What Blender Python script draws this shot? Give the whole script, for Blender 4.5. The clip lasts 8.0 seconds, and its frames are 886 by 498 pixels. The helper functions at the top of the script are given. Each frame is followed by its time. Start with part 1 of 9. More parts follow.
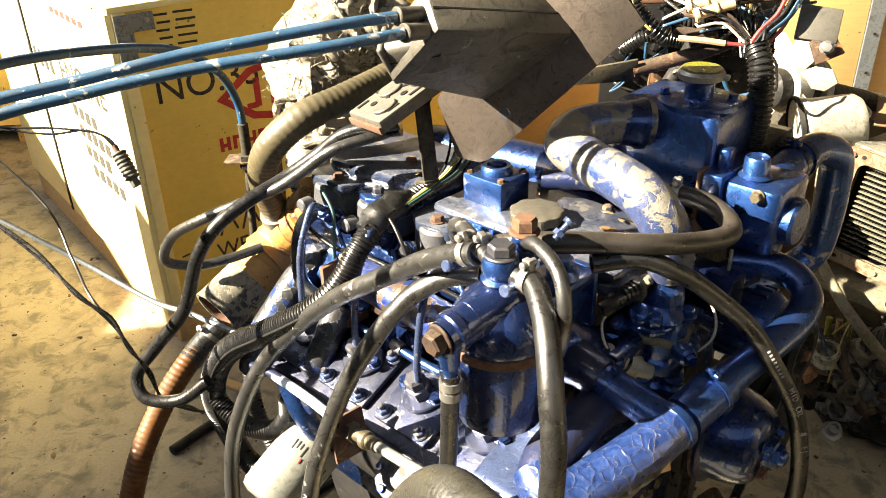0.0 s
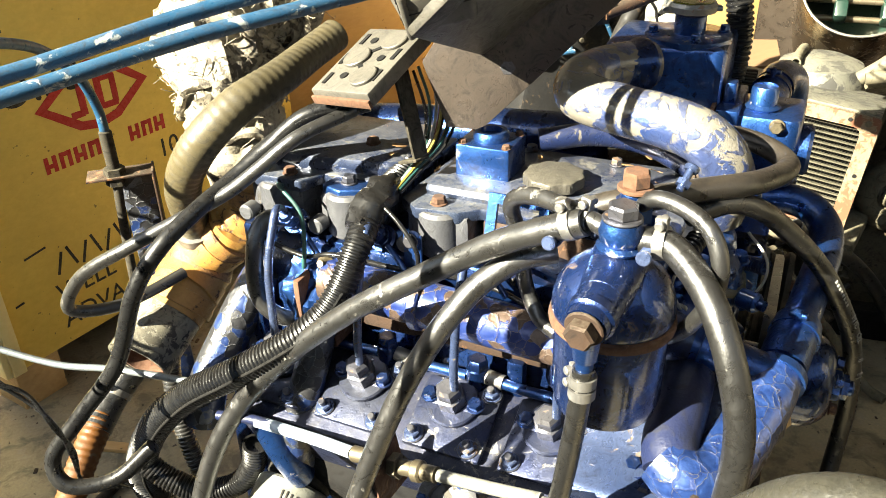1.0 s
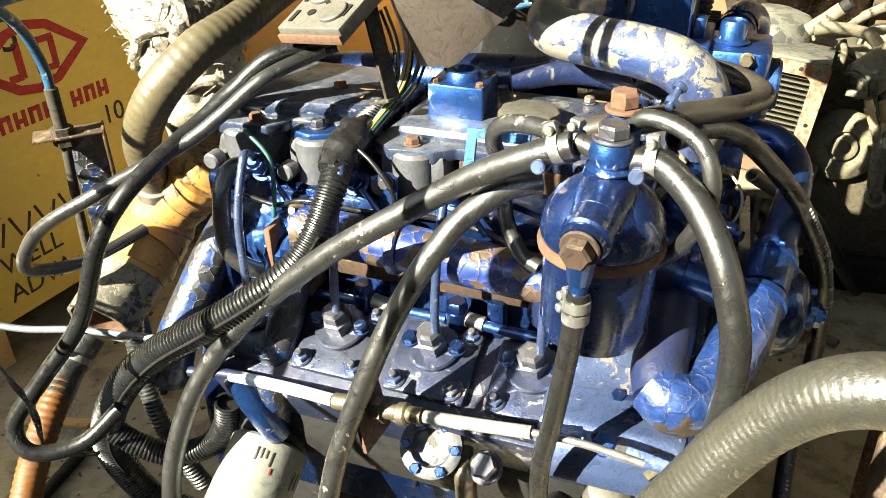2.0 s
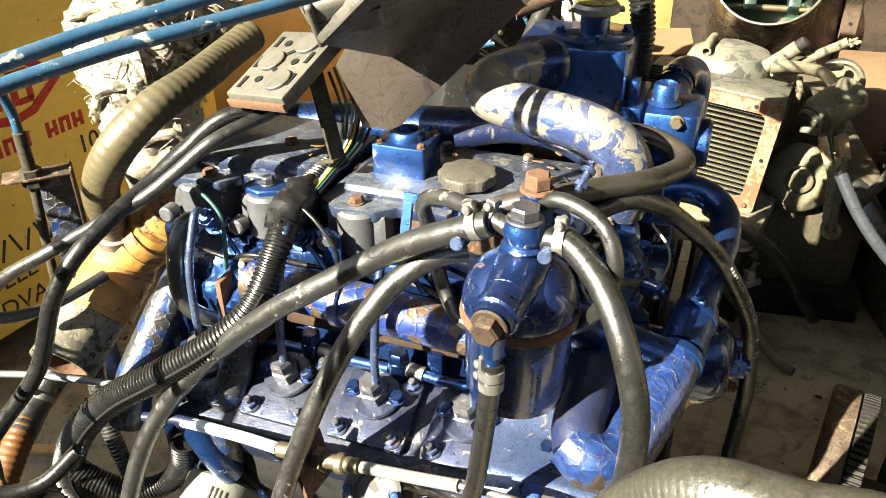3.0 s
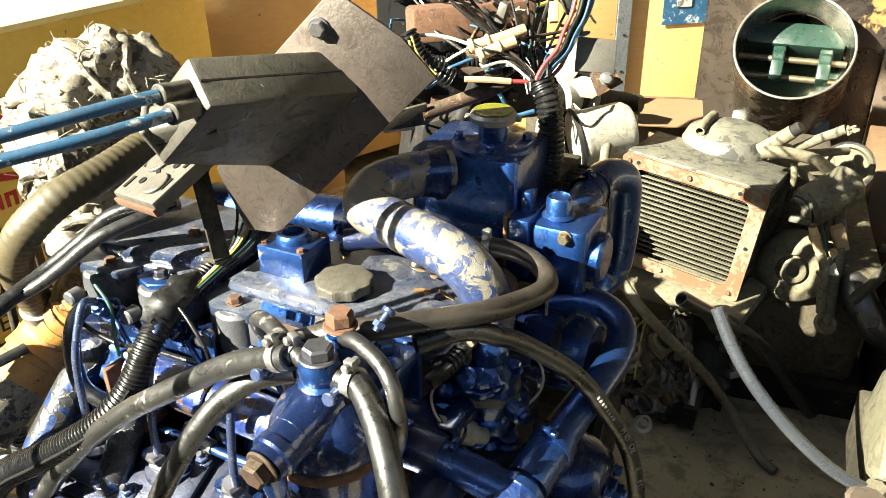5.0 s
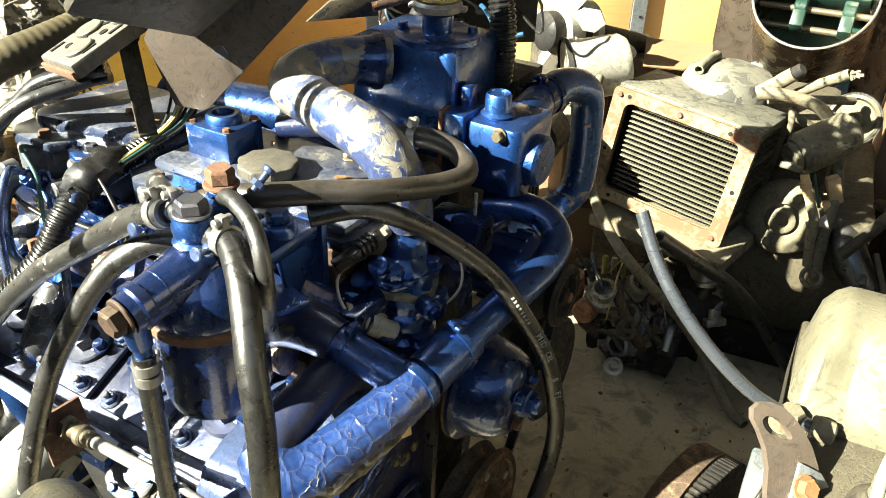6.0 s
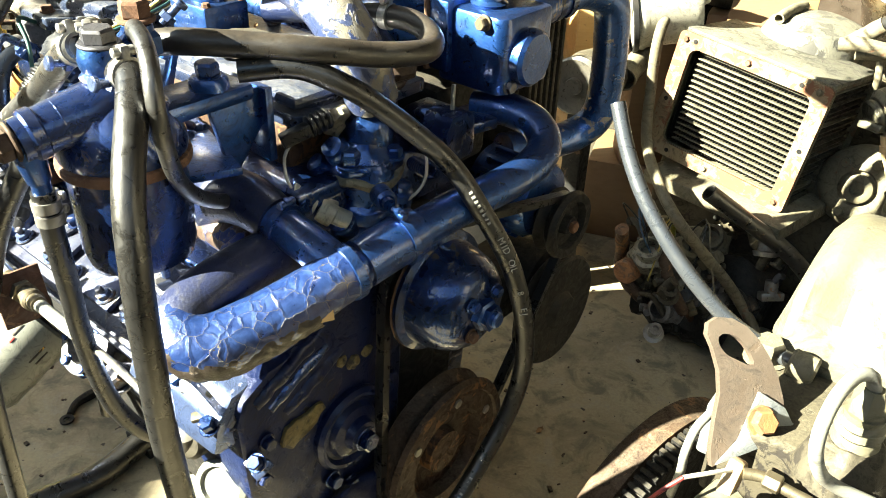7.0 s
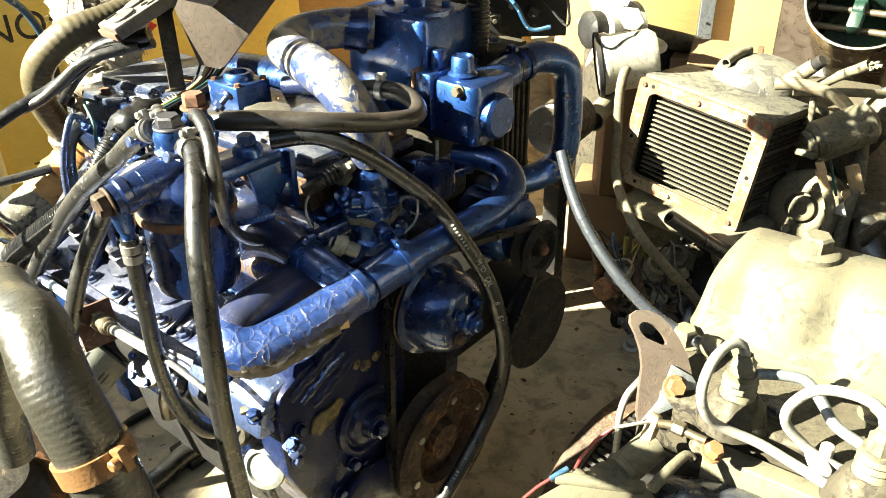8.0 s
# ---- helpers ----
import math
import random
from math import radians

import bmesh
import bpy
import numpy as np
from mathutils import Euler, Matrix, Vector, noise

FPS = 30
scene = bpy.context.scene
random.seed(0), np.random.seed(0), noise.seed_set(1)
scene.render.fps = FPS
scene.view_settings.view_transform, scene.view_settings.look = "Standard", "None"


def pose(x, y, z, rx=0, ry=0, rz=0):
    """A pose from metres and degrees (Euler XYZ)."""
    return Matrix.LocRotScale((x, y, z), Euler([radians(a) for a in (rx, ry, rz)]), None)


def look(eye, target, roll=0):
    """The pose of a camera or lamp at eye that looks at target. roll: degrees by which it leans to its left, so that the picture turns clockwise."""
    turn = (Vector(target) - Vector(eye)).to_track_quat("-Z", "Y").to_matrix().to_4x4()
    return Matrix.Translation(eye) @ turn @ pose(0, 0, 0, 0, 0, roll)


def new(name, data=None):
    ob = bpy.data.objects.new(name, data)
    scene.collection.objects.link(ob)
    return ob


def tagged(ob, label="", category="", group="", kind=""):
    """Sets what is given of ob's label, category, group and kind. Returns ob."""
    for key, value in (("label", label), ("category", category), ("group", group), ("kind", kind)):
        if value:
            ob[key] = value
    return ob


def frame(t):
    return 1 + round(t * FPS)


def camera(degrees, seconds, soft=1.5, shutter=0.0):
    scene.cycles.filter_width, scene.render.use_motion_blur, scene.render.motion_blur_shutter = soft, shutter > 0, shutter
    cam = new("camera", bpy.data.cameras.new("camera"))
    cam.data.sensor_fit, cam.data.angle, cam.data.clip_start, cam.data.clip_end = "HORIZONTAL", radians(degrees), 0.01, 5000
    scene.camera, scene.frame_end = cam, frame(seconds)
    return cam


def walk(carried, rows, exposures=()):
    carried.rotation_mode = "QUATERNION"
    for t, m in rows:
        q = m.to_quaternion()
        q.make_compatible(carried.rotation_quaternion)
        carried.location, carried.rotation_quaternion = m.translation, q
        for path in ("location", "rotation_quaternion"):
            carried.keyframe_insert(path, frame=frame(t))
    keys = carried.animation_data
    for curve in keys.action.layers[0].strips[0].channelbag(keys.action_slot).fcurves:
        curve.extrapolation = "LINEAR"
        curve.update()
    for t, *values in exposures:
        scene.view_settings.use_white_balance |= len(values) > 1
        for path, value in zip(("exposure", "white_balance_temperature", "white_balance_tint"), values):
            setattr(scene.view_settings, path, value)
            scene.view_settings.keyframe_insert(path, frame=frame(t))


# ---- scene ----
cam = camera(57.0, 8.0, soft=0.6)
PATH = [
    (0, (0.026, -0.005, 1.198), (-0.031, 1.75, 0.24), -1.4),
    (0.5, (-0.159, 0.091, 1.163), (0.211, 1.797, 0.186), 1.2),
    (1, (-0.241, 0.154, 1.128), (0.261, 1.821, 0.143), -1.6),
    (1.5, (-0.27, 0.17, 1.081), (0.332, 1.792, 0.077), -1.0),
    (1.7, (-0.279, 0.168, 1.081), (0.335, 1.775, 0.06), -1.0),
    (2.8, (-0.247, 0.134, 1.133), (0.391, 1.723, 0.101), -0.8),
    (3, (-0.225, 0.131, 1.156), (0.412, 1.726, 0.131), -0.6),
    (3.5, (-0.182, 0.121, 1.2), (0.437, 1.726, 0.18), -1.8),
    (4, (-0.159, 0.133, 1.233), (0.455, 1.742, 0.215), -3.5),
    (4.2, (-0.145, 0.126, 1.246), (0.468, 1.739, 0.236), -4.1),
    (5.3, (0.086, 0.093, 1.213), (0.471, 1.807, 0.256), 0.5),
    (5.5, (0.116, 0.087, 1.196), (0.485, 1.801, 0.234), 0.9),
    (6, (0.138, 0.063, 1.149), (0.488, 1.733, 0.105), 1.8),
    (6.5, (0.225, 0.04, 1.097), (0.462, 1.717, 0.034), 1.9),
    (7, (0.295, 0.05, 1.035), (0.37, 1.739, -0.034), 2.0),
    (7.5, (0.312, -0.003, 1.072), (0.357, 1.697, 0.02), 1.8),
    (8, (0.309, -0.136, 1.131), (0.366, 1.599, 0.138), -0.8),
]
walk(cam, [(t, look(eye, target, roll)) for t, eye, target, roll in PATH],
     exposures=[(0, 3.38, 7850, 8), (1.5, 3.28, 7050, 0), (3.5, 3.18, 7300, 3), (5.5, 3.28, 6950, 0), (7, 4.0, 7150, -3), (8, 3.8, 7250, -1)])

# ---- world, sun, exposure ----
world = bpy.data.worlds.new("world")
scene.world = world
world.use_nodes = True
wn = world.node_tree
wn.nodes.clear()
sky = wn.nodes.new("ShaderNodeTexSky")
sky.sky_type = "NISHITA"
sky.sun_disc = False
SUN_FROM = Vector((-0.84, -0.21, 0.50)).normalized()
sky.sun_elevation = math.asin(SUN_FROM.z)
sky.sun_rotation = math.atan2(SUN_FROM.x, SUN_FROM.y)
bg = wn.nodes.new("ShaderNodeBackground")
bg.inputs["Strength"].default_value = 0.042
wo = wn.nodes.new("ShaderNodeOutputWorld")
wn.links.new(sky.outputs[0], bg.inputs[0])
wn.links.new(bg.outputs[0], wo.inputs[0])
sun_data = bpy.data.lights.new("sun", "SUN")
sun_data.energy = 5.0
sun_data.angle = radians(0.5)
sun_data.color = (1.0, 0.95, 0.86)
sun = new("sun", sun_data)
sun.matrix_world = look(SUN_FROM * 12, (0, 0, 0))


# ---- materials ----
def material(name):
    m = bpy.data.materials.new(name)
    m.use_nodes = True
    t = m.node_tree
    return m, t, t.nodes["Principled BSDF"], t.nodes, t.links


def node(t, kind, **values):
    n = t.nodes.new(kind)
    for k, v in values.items():
        n.inputs[k].default_value = v
    return n


def noise_node(t, vec, scale, detail=4.0, rough=0.6, distortion=0.0):
    n = node(t, "ShaderNodeTexNoise", Scale=scale, Detail=detail, Roughness=rough, Distortion=distortion)
    t.links.new(vec, n.inputs["Vector"])
    return n.outputs["Fac"]


def ramp(t, fac, lo, hi, a=0.0, b=1.0):
    n = node(t, "ShaderNodeMapRange")
    n.inputs["From Min"].default_value, n.inputs["From Max"].default_value = lo, hi
    n.inputs["To Min"].default_value, n.inputs["To Max"].default_value = a, b
    t.links.new(fac, n.inputs["Value"])
    return n.outputs["Result"]


def mixc(t, fac, a, b):
    n = t.nodes.new("ShaderNodeMix")
    n.data_type = "RGBA"
    if isinstance(fac, float):
        n.inputs[0].default_value = fac
    else:
        t.links.new(fac, n.inputs[0])
    for socket, value in ((n.inputs[6], a), (n.inputs[7], b)):
        if isinstance(value, tuple):
            socket.default_value = (*value, 1.0)
        else:
            t.links.new(value, socket)
    return n.outputs[2]


def mixf(t, fac, a, b):
    n = t.nodes.new("ShaderNodeMix")
    n.data_type = "FLOAT"
    t.links.new(fac, n.inputs[0])
    for socket, value in ((n.inputs[2], a), (n.inputs[3], b)):
        if isinstance(value, (int, float)):
            socket.default_value = value
        else:
            t.links.new(value, socket)
    return n.outputs[0]


def math2(t, op, a, b):
    n = t.nodes.new("ShaderNodeMath")
    n.operation = op
    for socket, value in zip(n.inputs, (a, b)):
        if isinstance(value, (int, float)):
            socket.default_value = value
        else:
            t.links.new(value, socket)
    return n.outputs[0]


def place(t):
    g = t.nodes.new("ShaderNodeNewGeometry")
    return g.outputs["Position"]


def bump(t, bsdf, height, strength, distance=0.002):
    n = node(t, "ShaderNodeBump", Strength=strength, Distance=distance)
    t.links.new(height, n.inputs["Height"])
    t.links.new(n.outputs[0], bsdf.inputs["Normal"])


def up_facing(t):
    """1 on faces that look up: dust settles there."""
    g = t.nodes.new("ShaderNodeNewGeometry")
    s = t.nodes.new("ShaderNodeSeparateXYZ")
    t.links.new(g.outputs["Normal"], s.inputs[0])
    return ramp(t, s.outputs[2], 0.25, 0.95)


def worn(name, base, second, chip, chip_level=0.62, rough=0.35, metal=0.0, scale=1.0, dust=0.0, dust_colour=(0.33, 0.28, 0.2),
         bump_amount=0.25, coat=0.0, coat_rough=0.24, soil=1.0, chip_rough=0.75, chip_metal=0.0, gloss=0.5):
    """Paint or metal with slow tint changes, chips down to a second colour, fine grain and settled dust."""
    m, t, b, n, l = material(name)
    p = place(t)
    big = noise_node(t, p, 9.0 * scale, 5.0, 0.6)
    mid = noise_node(t, p, 55.0 * scale, 6.0, 0.65, 0.6)
    fine = noise_node(t, p, 420.0 * scale, 3.0, 0.6)
    colour = mixc(t, ramp(t, big, 0.35, 0.68), base, second)
    colour = mixc(t, ramp(t, fine, 0.35, 0.8, 0.0, 0.2), colour, tuple(0.6 * c for c in base))
    grime = noise_node(t, p, 48.0 * scale, 8.0, 0.74, 1.6)
    colour = mixc(t, ramp(t, grime, 0.50, 0.66, 0.0, soil * (0.8 if max(base) < 0.3 else 0.30)), colour, tuple(0.22 * c + 0.004 for c in base))
    scuff = ramp(t, noise_node(t, p, 190.0 * scale, 6.0, 0.8, 0.8), 0.685, 0.71, 0.0, soil * (0.7 if max(base) < 0.3 else 0.2))
    colour = mixc(t, scuff, colour, tuple(0.5 * c + 0.12 for c in base))
    chips = ramp(t, math2(t, "ADD", math2(t, "MULTIPLY", mid, 0.65), math2(t, "MULTIPLY", big, 0.35)), chip_level, chip_level + 0.03)
    colour = mixc(t, chips, colour, chip)
    r = mixf(t, chips, ramp(t, grime, 0.35, 0.65, rough * 0.7, rough * 1.7), chip_rough)
    if dust > 0:
        d = math2(t, "MULTIPLY", up_facing(t), ramp(t, math2(t, "ADD", math2(t, "MULTIPLY", mid, 0.5), math2(t, "MULTIPLY", fine, 0.5)), 0.38, 0.64, 0.0, dust))
        colour = mixc(t, d, colour, dust_colour)
        r = mixf(t, d, r, 0.9)
    l.new(colour, b.inputs["Base Color"])
    l.new(r, b.inputs["Roughness"])
    l.new(mixf(t, chips, metal, chip_metal), b.inputs["Metallic"])
    b.inputs["Specular IOR Level"].default_value = gloss
    b.inputs["Coat Weight"].default_value = coat
    b.inputs["Coat Roughness"].default_value = coat_rough
    h = math2(t, "SUBTRACT", math2(t, "ADD", math2(t, "MULTIPLY", fine, 0.35), math2(t, "MULTIPLY", math2(t, "ADD", mid, grime), 0.5)), math2(t, "MULTIPLY", chips, 0.5))
    bump(t, b, h, bump_amount, 0.0016)
    return m


def flaking(name, paint, paint2, under, edge, cells=46.0, amount=0.5, rough=0.28, coat=0.9, primer=None, lines=0.012):
    """Old thick paint that has cracked into scales, some fallen off down to the metal, some left as primer."""
    m, t, b, n, l = material(name)
    p = place(t)
    warp = node(t, "ShaderNodeTexNoise", Scale=70.0, Detail=4.0)
    l.new(p, warp.inputs["Vector"])
    add = t.nodes.new("ShaderNodeVectorMath")
    add.operation = "MULTIPLY_ADD"
    add.inputs[1].default_value = (0.011, 0.011, 0.011)
    l.new(warp.outputs["Color"], add.inputs[0])
    l.new(p, add.inputs[2])
    v = node(t, "ShaderNodeTexVoronoi", Scale=cells)
    v.feature = "DISTANCE_TO_EDGE"
    l.new(add.outputs[0], v.inputs["Vector"])
    c = node(t, "ShaderNodeTexVoronoi", Scale=cells)
    l.new(add.outputs[0], c.inputs["Vector"])
    sep = t.nodes.new("ShaderNodeSeparateColor")
    l.new(c.outputs["Color"], sep.inputs[0])
    crack = ramp(t, v.outputs["Distance"], lines, lines * 2.2, 1.0, 0.0)
    big = noise_node(t, p, 13.0, 4.0, 0.6)
    mid = noise_node(t, p, 90.0, 5.0, 0.65)
    fine = noise_node(t, p, 300.0, 4.0, 0.7)
    shed = math2(t, "ADD", math2(t, "MULTIPLY", sep.outputs[0], 0.35), math2(t, "ADD", math2(t, "MULTIPLY", big, 0.85), math2(t, "MULTIPLY", math2(t, "ADD", mid, fine), 0.15)))
    gone = ramp(t, shed, 1.12 - 0.6 * amount, 1.15 - 0.6 * amount)
    colour = mixc(t, ramp(t, mid, 0.35, 0.7), paint, paint2)
    colour = mixc(t, ramp(t, fine, 0.55, 0.8, 0.0, 0.5), colour, tuple(0.4 * q for q in paint))
    if primer:
        chalk = math2(t, "MULTIPLY", ramp(t, math2(t, "ADD", sep.outputs[1], math2(t, "MULTIPLY", mid, 0.5)), 0.80, 0.85), ramp(t, big, 0.42, 0.50, 0.0, 0.85))
        colour = mixc(t, chalk, colour, mixc(t, ramp(t, mid, 0.4, 0.7), primer, tuple(0.6 * q for q in primer)))
    bare = mixc(t, ramp(t, fine, 0.4, 0.65), under, tuple(1.5 * q for q in under))
    colour = mixc(t, gone, colour, bare)
    patch = ramp(t, big, 0.30, 0.42)
    colour = mixc(t, math2(t, "MULTIPLY", crack, patch), colour, edge)
    l.new(colour, b.inputs["Base Color"])
    l.new(mixf(t, gone, ramp(t, mid, 0.2, 0.8, rough * 0.7, rough * 1.6), 0.45), b.inputs["Roughness"])
    curl = ramp(t, v.outputs["Distance"], 0.0, 0.16, 0.5, 0.0)
    h = math2(t, "ADD", math2(t, "MULTIPLY", mid, 0.25), math2(t, "MULTIPLY", curl, patch))
    h = math2(t, "SUBTRACT", h, math2(t, "ADD", math2(t, "MULTIPLY", gone, 0.7), math2(t, "MULTIPLY", math2(t, "MULTIPLY", crack, patch), 0.8)))
    b.inputs["Specular IOR Level"].default_value = 0.5
    l.new(mixf(t, gone, coat, 0.15), b.inputs["Coat Weight"])
    b.inputs["Coat Roughness"].default_value = 0.26
    b.inputs["Metallic"].default_value = 0.35
    bump(t, b, h, 0.6, 0.002)
    return m


def plywood(name, base, second, grain_dir=(1.0, 9.0, 9.0), rough=0.5):
    m, t, b, n, l = material(name)
    p = place(t)
    mp = t.nodes.new("ShaderNodeMapping")
    mp.inputs["Scale"].default_value = grain_dir
    mp.inputs["Rotation"].default_value = (0.0, 0.0, radians(-38))
    l.new(p, mp.inputs["Vector"])
    g = noise_node(t, mp.outputs[0], 9.0, 6.0, 0.65, 0.4)
    big = noise_node(t, p, 3.0, 4.0, 0.6)
    fine = noise_node(t, p, 260.0, 3.0, 0.6)
    colour = mixc(t, ramp(t, g, 0.35, 0.7), base, second)
    colour = mixc(t, ramp(t, big, 0.5, 0.75, 0.0, 0.5), colour, tuple(0.7 * c for c in second))
    spots = ramp(t, noise_node(t, p, 70.0, 3.0, 0.5), 0.70, 0.74)
    colour = mixc(t, spots, colour, tuple(0.35 * c for c in second))
    l.new(colour, b.inputs["Base Color"])
    l.new(ramp(t, g, 0.2, 0.8, rough * 0.8, rough * 1.3), b.inputs["Roughness"])
    bump(t, b, math2(t, "ADD", g, math2(t, "MULTIPLY", fine, 0.3)), 0.15, 0.002)
    return m


BLUE = worn("blue_paint", (0.00832, 0.0393, 0.162), (0.0177, 0.0722, 0.257), (0.09, 0.078, 0.065), 0.63, 0.30, metal=0.85, dust=0.05, coat=0.75, coat_rough=0.16, bump_amount=0.6, soil=0.9)
# About half as bright as BLUE; shade of inner parts is in the colour.
BLUE_DARK = worn("oily_shaded_blue_paint", (0.00416, 0.017, 0.076), (0.00832, 0.034, 0.128), (0.04, 0.034, 0.028), 0.59, 0.27, metal=0.85, dust=0.04, coat=0.7, coat_rough=0.10, soil=0.95, bump_amount=0.5)
BLUE_DUSTY = worn("dusty_blue_paint", (0.006, 0.012, 0.045), (0.011, 0.019, 0.062), (0.06, 0.052, 0.044), 0.61, 0.28, metal=0.4, dust=0.2, coat=0.5, coat_rough=0.16, dust_colour=(0.125, 0.118, 0.11), gloss=0.4, bump_amount=0.6)
BLUE_SCRATCHED = worn("scratched_blue_paint", (0.0104, 0.0425, 0.171), (0.0208, 0.0796, 0.266), (0.18, 0.165, 0.15), 0.595, 0.31, metal=0.85, dust=0.05, coat=0.8, coat_rough=0.17, bump_amount=0.6, soil=0.85)
# Pale grey-blue second tone imitates glare on the intake pipe.
BLUE_FLAKED = worn("flaking_blue_paint", (0.012, 0.034, 0.125), (0.060, 0.070, 0.125), (0.105, 0.095, 0.077), 0.485, 0.30, metal=0.35, dust=0.45, dust_colour=(0.17, 0.158, 0.13), coat=0.9, coat_rough=0.2, bump_amount=0.9, scale=0.75)
BLUE_CRACKED = flaking("cracked_blue_paint", (0.00624, 0.0191, 0.0855), (0.0166, 0.0446, 0.157), (0.026, 0.017, 0.011), (0.095, 0.085, 0.066), 62.0, 0.16, 0.30, coat=1.0, lines=0.0040)
PEELING = flaking("peeling_blue_over_grey", (0.00624, 0.0212, 0.0903), (0.0146, 0.0361, 0.114), (0.020, 0.020, 0.022), (0.095, 0.10, 0.105), 60.0, 0.72, 0.35, coat=0.5, primer=(0.085, 0.092, 0.105), lines=0.006)
TAPE_BROWN = worn("brown_wrapping_tape", (0.15, 0.062, 0.016), (0.24, 0.125, 0.035), (0.04, 0.02, 0.01), 0.56, 0.42, bump_amount=0.9, scale=1.6)
RUST = worn("rust", (0.095, 0.042, 0.020), (0.055, 0.026, 0.015), (0.14, 0.075, 0.035), 0.58, 0.8, bump_amount=0.6)
RUSTY_IRON = worn("rusty_iron", (0.030, 0.020, 0.015), (0.060, 0.034, 0.021), (0.12, 0.055, 0.023), 0.55, 0.62, metal=0.3, dust=0.2, bump_amount=0.5, gloss=0.25)
BLACK_IRON = worn("greasy_black_iron", (0.006, 0.006, 0.0065), (0.013, 0.012, 0.011), (0.06, 0.04, 0.025), 0.6, 0.55, dust=0.35, dust_colour=(0.10, 0.085, 0.06), gloss=0.2)
STEEL = worn("dull_steel", (0.30, 0.295, 0.29), (0.20, 0.19, 0.17), (0.19, 0.10, 0.05), 0.60, 0.38, metal=0.85, dust=0.2)
BOLT_STEEL = worn("bolt_steel", (0.15, 0.145, 0.15), (0.075, 0.080, 0.11), (0.10, 0.06, 0.035), 0.57, 0.32, metal=0.8)
GALVANISED = worn("galvanised", (0.15, 0.17, 0.185), (0.20, 0.215, 0.22), (0.2, 0.17, 0.12), 0.62, 0.42, metal=0.6)
BRASS = worn("dirty_brass", (0.17, 0.14, 0.09), (0.10, 0.085, 0.06), (0.06, 0.042, 0.025), 0.58, 0.38, metal=0.75)
CAST = worn("grey_cast_alloy", (0.085, 0.087, 0.095), (0.048, 0.050, 0.060), (0.020, 0.018, 0.015), 0.57, 0.42, metal=0.4, dust=0.25, dust_colour=(0.20, 0.175, 0.13), bump_amount=0.6)
DECK = worn("bare_pump_casting", (0.055, 0.060, 0.080), (0.012, 0.021, 0.070), (0.11, 0.105, 0.10), 0.575, 0.32, metal=0.7, dust=0.1, dust_colour=(0.18, 0.17, 0.155), bump_amount=0.6)
KHAKI = worn("dusty_khaki_paint", (0.115, 0.102, 0.068), (0.070, 0.061, 0.040), (0.085, 0.045, 0.025), 0.59, 0.60, dust=0.4, dust_colour=(0.22, 0.20, 0.14), gloss=0.3, bump_amount=0.45)
KHAKI_DARK = worn("greasy_khaki_metal", (0.024, 0.021, 0.016), (0.050, 0.043, 0.030), (0.012, 0.010, 0.008), 0.56, 0.6, metal=0.2, dust=0.3, dust_colour=(0.18, 0.16, 0.11), bump_amount=0.5, gloss=0.2)
CREAM = worn("dusty_cream_paint", (0.090, 0.083, 0.055), (0.066, 0.060, 0.040), (0.040, 0.034, 0.023), 0.575, 0.55, dust=0.3, dust_colour=(0.108, 0.099, 0.069), bump_amount=0.45, gloss=0.35, scale=0.7)
RAD_FRAME = worn("rust_stained_cream_paint", (0.140, 0.108, 0.066), (0.112, 0.066, 0.031), (0.095, 0.033, 0.012), 0.495, 0.55, dust=0.1)
RUBBER = worn("black_rubber", (0.0055, 0.0054, 0.0054), (0.011, 0.0106, 0.010), (0.06, 0.053, 0.043), 0.63, 0.28, dust=0.05, dust_colour=(0.09, 0.08, 0.065), bump_amount=0.3, soil=0.5, gloss=0.6)
RUBBER_GREY = worn("weathered_rubber", (0.0075, 0.0073, 0.0071), (0.015, 0.0143, 0.0134), (0.085, 0.079, 0.068), 0.60, 0.30, dust=0.05, dust_colour=(0.11, 0.103, 0.092), bump_amount=0.45, soil=0.8, gloss=0.8, coat=0.3, coat_rough=0.34)
RUBBER_BROWN = worn("tan_stained_rubber", (0.011, 0.010, 0.0095), (0.026, 0.021, 0.016), (0.11, 0.080, 0.050), 0.62, 0.32, dust=0.15, dust_colour=(0.13, 0.10, 0.07), gloss=0.5)
PLASTIC = worn("black_plastic", (0.004, 0.004, 0.0045), (0.008, 0.008, 0.008), (0.06, 0.055, 0.045), 0.66, 0.26, dust=0.10, dust_colour=(0.08, 0.07, 0.055), bump_amount=0.1, gloss=0.4)
RIBBED_BROWN = worn("brown_ribbed_hose", (0.046, 0.038, 0.021), (0.068, 0.056, 0.031), (0.11, 0.092, 0.060), 0.64, 0.38, dust=0.12, dust_colour=(0.16, 0.14, 0.10), soil=0.8, gloss=0.4)
RIBBED_ORANGE = worn("orange_brown_hose", (0.100, 0.036, 0.005), (0.052, 0.020, 0.004), (0.07, 0.045, 0.028), 0.57, 0.5, soil=0.4, gloss=0.3)
TAPE_ORANGE = worn("orange_wrapping_tape", (0.36, 0.20, 0.05), (0.20, 0.085, 0.018), (0.06, 0.028, 0.012), 0.575, 0.40, bump_amount=0.9, scale=1.6, soil=0.8)
LAGGING = worn("white_lagging", (0.25, 0.22, 0.165), (0.135, 0.115, 0.08), (0.035, 0.027, 0.018), 0.53, 0.5, bump_amount=1.0, dust=0.2, dust_colour=(0.34, 0.30, 0.23), scale=1.4)
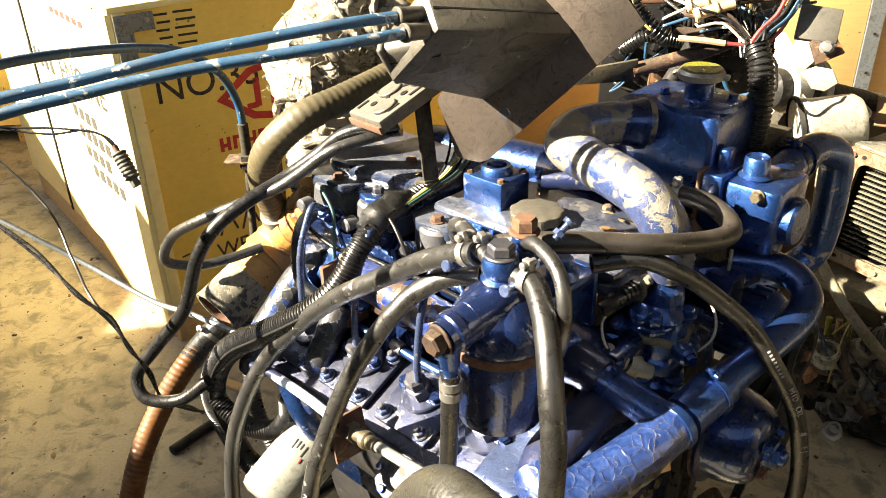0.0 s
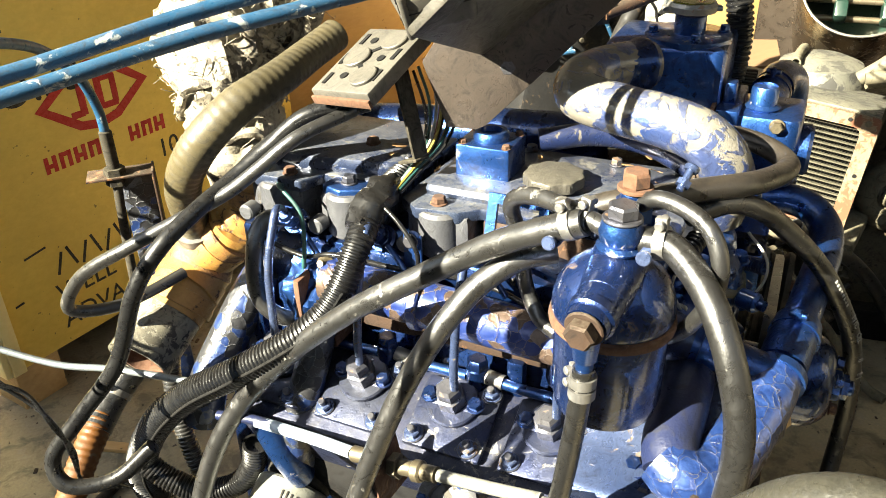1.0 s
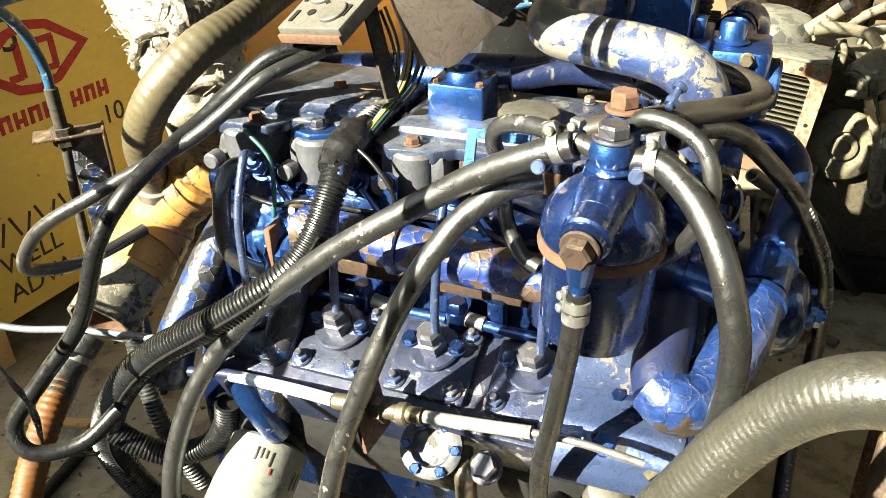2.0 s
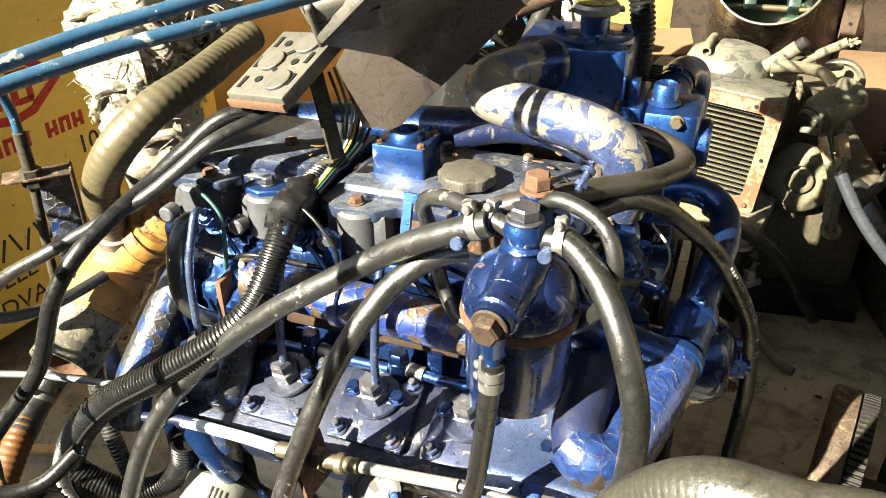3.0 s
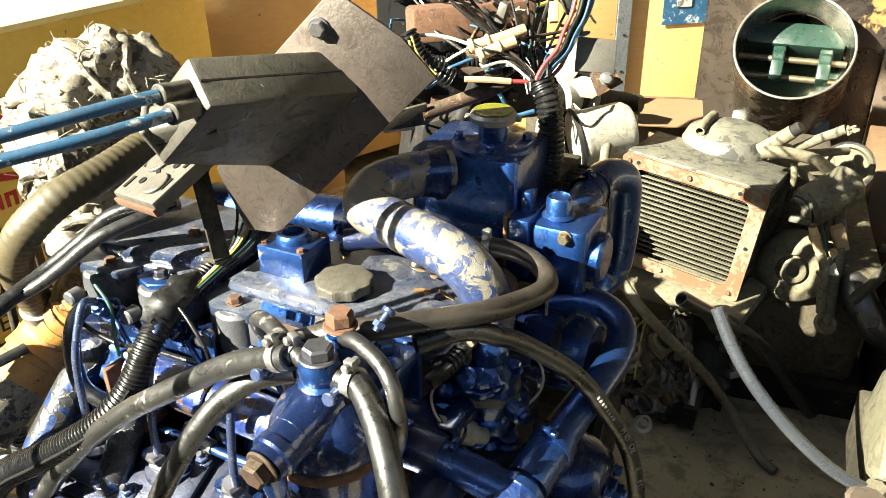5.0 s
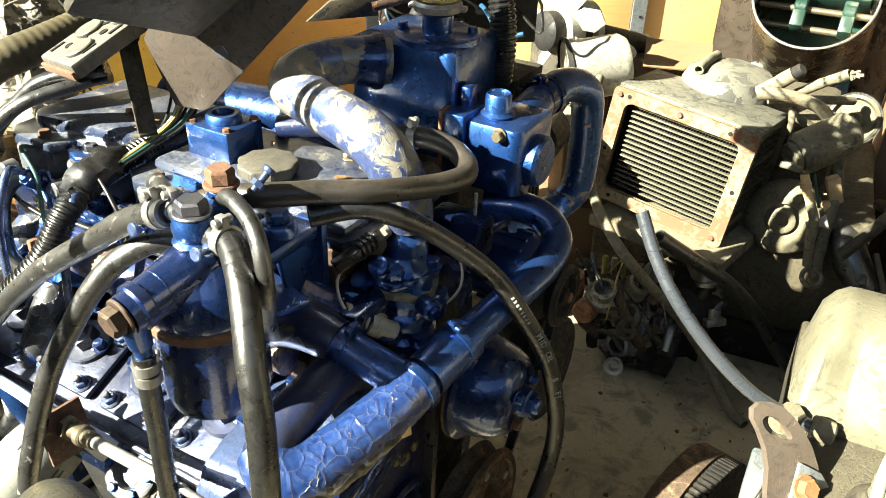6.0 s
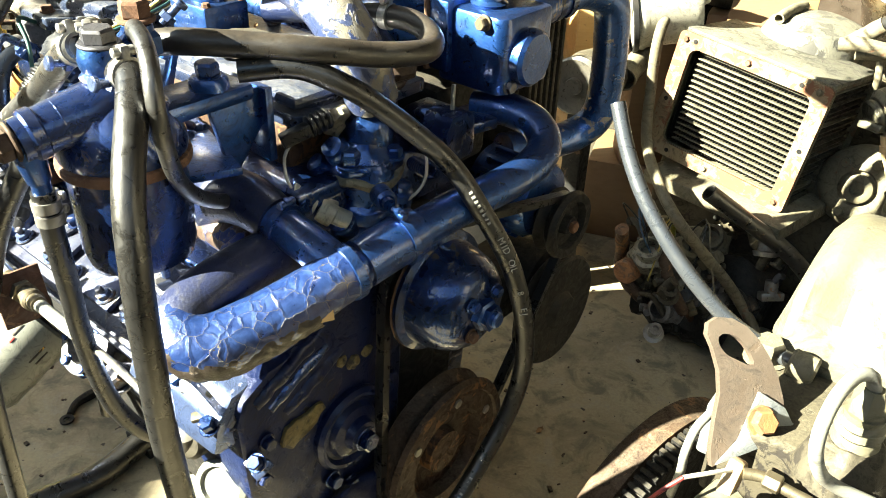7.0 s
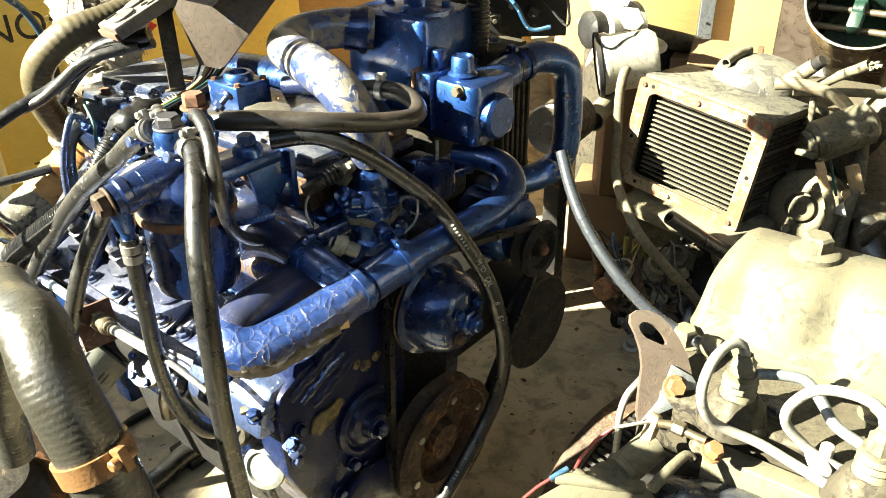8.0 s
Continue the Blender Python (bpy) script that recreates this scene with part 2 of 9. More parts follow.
DUSTY_BROWN = worn("dust_caked_brown_iron", (0.052, 0.044, 0.030), (0.080, 0.067, 0.044), (0.025, 0.019, 0.013), 0.58, 0.7, dust=0.4, dust_colour=(0.14, 0.124, 0.084), bump_amount=0.6, gloss=0.2)
CABLE_BLUE = worn("blue_cable_sheath", (0.007, 0.040, 0.088), (0.014, 0.064, 0.125), (0.22, 0.24, 0.24), 0.565, 0.33, dust=0.15, dust_colour=(0.24, 0.26, 0.26), bump_amount=0.4, scale=1.3)
CABLE_WHITE = worn("pale_cable_sheath", (0.17, 0.17, 0.15), (0.125, 0.125, 0.11), (0.12, 0.10, 0.075), 0.62, 0.45)
GREY_PAINT = worn("grey_brown_metal", (0.062, 0.057, 0.048), (0.096, 0.088, 0.073), (0.20, 0.185, 0.155), 0.63, 0.34, metal=0.4, dust=0.35, dust_colour=(0.17, 0.155, 0.115), scale=0.8, bump_amount=0.7)
PLATE = worn("weathered_steel_plate", (0.064, 0.053, 0.046), (0.115, 0.092, 0.076), (0.17, 0.15, 0.13), 0.635, 0.32, metal=0.6, bump_amount=0.5, scale=0.8)
GREY_PLASTIC = worn("grey_plastic", (0.068, 0.063, 0.053), (0.042, 0.039, 0.033), (0.12, 0.11, 0.094), 0.60, 0.42, dust=0.15, dust_colour=(0.20, 0.18, 0.14), bump_amount=0.4)
FILTER_WHITE = worn("grimy_white_tin", (0.13, 0.135, 0.12), (0.105, 0.11, 0.095), (0.15, 0.13, 0.10), 0.62, 0.35, dust=0.2)
WHITE_PAINT = worn("white_enamel", (0.28, 0.27, 0.23), (0.23, 0.22, 0.18), (0.2, 0.18, 0.13), 0.66, 0.3, dust=0.3)
GREENGOLD = worn("yellow_green_sticker", (0.13, 0.125, 0.012), (0.10, 0.10, 0.012), (0.05, 0.05, 0.02), 0.57, 0.3)
STAINLESS = worn("polished_stainless", (0.55, 0.54, 0.51), (0.48, 0.46, 0.42), (0.35, 0.30, 0.22), 0.70, 0.14, metal=1.0, bump_amount=0.06)
# Brown mottling and gold chips are the sheet's reflections, put into its colour.
DARK_SHEET = worn("sheet_with_reflections", (0.17, 0.135, 0.105), (0.10, 0.082, 0.072), (0.30, 0.19, 0.07), 0.60, 0.26, metal=0.9, bump_amount=0.5, scale=0.22, soil=0.5, chip_rough=0.35, chip_metal=0.6)
GREEN_METAL = worn("dark_green_machine_paint", (0.007, 0.022, 0.016), (0.012, 0.030, 0.022), (0.06, 0.06, 0.05), 0.61, 0.3)
# Near-black for fins, and for the shade inside slots, holes and gaps.
DEEP_BLACK = worn("shade_black", (0.006, 0.006, 0.006), (0.012, 0.011, 0.01), (0.04, 0.035, 0.025), 0.66, 0.7, gloss=0.15)
RUBBER_PALE = worn("sun_bleached_rubber", (0.015, 0.0145, 0.0118), (0.030, 0.0285, 0.022), (0.075, 0.067, 0.050), 0.60, 0.27, dust=0.18, dust_colour=(0.125, 0.115, 0.086), bump_amount=0.5, soil=0.7, gloss=0.6)
RUBBER_BLUE = worn("blue_black_rubber", (0.006, 0.010, 0.036), (0.012, 0.017, 0.045), (0.05, 0.048, 0.045), 0.61, 0.34, dust=0.06, dust_colour=(0.12, 0.11, 0.10), gloss=0.35, bump_amount=0.5)
EYE_STEEL = worn("rust_filmed_steel", (0.105, 0.082, 0.065), (0.072, 0.054, 0.042), (0.040, 0.025, 0.016), 0.58, 0.45, metal=0.4, dust=0.15, bump_amount=0.4)
GREY_HOSE = worn("silver_grey_plastic", (0.017, 0.0195, 0.024), (0.025, 0.028, 0.033), (0.03, 0.03, 0.03), 0.70, 0.26, bump_amount=0.1, soil=0.3, coat=0.45, coat_rough=0.2)
SEALANT = worn("dirty_cream_sealant", (0.13, 0.115, 0.08), (0.08, 0.07, 0.045), (0.03, 0.026, 0.02), 0.58, 0.55, bump_amount=0.8, scale=2.0)
TAN_PLASTIC = worn("tan_plastic", (0.34, 0.24, 0.13), (0.28, 0.19, 0.10), (0.12, 0.08, 0.05), 0.62, 0.45)
EMBLEM = worn("worn_gold_plate", (0.13, 0.10, 0.035), (0.075, 0.055, 0.025), (0.025, 0.02, 0.015), 0.55, 0.5, metal=0.3, bump_amount=0.9, scale=2.0)
# Near-black blue: the shade on the gear case's front is in the colour.
BLUE_CASE = worn("shaded_blue_case_paint", (0.003, 0.0065, 0.028), (0.006, 0.013, 0.052), (0.020, 0.016, 0.012), 0.595, 0.30, metal=0.2, coat=0.15, coat_rough=0.12, bump_amount=0.9, gloss=0.18, scale=0.8)
CLAMP_RUST = worn("orange_rusted_clamp", (0.20, 0.105, 0.040), (0.12, 0.062, 0.026), (0.30, 0.22, 0.13), 0.57, 0.42, metal=0.4, bump_amount=0.6)
# Pale base and dust tone also carry the sky glare on the lids.
ROCKER = worn("worn_blue_paint_with_glare", (0.0312, 0.0425, 0.0713), (0.0125, 0.0212, 0.0618), (0.014, 0.012, 0.010), 0.575, 0.26, metal=0.4, dust=0.45, dust_colour=(0.22, 0.215, 0.20), coat=0.8, coat_rough=0.18, bump_amount=0.5, scale=0.9)
COOLER_TOP = worn("weathered_cooler_sheet", (0.125, 0.118, 0.086), (0.050, 0.050, 0.043), (0.022, 0.021, 0.018), 0.53, 0.55, dust=0.2, dust_colour=(0.17, 0.16, 0.12), bump_amount=0.8, scale=0.7)
CLAY = worn("orange_brown_rust", (0.24, 0.10, 0.035), (0.15, 0.065, 0.025), (0.07, 0.035, 0.018), 0.58, 0.7, bump_amount=0.6)
# Brown tones imitate what the duct reflects.
DUCT_STEEL = worn("stainless_with_reflections", (0.42, 0.37, 0.30), (0.30, 0.255, 0.20), (0.34, 0.23, 0.12), 0.62, 0.20, metal=1.0, bump_amount=0.2, scale=0.3, soil=0.5)
# Pale diffuse steel in place of the rim's bright reflection.
RIM_STEEL = worn("highlight_steel", (0.17, 0.162, 0.145), (0.12, 0.113, 0.098), (0.09, 0.072, 0.05), 0.60, 0.32, metal=0.5, bump_amount=0.3)
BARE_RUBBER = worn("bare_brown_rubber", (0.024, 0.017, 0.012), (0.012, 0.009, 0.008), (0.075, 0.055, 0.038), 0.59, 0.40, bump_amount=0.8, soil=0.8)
OLIVE = worn("greasy_olive_metal", (0.060, 0.056, 0.040), (0.095, 0.088, 0.062), (0.022, 0.019, 0.014), 0.57, 0.45, metal=0.3, dust=0.4, dust_colour=(0.20, 0.185, 0.13), bump_amount=0.5, gloss=0.35)
LEAF = worn("dry_leaf", (0.16, 0.085, 0.03), (0.22, 0.13, 0.055), (0.08, 0.04, 0.02), 0.6, 0.7)
ELBOW_CAST = worn("mottled_greasy_casting", (0.20, 0.185, 0.14), (0.085, 0.08, 0.064), (0.018, 0.016, 0.013), 0.515, 0.42, metal=0.2, dust=0.3, dust_colour=(0.28, 0.25, 0.17), bump_amount=0.6, scale=1.3)
FILTER_BLUE = worn("hazy_filter_paint", (0.00624, 0.0202, 0.0855), (0.0104, 0.0319, 0.128), (0.07, 0.047, 0.035), 0.62, 0.26, metal=0.75, dust=0.04, coat=0.9, coat_rough=0.13, bump_amount=0.45, soil=0.85)
CRUSTY_BLUE = flaking("crusty_blue_paint", (0.00936, 0.0234, 0.124), (0.0229, 0.0446, 0.162), (0.060, 0.040, 0.030), (0.13, 0.11, 0.10), 70.0, 0.60, 0.32, coat=0.7, lines=0.008)
STEEL_BLUE = worn("blue_washed_steel", (0.0468, 0.0722, 0.162), (0.0884, 0.117, 0.209), (0.08, 0.058, 0.042), 0.58, 0.28, metal=0.7, coat=0.5, coat_rough=0.12, bump_amount=0.5)
BLUE_DECK = worn("oily_navy_casting", (0.010, 0.015, 0.045), (0.032, 0.037, 0.060), (0.15, 0.14, 0.13), 0.575, 0.32, metal=0.45, dust=0.2, dust_colour=(0.20, 0.185, 0.17), bump_amount=0.6, gloss=0.35)
SHEATH = worn("pale_blue_sheath", (0.36, 0.43, 0.50), (0.28, 0.34, 0.42), (0.12, 0.11, 0.10), 0.62, 0.3, dust=0.2, soil=0.5)
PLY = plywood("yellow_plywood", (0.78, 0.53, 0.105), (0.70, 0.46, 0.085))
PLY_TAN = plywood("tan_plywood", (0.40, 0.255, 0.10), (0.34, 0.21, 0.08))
# Paler plywood: the sunlit brightness of the big crate's side is in it.
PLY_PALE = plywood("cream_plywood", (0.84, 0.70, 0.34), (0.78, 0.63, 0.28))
PINE = plywood("pine_batten", (0.50, 0.33, 0.15), (0.40, 0.25, 0.10))
CARD = plywood("brown_cardboard", (0.13, 0.078, 0.042), (0.11, 0.065, 0.035))
INK_RED = worn("red_stencil_ink", (0.46, 0.02, 0.015), (0.40, 0.02, 0.015), (0.5, 0.24, 0.04), 0.66, 0.6)
INK_BLACK = worn("black_stencil_ink", (0.02, 0.016, 0.012), (0.03, 0.024, 0.015), (0.48, 0.27, 0.05), 0.60, 0.6)
INK_WHITE = worn("faded_white_print", (0.30, 0.295, 0.27), (0.22, 0.215, 0.20), (0.05, 0.05, 0.045), 0.56, 0.6)
WIRE_RED = worn("red_wire", (0.22, 0.02, 0.02), (0.16, 0.02, 0.02), (0.2, 0.1, 0.08), 0.65, 0.4)
WIRE_GREEN = worn("green_wire", (0.015, 0.07, 0.06), (0.015, 0.055, 0.05), (0.1, 0.1, 0.08), 0.65, 0.4)
WIRE_YELLOW = worn("yellow_wire", (0.26, 0.19, 0.03), (0.20, 0.15, 0.03), (0.2, 0.15, 0.05), 0.65, 0.4)
WIRE_WHITE = worn("white_wire", (0.34, 0.32, 0.28), (0.28, 0.26, 0.22), (0.2, 0.16, 0.1), 0.65, 0.4)


def concrete():
    m, t, b, n, l = material("dirty_concrete")
    p = place(t)
    big = noise_node(t, p, 2.2, 6.0, 0.6, 0.3)
    mid = noise_node(t, p, 16.0, 7.0, 0.68, 0.5)
    fine = noise_node(t, p, 170.0, 4.0, 0.7)
    colour = mixc(t, ramp(t, big, 0.35, 0.65), (0.36, 0.305, 0.195), (0.25, 0.21, 0.135))
    colour = mixc(t, ramp(t, mid, 0.5, 0.62, 0.0, 0.7), colour, (0.085, 0.076, 0.056))
    oil = noise_node(t, p, 5.5, 6.0, 0.62, 0.9)
    colour = mixc(t, ramp(t, oil, 0.50, 0.60, 0.0, 0.45), colour, (0.12, 0.098, 0.062))
    colour = mixc(t, ramp(t, mid, 0.43, 0.36, 0.0, 0.5), colour, (0.27, 0.245, 0.19))
    speck = ramp(t, noise_node(t, p, 60.0, 3.0, 0.5), 0.68, 0.71)
    colour = mixc(t, speck, colour, (0.035, 0.026, 0.018))
    colour = mixc(t, ramp(t, fine, 0.35, 0.75, 0.0, 0.35), colour, (0.09, 0.075, 0.055))
    l.new(colour, b.inputs["Base Color"])
    l.new(ramp(t, mid, 0.3, 0.7, 0.55, 0.85), b.inputs["Roughness"])
    bump(t, b, math2(t, "ADD", math2(t, "MULTIPLY", mid, 0.6), math2(t, "MULTIPLY", fine, 0.4)), 0.35, 0.004)
    return m


CONCRETE = concrete()
# Paler than the other walls so that it throws back fill light.
WALL_BOUNCE = worn("bounce_wall_render", (0.22, 0.195, 0.15), (0.19, 0.165, 0.13), (0.3, 0.26, 0.2), 0.62, 0.85, scale=0.25)
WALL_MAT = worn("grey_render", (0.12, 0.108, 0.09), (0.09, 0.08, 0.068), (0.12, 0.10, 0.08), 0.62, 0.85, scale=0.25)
ROOF_MAT = worn("corrugated_roof_sheet", (0.20, 0.19, 0.18), (0.15, 0.14, 0.13), (0.14, 0.08, 0.05), 0.58, 0.6, metal=0.3, scale=0.3)


# ---- building helpers ----
ENGINE_TURN = Matrix.Translation((0.1, 0.9, 0)) @ Matrix.Rotation(radians(-42), 4, "Z")


def E(u, v, z):
    """A place on the blue engine: u towards its fan end, v towards the far side, z up."""
    return ENGINE_TURN @ Vector((u, v, z))


def frame_at(p, axis, up=(0, 0, 1)):
    """A pose at p whose z looks along axis."""
    z = Vector(axis).normalized()
    x = Vector(up).cross(z)
    if x.length < 1e-4:
        x = Vector((1, 0, 0))
    x.normalize()
    y = z.cross(x)
    m = Matrix((x, y, z)).transposed().to_4x4()
    m.translation = Vector(p)
    return m


def along(axis):
    """An engine direction as a world direction."""
    return ENGINE_TURN.to_3x3() @ Vector(axis)


def eframe(u, v, z, axis=(0, 0, 1), up=None):
    up = along(up) if up else (Vector((0, 0, 1)) if abs(Vector(axis).normalized().z) < 0.9 else along((0, 1, 0)))
    return frame_at(E(u, v, z), along(axis), up)


def box(size, m=Matrix(), bevel=0.0, seg=2, taper=1.0):
    """A box about m's origin. taper: the top's size against the bottom's."""
    bm = bmesh.new()
    bmesh.ops.create_cube(bm, size=1.0)
    for v in bm.verts:
        k = taper if v.co.z > 0 else 1.0
        v.co = Vector((v.co.x * size[0] * k, v.co.y * size[1] * k, v.co.z * size[2]))
    if bevel:
        bmesh.ops.bevel(bm, geom=bm.edges[:], offset=bevel, segments=seg, affect="EDGES", profile=0.5)
    bm.transform(m)
    return bm


def lathe(profile, m=Matrix(), seg=28, caps=True):
    """A turned body: rows of (radius, height) about z. The ends are closed where the radius is not nought."""
    bm = bmesh.new()
    rings = []
    for r, h in profile:
        if r < 1e-6:
            rings.append([bm.verts.new((0, 0, h))])
        else:
            rings.append([bm.verts.new((r * math.cos(2 * math.pi * i / seg), r * math.sin(2 * math.pi * i / seg), h)) for i in range(seg)])
    for a, b in zip(rings, rings[1:]):
        if len(a) == 1 and len(b) == 1:
            continue
        for i in range(seg):
            j = (i + 1) % seg
            if len(a) == 1:
                bm.faces.new((a[0], b[j], b[i]))
            elif len(b) == 1:
                bm.faces.new((a[i], a[j], b[0]))
            else:
                bm.faces.new((a[i], a[j], b[j], b[i]))
    ends = () if not caps or profile[0] == profile[-1] else ((rings[0], True), (rings[-1], False))
    for ring, flip in ends:
        if len(ring) > 1:
            bm.faces.new(ring[::-1] if flip else ring)
    bmesh.ops.recalc_face_normals(bm, faces=bm.faces[:])
    bm.transform(m)
    return bm


def cyl(r, h, m=Matrix(), seg=24, bevel=0.0):
    b = min(bevel, r * 0.4, h * 0.4)
    rows = [(r - b, 0), (r, b), (r, h - b), (r - b, h)] if b else [(r, 0), (r, h)]
    return lathe(rows, m, seg)


def prism(outline, depth, m=Matrix(), bevel=0.0):
    """A flat outline in xy pulled up along z."""
    bm = bmesh.new()
    face = bm.faces.new([bm.verts.new((x, y, 0)) for x, y in outline])
    top = bmesh.ops.extrude_face_region(bm, geom=[face])
    bmesh.ops.translate(bm, verts=[v for v in top["geom"] if isinstance(v, bmesh.types.BMVert)], vec=(0, 0, depth))
    bmesh.ops.recalc_face_normals(bm, faces=bm.faces[:])
    if bevel:
        bmesh.ops.bevel(bm, geom=bm.edges[:], offset=bevel, segments=2, affect="EDGES", profile=0.5)
    bm.transform(m)
    return bm


def plate_with_hole(outline, hole, depth, m=Matrix()):
    """A flat plate with one hole: both outlines have the same number of corners, in the same order."""
    bm = bmesh.new()
    n = len(outline)
    rows = [[bm.verts.new((x, y, z)) for x, y in ring] for ring in (outline, hole) for z in (0, depth)]
    for i in range(n):
        j = (i + 1) % n
        for a, b in ((0, 1), (3, 2), (1, 3), (2, 0)):
            bm.faces.new((rows[a][i], rows[a][j], rows[b][j], rows[b][i]))
    bmesh.ops.recalc_face_normals(bm, faces=bm.faces[:])
    bm.transform(m)
    return bm


def smooth_path(points, step):
    """Points at even steps on a smooth line through the given ones."""
    p = [Vector(q) for q in points]
    p = [2 * p[0] - p[1], *p, 2 * p[-1] - p[-2]]
    fine = []
    for a, b, c, d in zip(p, p[1:], p[2:], p[3:]):
        for k in range(12):
            u = k / 12
            fine.append(0.5 * (2 * b + (c - a) * u + (2 * a - 5 * b + 4 * c - d) * u * u + (3 * b - a - 3 * c + d) * u ** 3))
    fine.append(p[-2])
    out, left = [fine[0]], step
    for a, b in zip(fine, fine[1:]):
        d = (b - a).length
        while d >= left:
            a = a + (b - a) * (left / d)
            out.append(a)
            d = (b - a).length
            left = step
        left -= d
    if (out[-1] - fine[-1]).length > step * 0.4:
        out.append(fine[-1])
    return out


def tube(points, r, seg=14, step=0.008, ribs=0.0, pitch=0.006, wall=0.0, lumps=0.0, lump_scale=25.0):
    """A round tube along a smooth line. r: a radius, or one for each point. ribs: height of its rings; wall: leaves the ends open."""
    if ribs:
        step = pitch / 4
    line = smooth_path(points, step)
    radii = r if isinstance(r, (list, tuple)) else [r] * len(points)
    total = sum((b - a).length for a, b in zip(line, line[1:]))
    marks = [0.0]
    for a, b in zip(points, points[1:]):
        marks.append(marks[-1] + (Vector(b) - Vector(a)).length)
    marks = [q / marks[-1] for q in marks]
    bm = bmesh.new()
    rings, run = [], 0.0
    side = None
    for i, c in enumerate(line):
        d = (line[min(i + 1, len(line) - 1)] - line[max(i - 1, 0)]).normalized()
        if side is None:
            side = d.orthogonal().normalized()
        side = (side - d * side.dot(d)).normalized()
        other = d.cross(side)
        if i:
            run += (c - line[i - 1]).length
        rad = float(np.interp(run / max(total, 1e-9), marks, radii))
        if ribs:
            rad += ribs * (1.0 if i % 4 in (1, 2) else 0.0)
        ring = []
        for k in range(seg):
            a = 2 * math.pi * k / seg
            way = side * math.cos(a) + other * math.sin(a)
            q = c + way * rad
            if lumps:
                q = c + way * (rad + lumps * noise.noise(q * lump_scale) + 0.4 * lumps * noise.noise(q * lump_scale * 3.1))
            ring.append(bm.verts.new(q))
        rings.append(ring)
    for a, b in zip(rings, rings[1:]):
        for k in range(seg):
            j = (k + 1) % seg
            bm.faces.new((a[k], a[j], b[j], b[k]))
    if wall:
        for ring, end, inner in ((rings[0], line[0], line[min(4, len(line) - 1)]), (rings[-1], line[-1], line[max(len(line) - 5, 0)])):
            scale = max(0.2, 1 - wall / radii[0])
            lip = [bm.verts.new(end + (v.co - end) * scale) for v in ring]
            deep = [bm.verts.new(v.co + (inner - end)) for v in lip]
            for k in range(seg):
                j = (k + 1) % seg
                bm.faces.new((ring[k], ring[j], lip[j], lip[k]))
                bm.faces.new((lip[k], lip[j], deep[j], deep[k]))
            bm.faces.new(deep)
    else:
        bm.faces.new(rings[0])
        bm.faces.new(rings[-1])
    bmesh.ops.recalc_face_normals(bm, faces=bm.faces[:])
    return bm


def lumpy(bm, amount, scale):
    """Pushes a body's skin in and out unevenly."""
    bmesh.ops.subdivide_edges(bm, edges=bm.edges[:], cuts=1, use_grid_fill=True)
    bm.normal_update()
    for v in bm.verts:
        v.co += v.normal * amount * (noise.noise(v.co * scale) + 0.5 * noise.noise(v.co * scale * 2.3))
    return bm


def merged(*parts):
    bm = bmesh.new()
    for q in parts:
        me = bpy.data.meshes.new("merge")
        q.to_mesh(me)
        bm.from_mesh(me)
        bpy.data.meshes.remove(me)
        q.free()
    return bm


def smooth_mesh(me, angle=38):
    me.shade_smooth()
    me.set_sharp_from_angle(angle=radians(angle))


def world_place(ob):
    return Vector(ob["at"]) if "at" in ob else Vector((0, 0, 0))


def part(name, bm, material, parent=None, label="", flat=False):
    """Links a bmesh, given in world places, as one mesh object under a thing or a part."""
    c = sum((v.co for v in bm.verts), Vector()) / max(1, len(bm.verts))
    bmesh.ops.translate(bm, verts=bm.verts[:], vec=-c)
    me = bpy.data.meshes.new(name)
    bm.to_mesh(me)
    bm.free()
    me.materials.append(material)
    if not flat:
        smooth_mesh(me)
    ob = new(name, me)
    ob["at"] = tuple(c)
    ob.location = c - (world_place(parent) if parent else Vector((0, 0, 0)))
    ob.parent = parent
    if label:
        ob["label"] = label
    return ob


def thing(name, at, label, category, group="", kind=""):
    """An empty at the base of a thing, to which its parts belong."""
    ob = new(name)
    ob.location = at
    ob["at"] = tuple(at)
    ob.empty_display_size = 0.05
    return tagged(ob, label, category, group, kind)


HEX = {}


def bolt(parent, p, axis, size=0.012, high=0.008, material=None, name="bolt", washer=True, label=""):
    """A hexagon head on a washer; alike ones share their mesh."""
    material = material or BOLT_STEEL
    key = (round(size, 4), round(high, 4), material.name, washer)
    if key not in HEX:
        parts = [lathe([(size * 0.52, high * 0.18), (size * 0.577, high * 0.3), (size * 0.577, high * 0.85), (size * 0.48, high)], seg=6)]
        if washer:
            parts.append(cyl(size * 0.72, high * 0.22, seg=18, bevel=size * 0.05))
        bm = merged(*parts)
        me = bpy.data.meshes.new(name)
        bm.to_mesh(me)
        bm.free()
        me.materials.append(material)
        smooth_mesh(me, 25)
        HEX[key] = me
    ob = new(name, HEX[key])
    m = frame_at(p, axis)
    ob["at"] = tuple(m.translation)
    m.translation = m.translation - (world_place(parent) if parent else Vector((0, 0, 0)))
    ob.matrix_basis = m
    ob.parent = parent
    if label:
        ob["label"] = label
    return ob


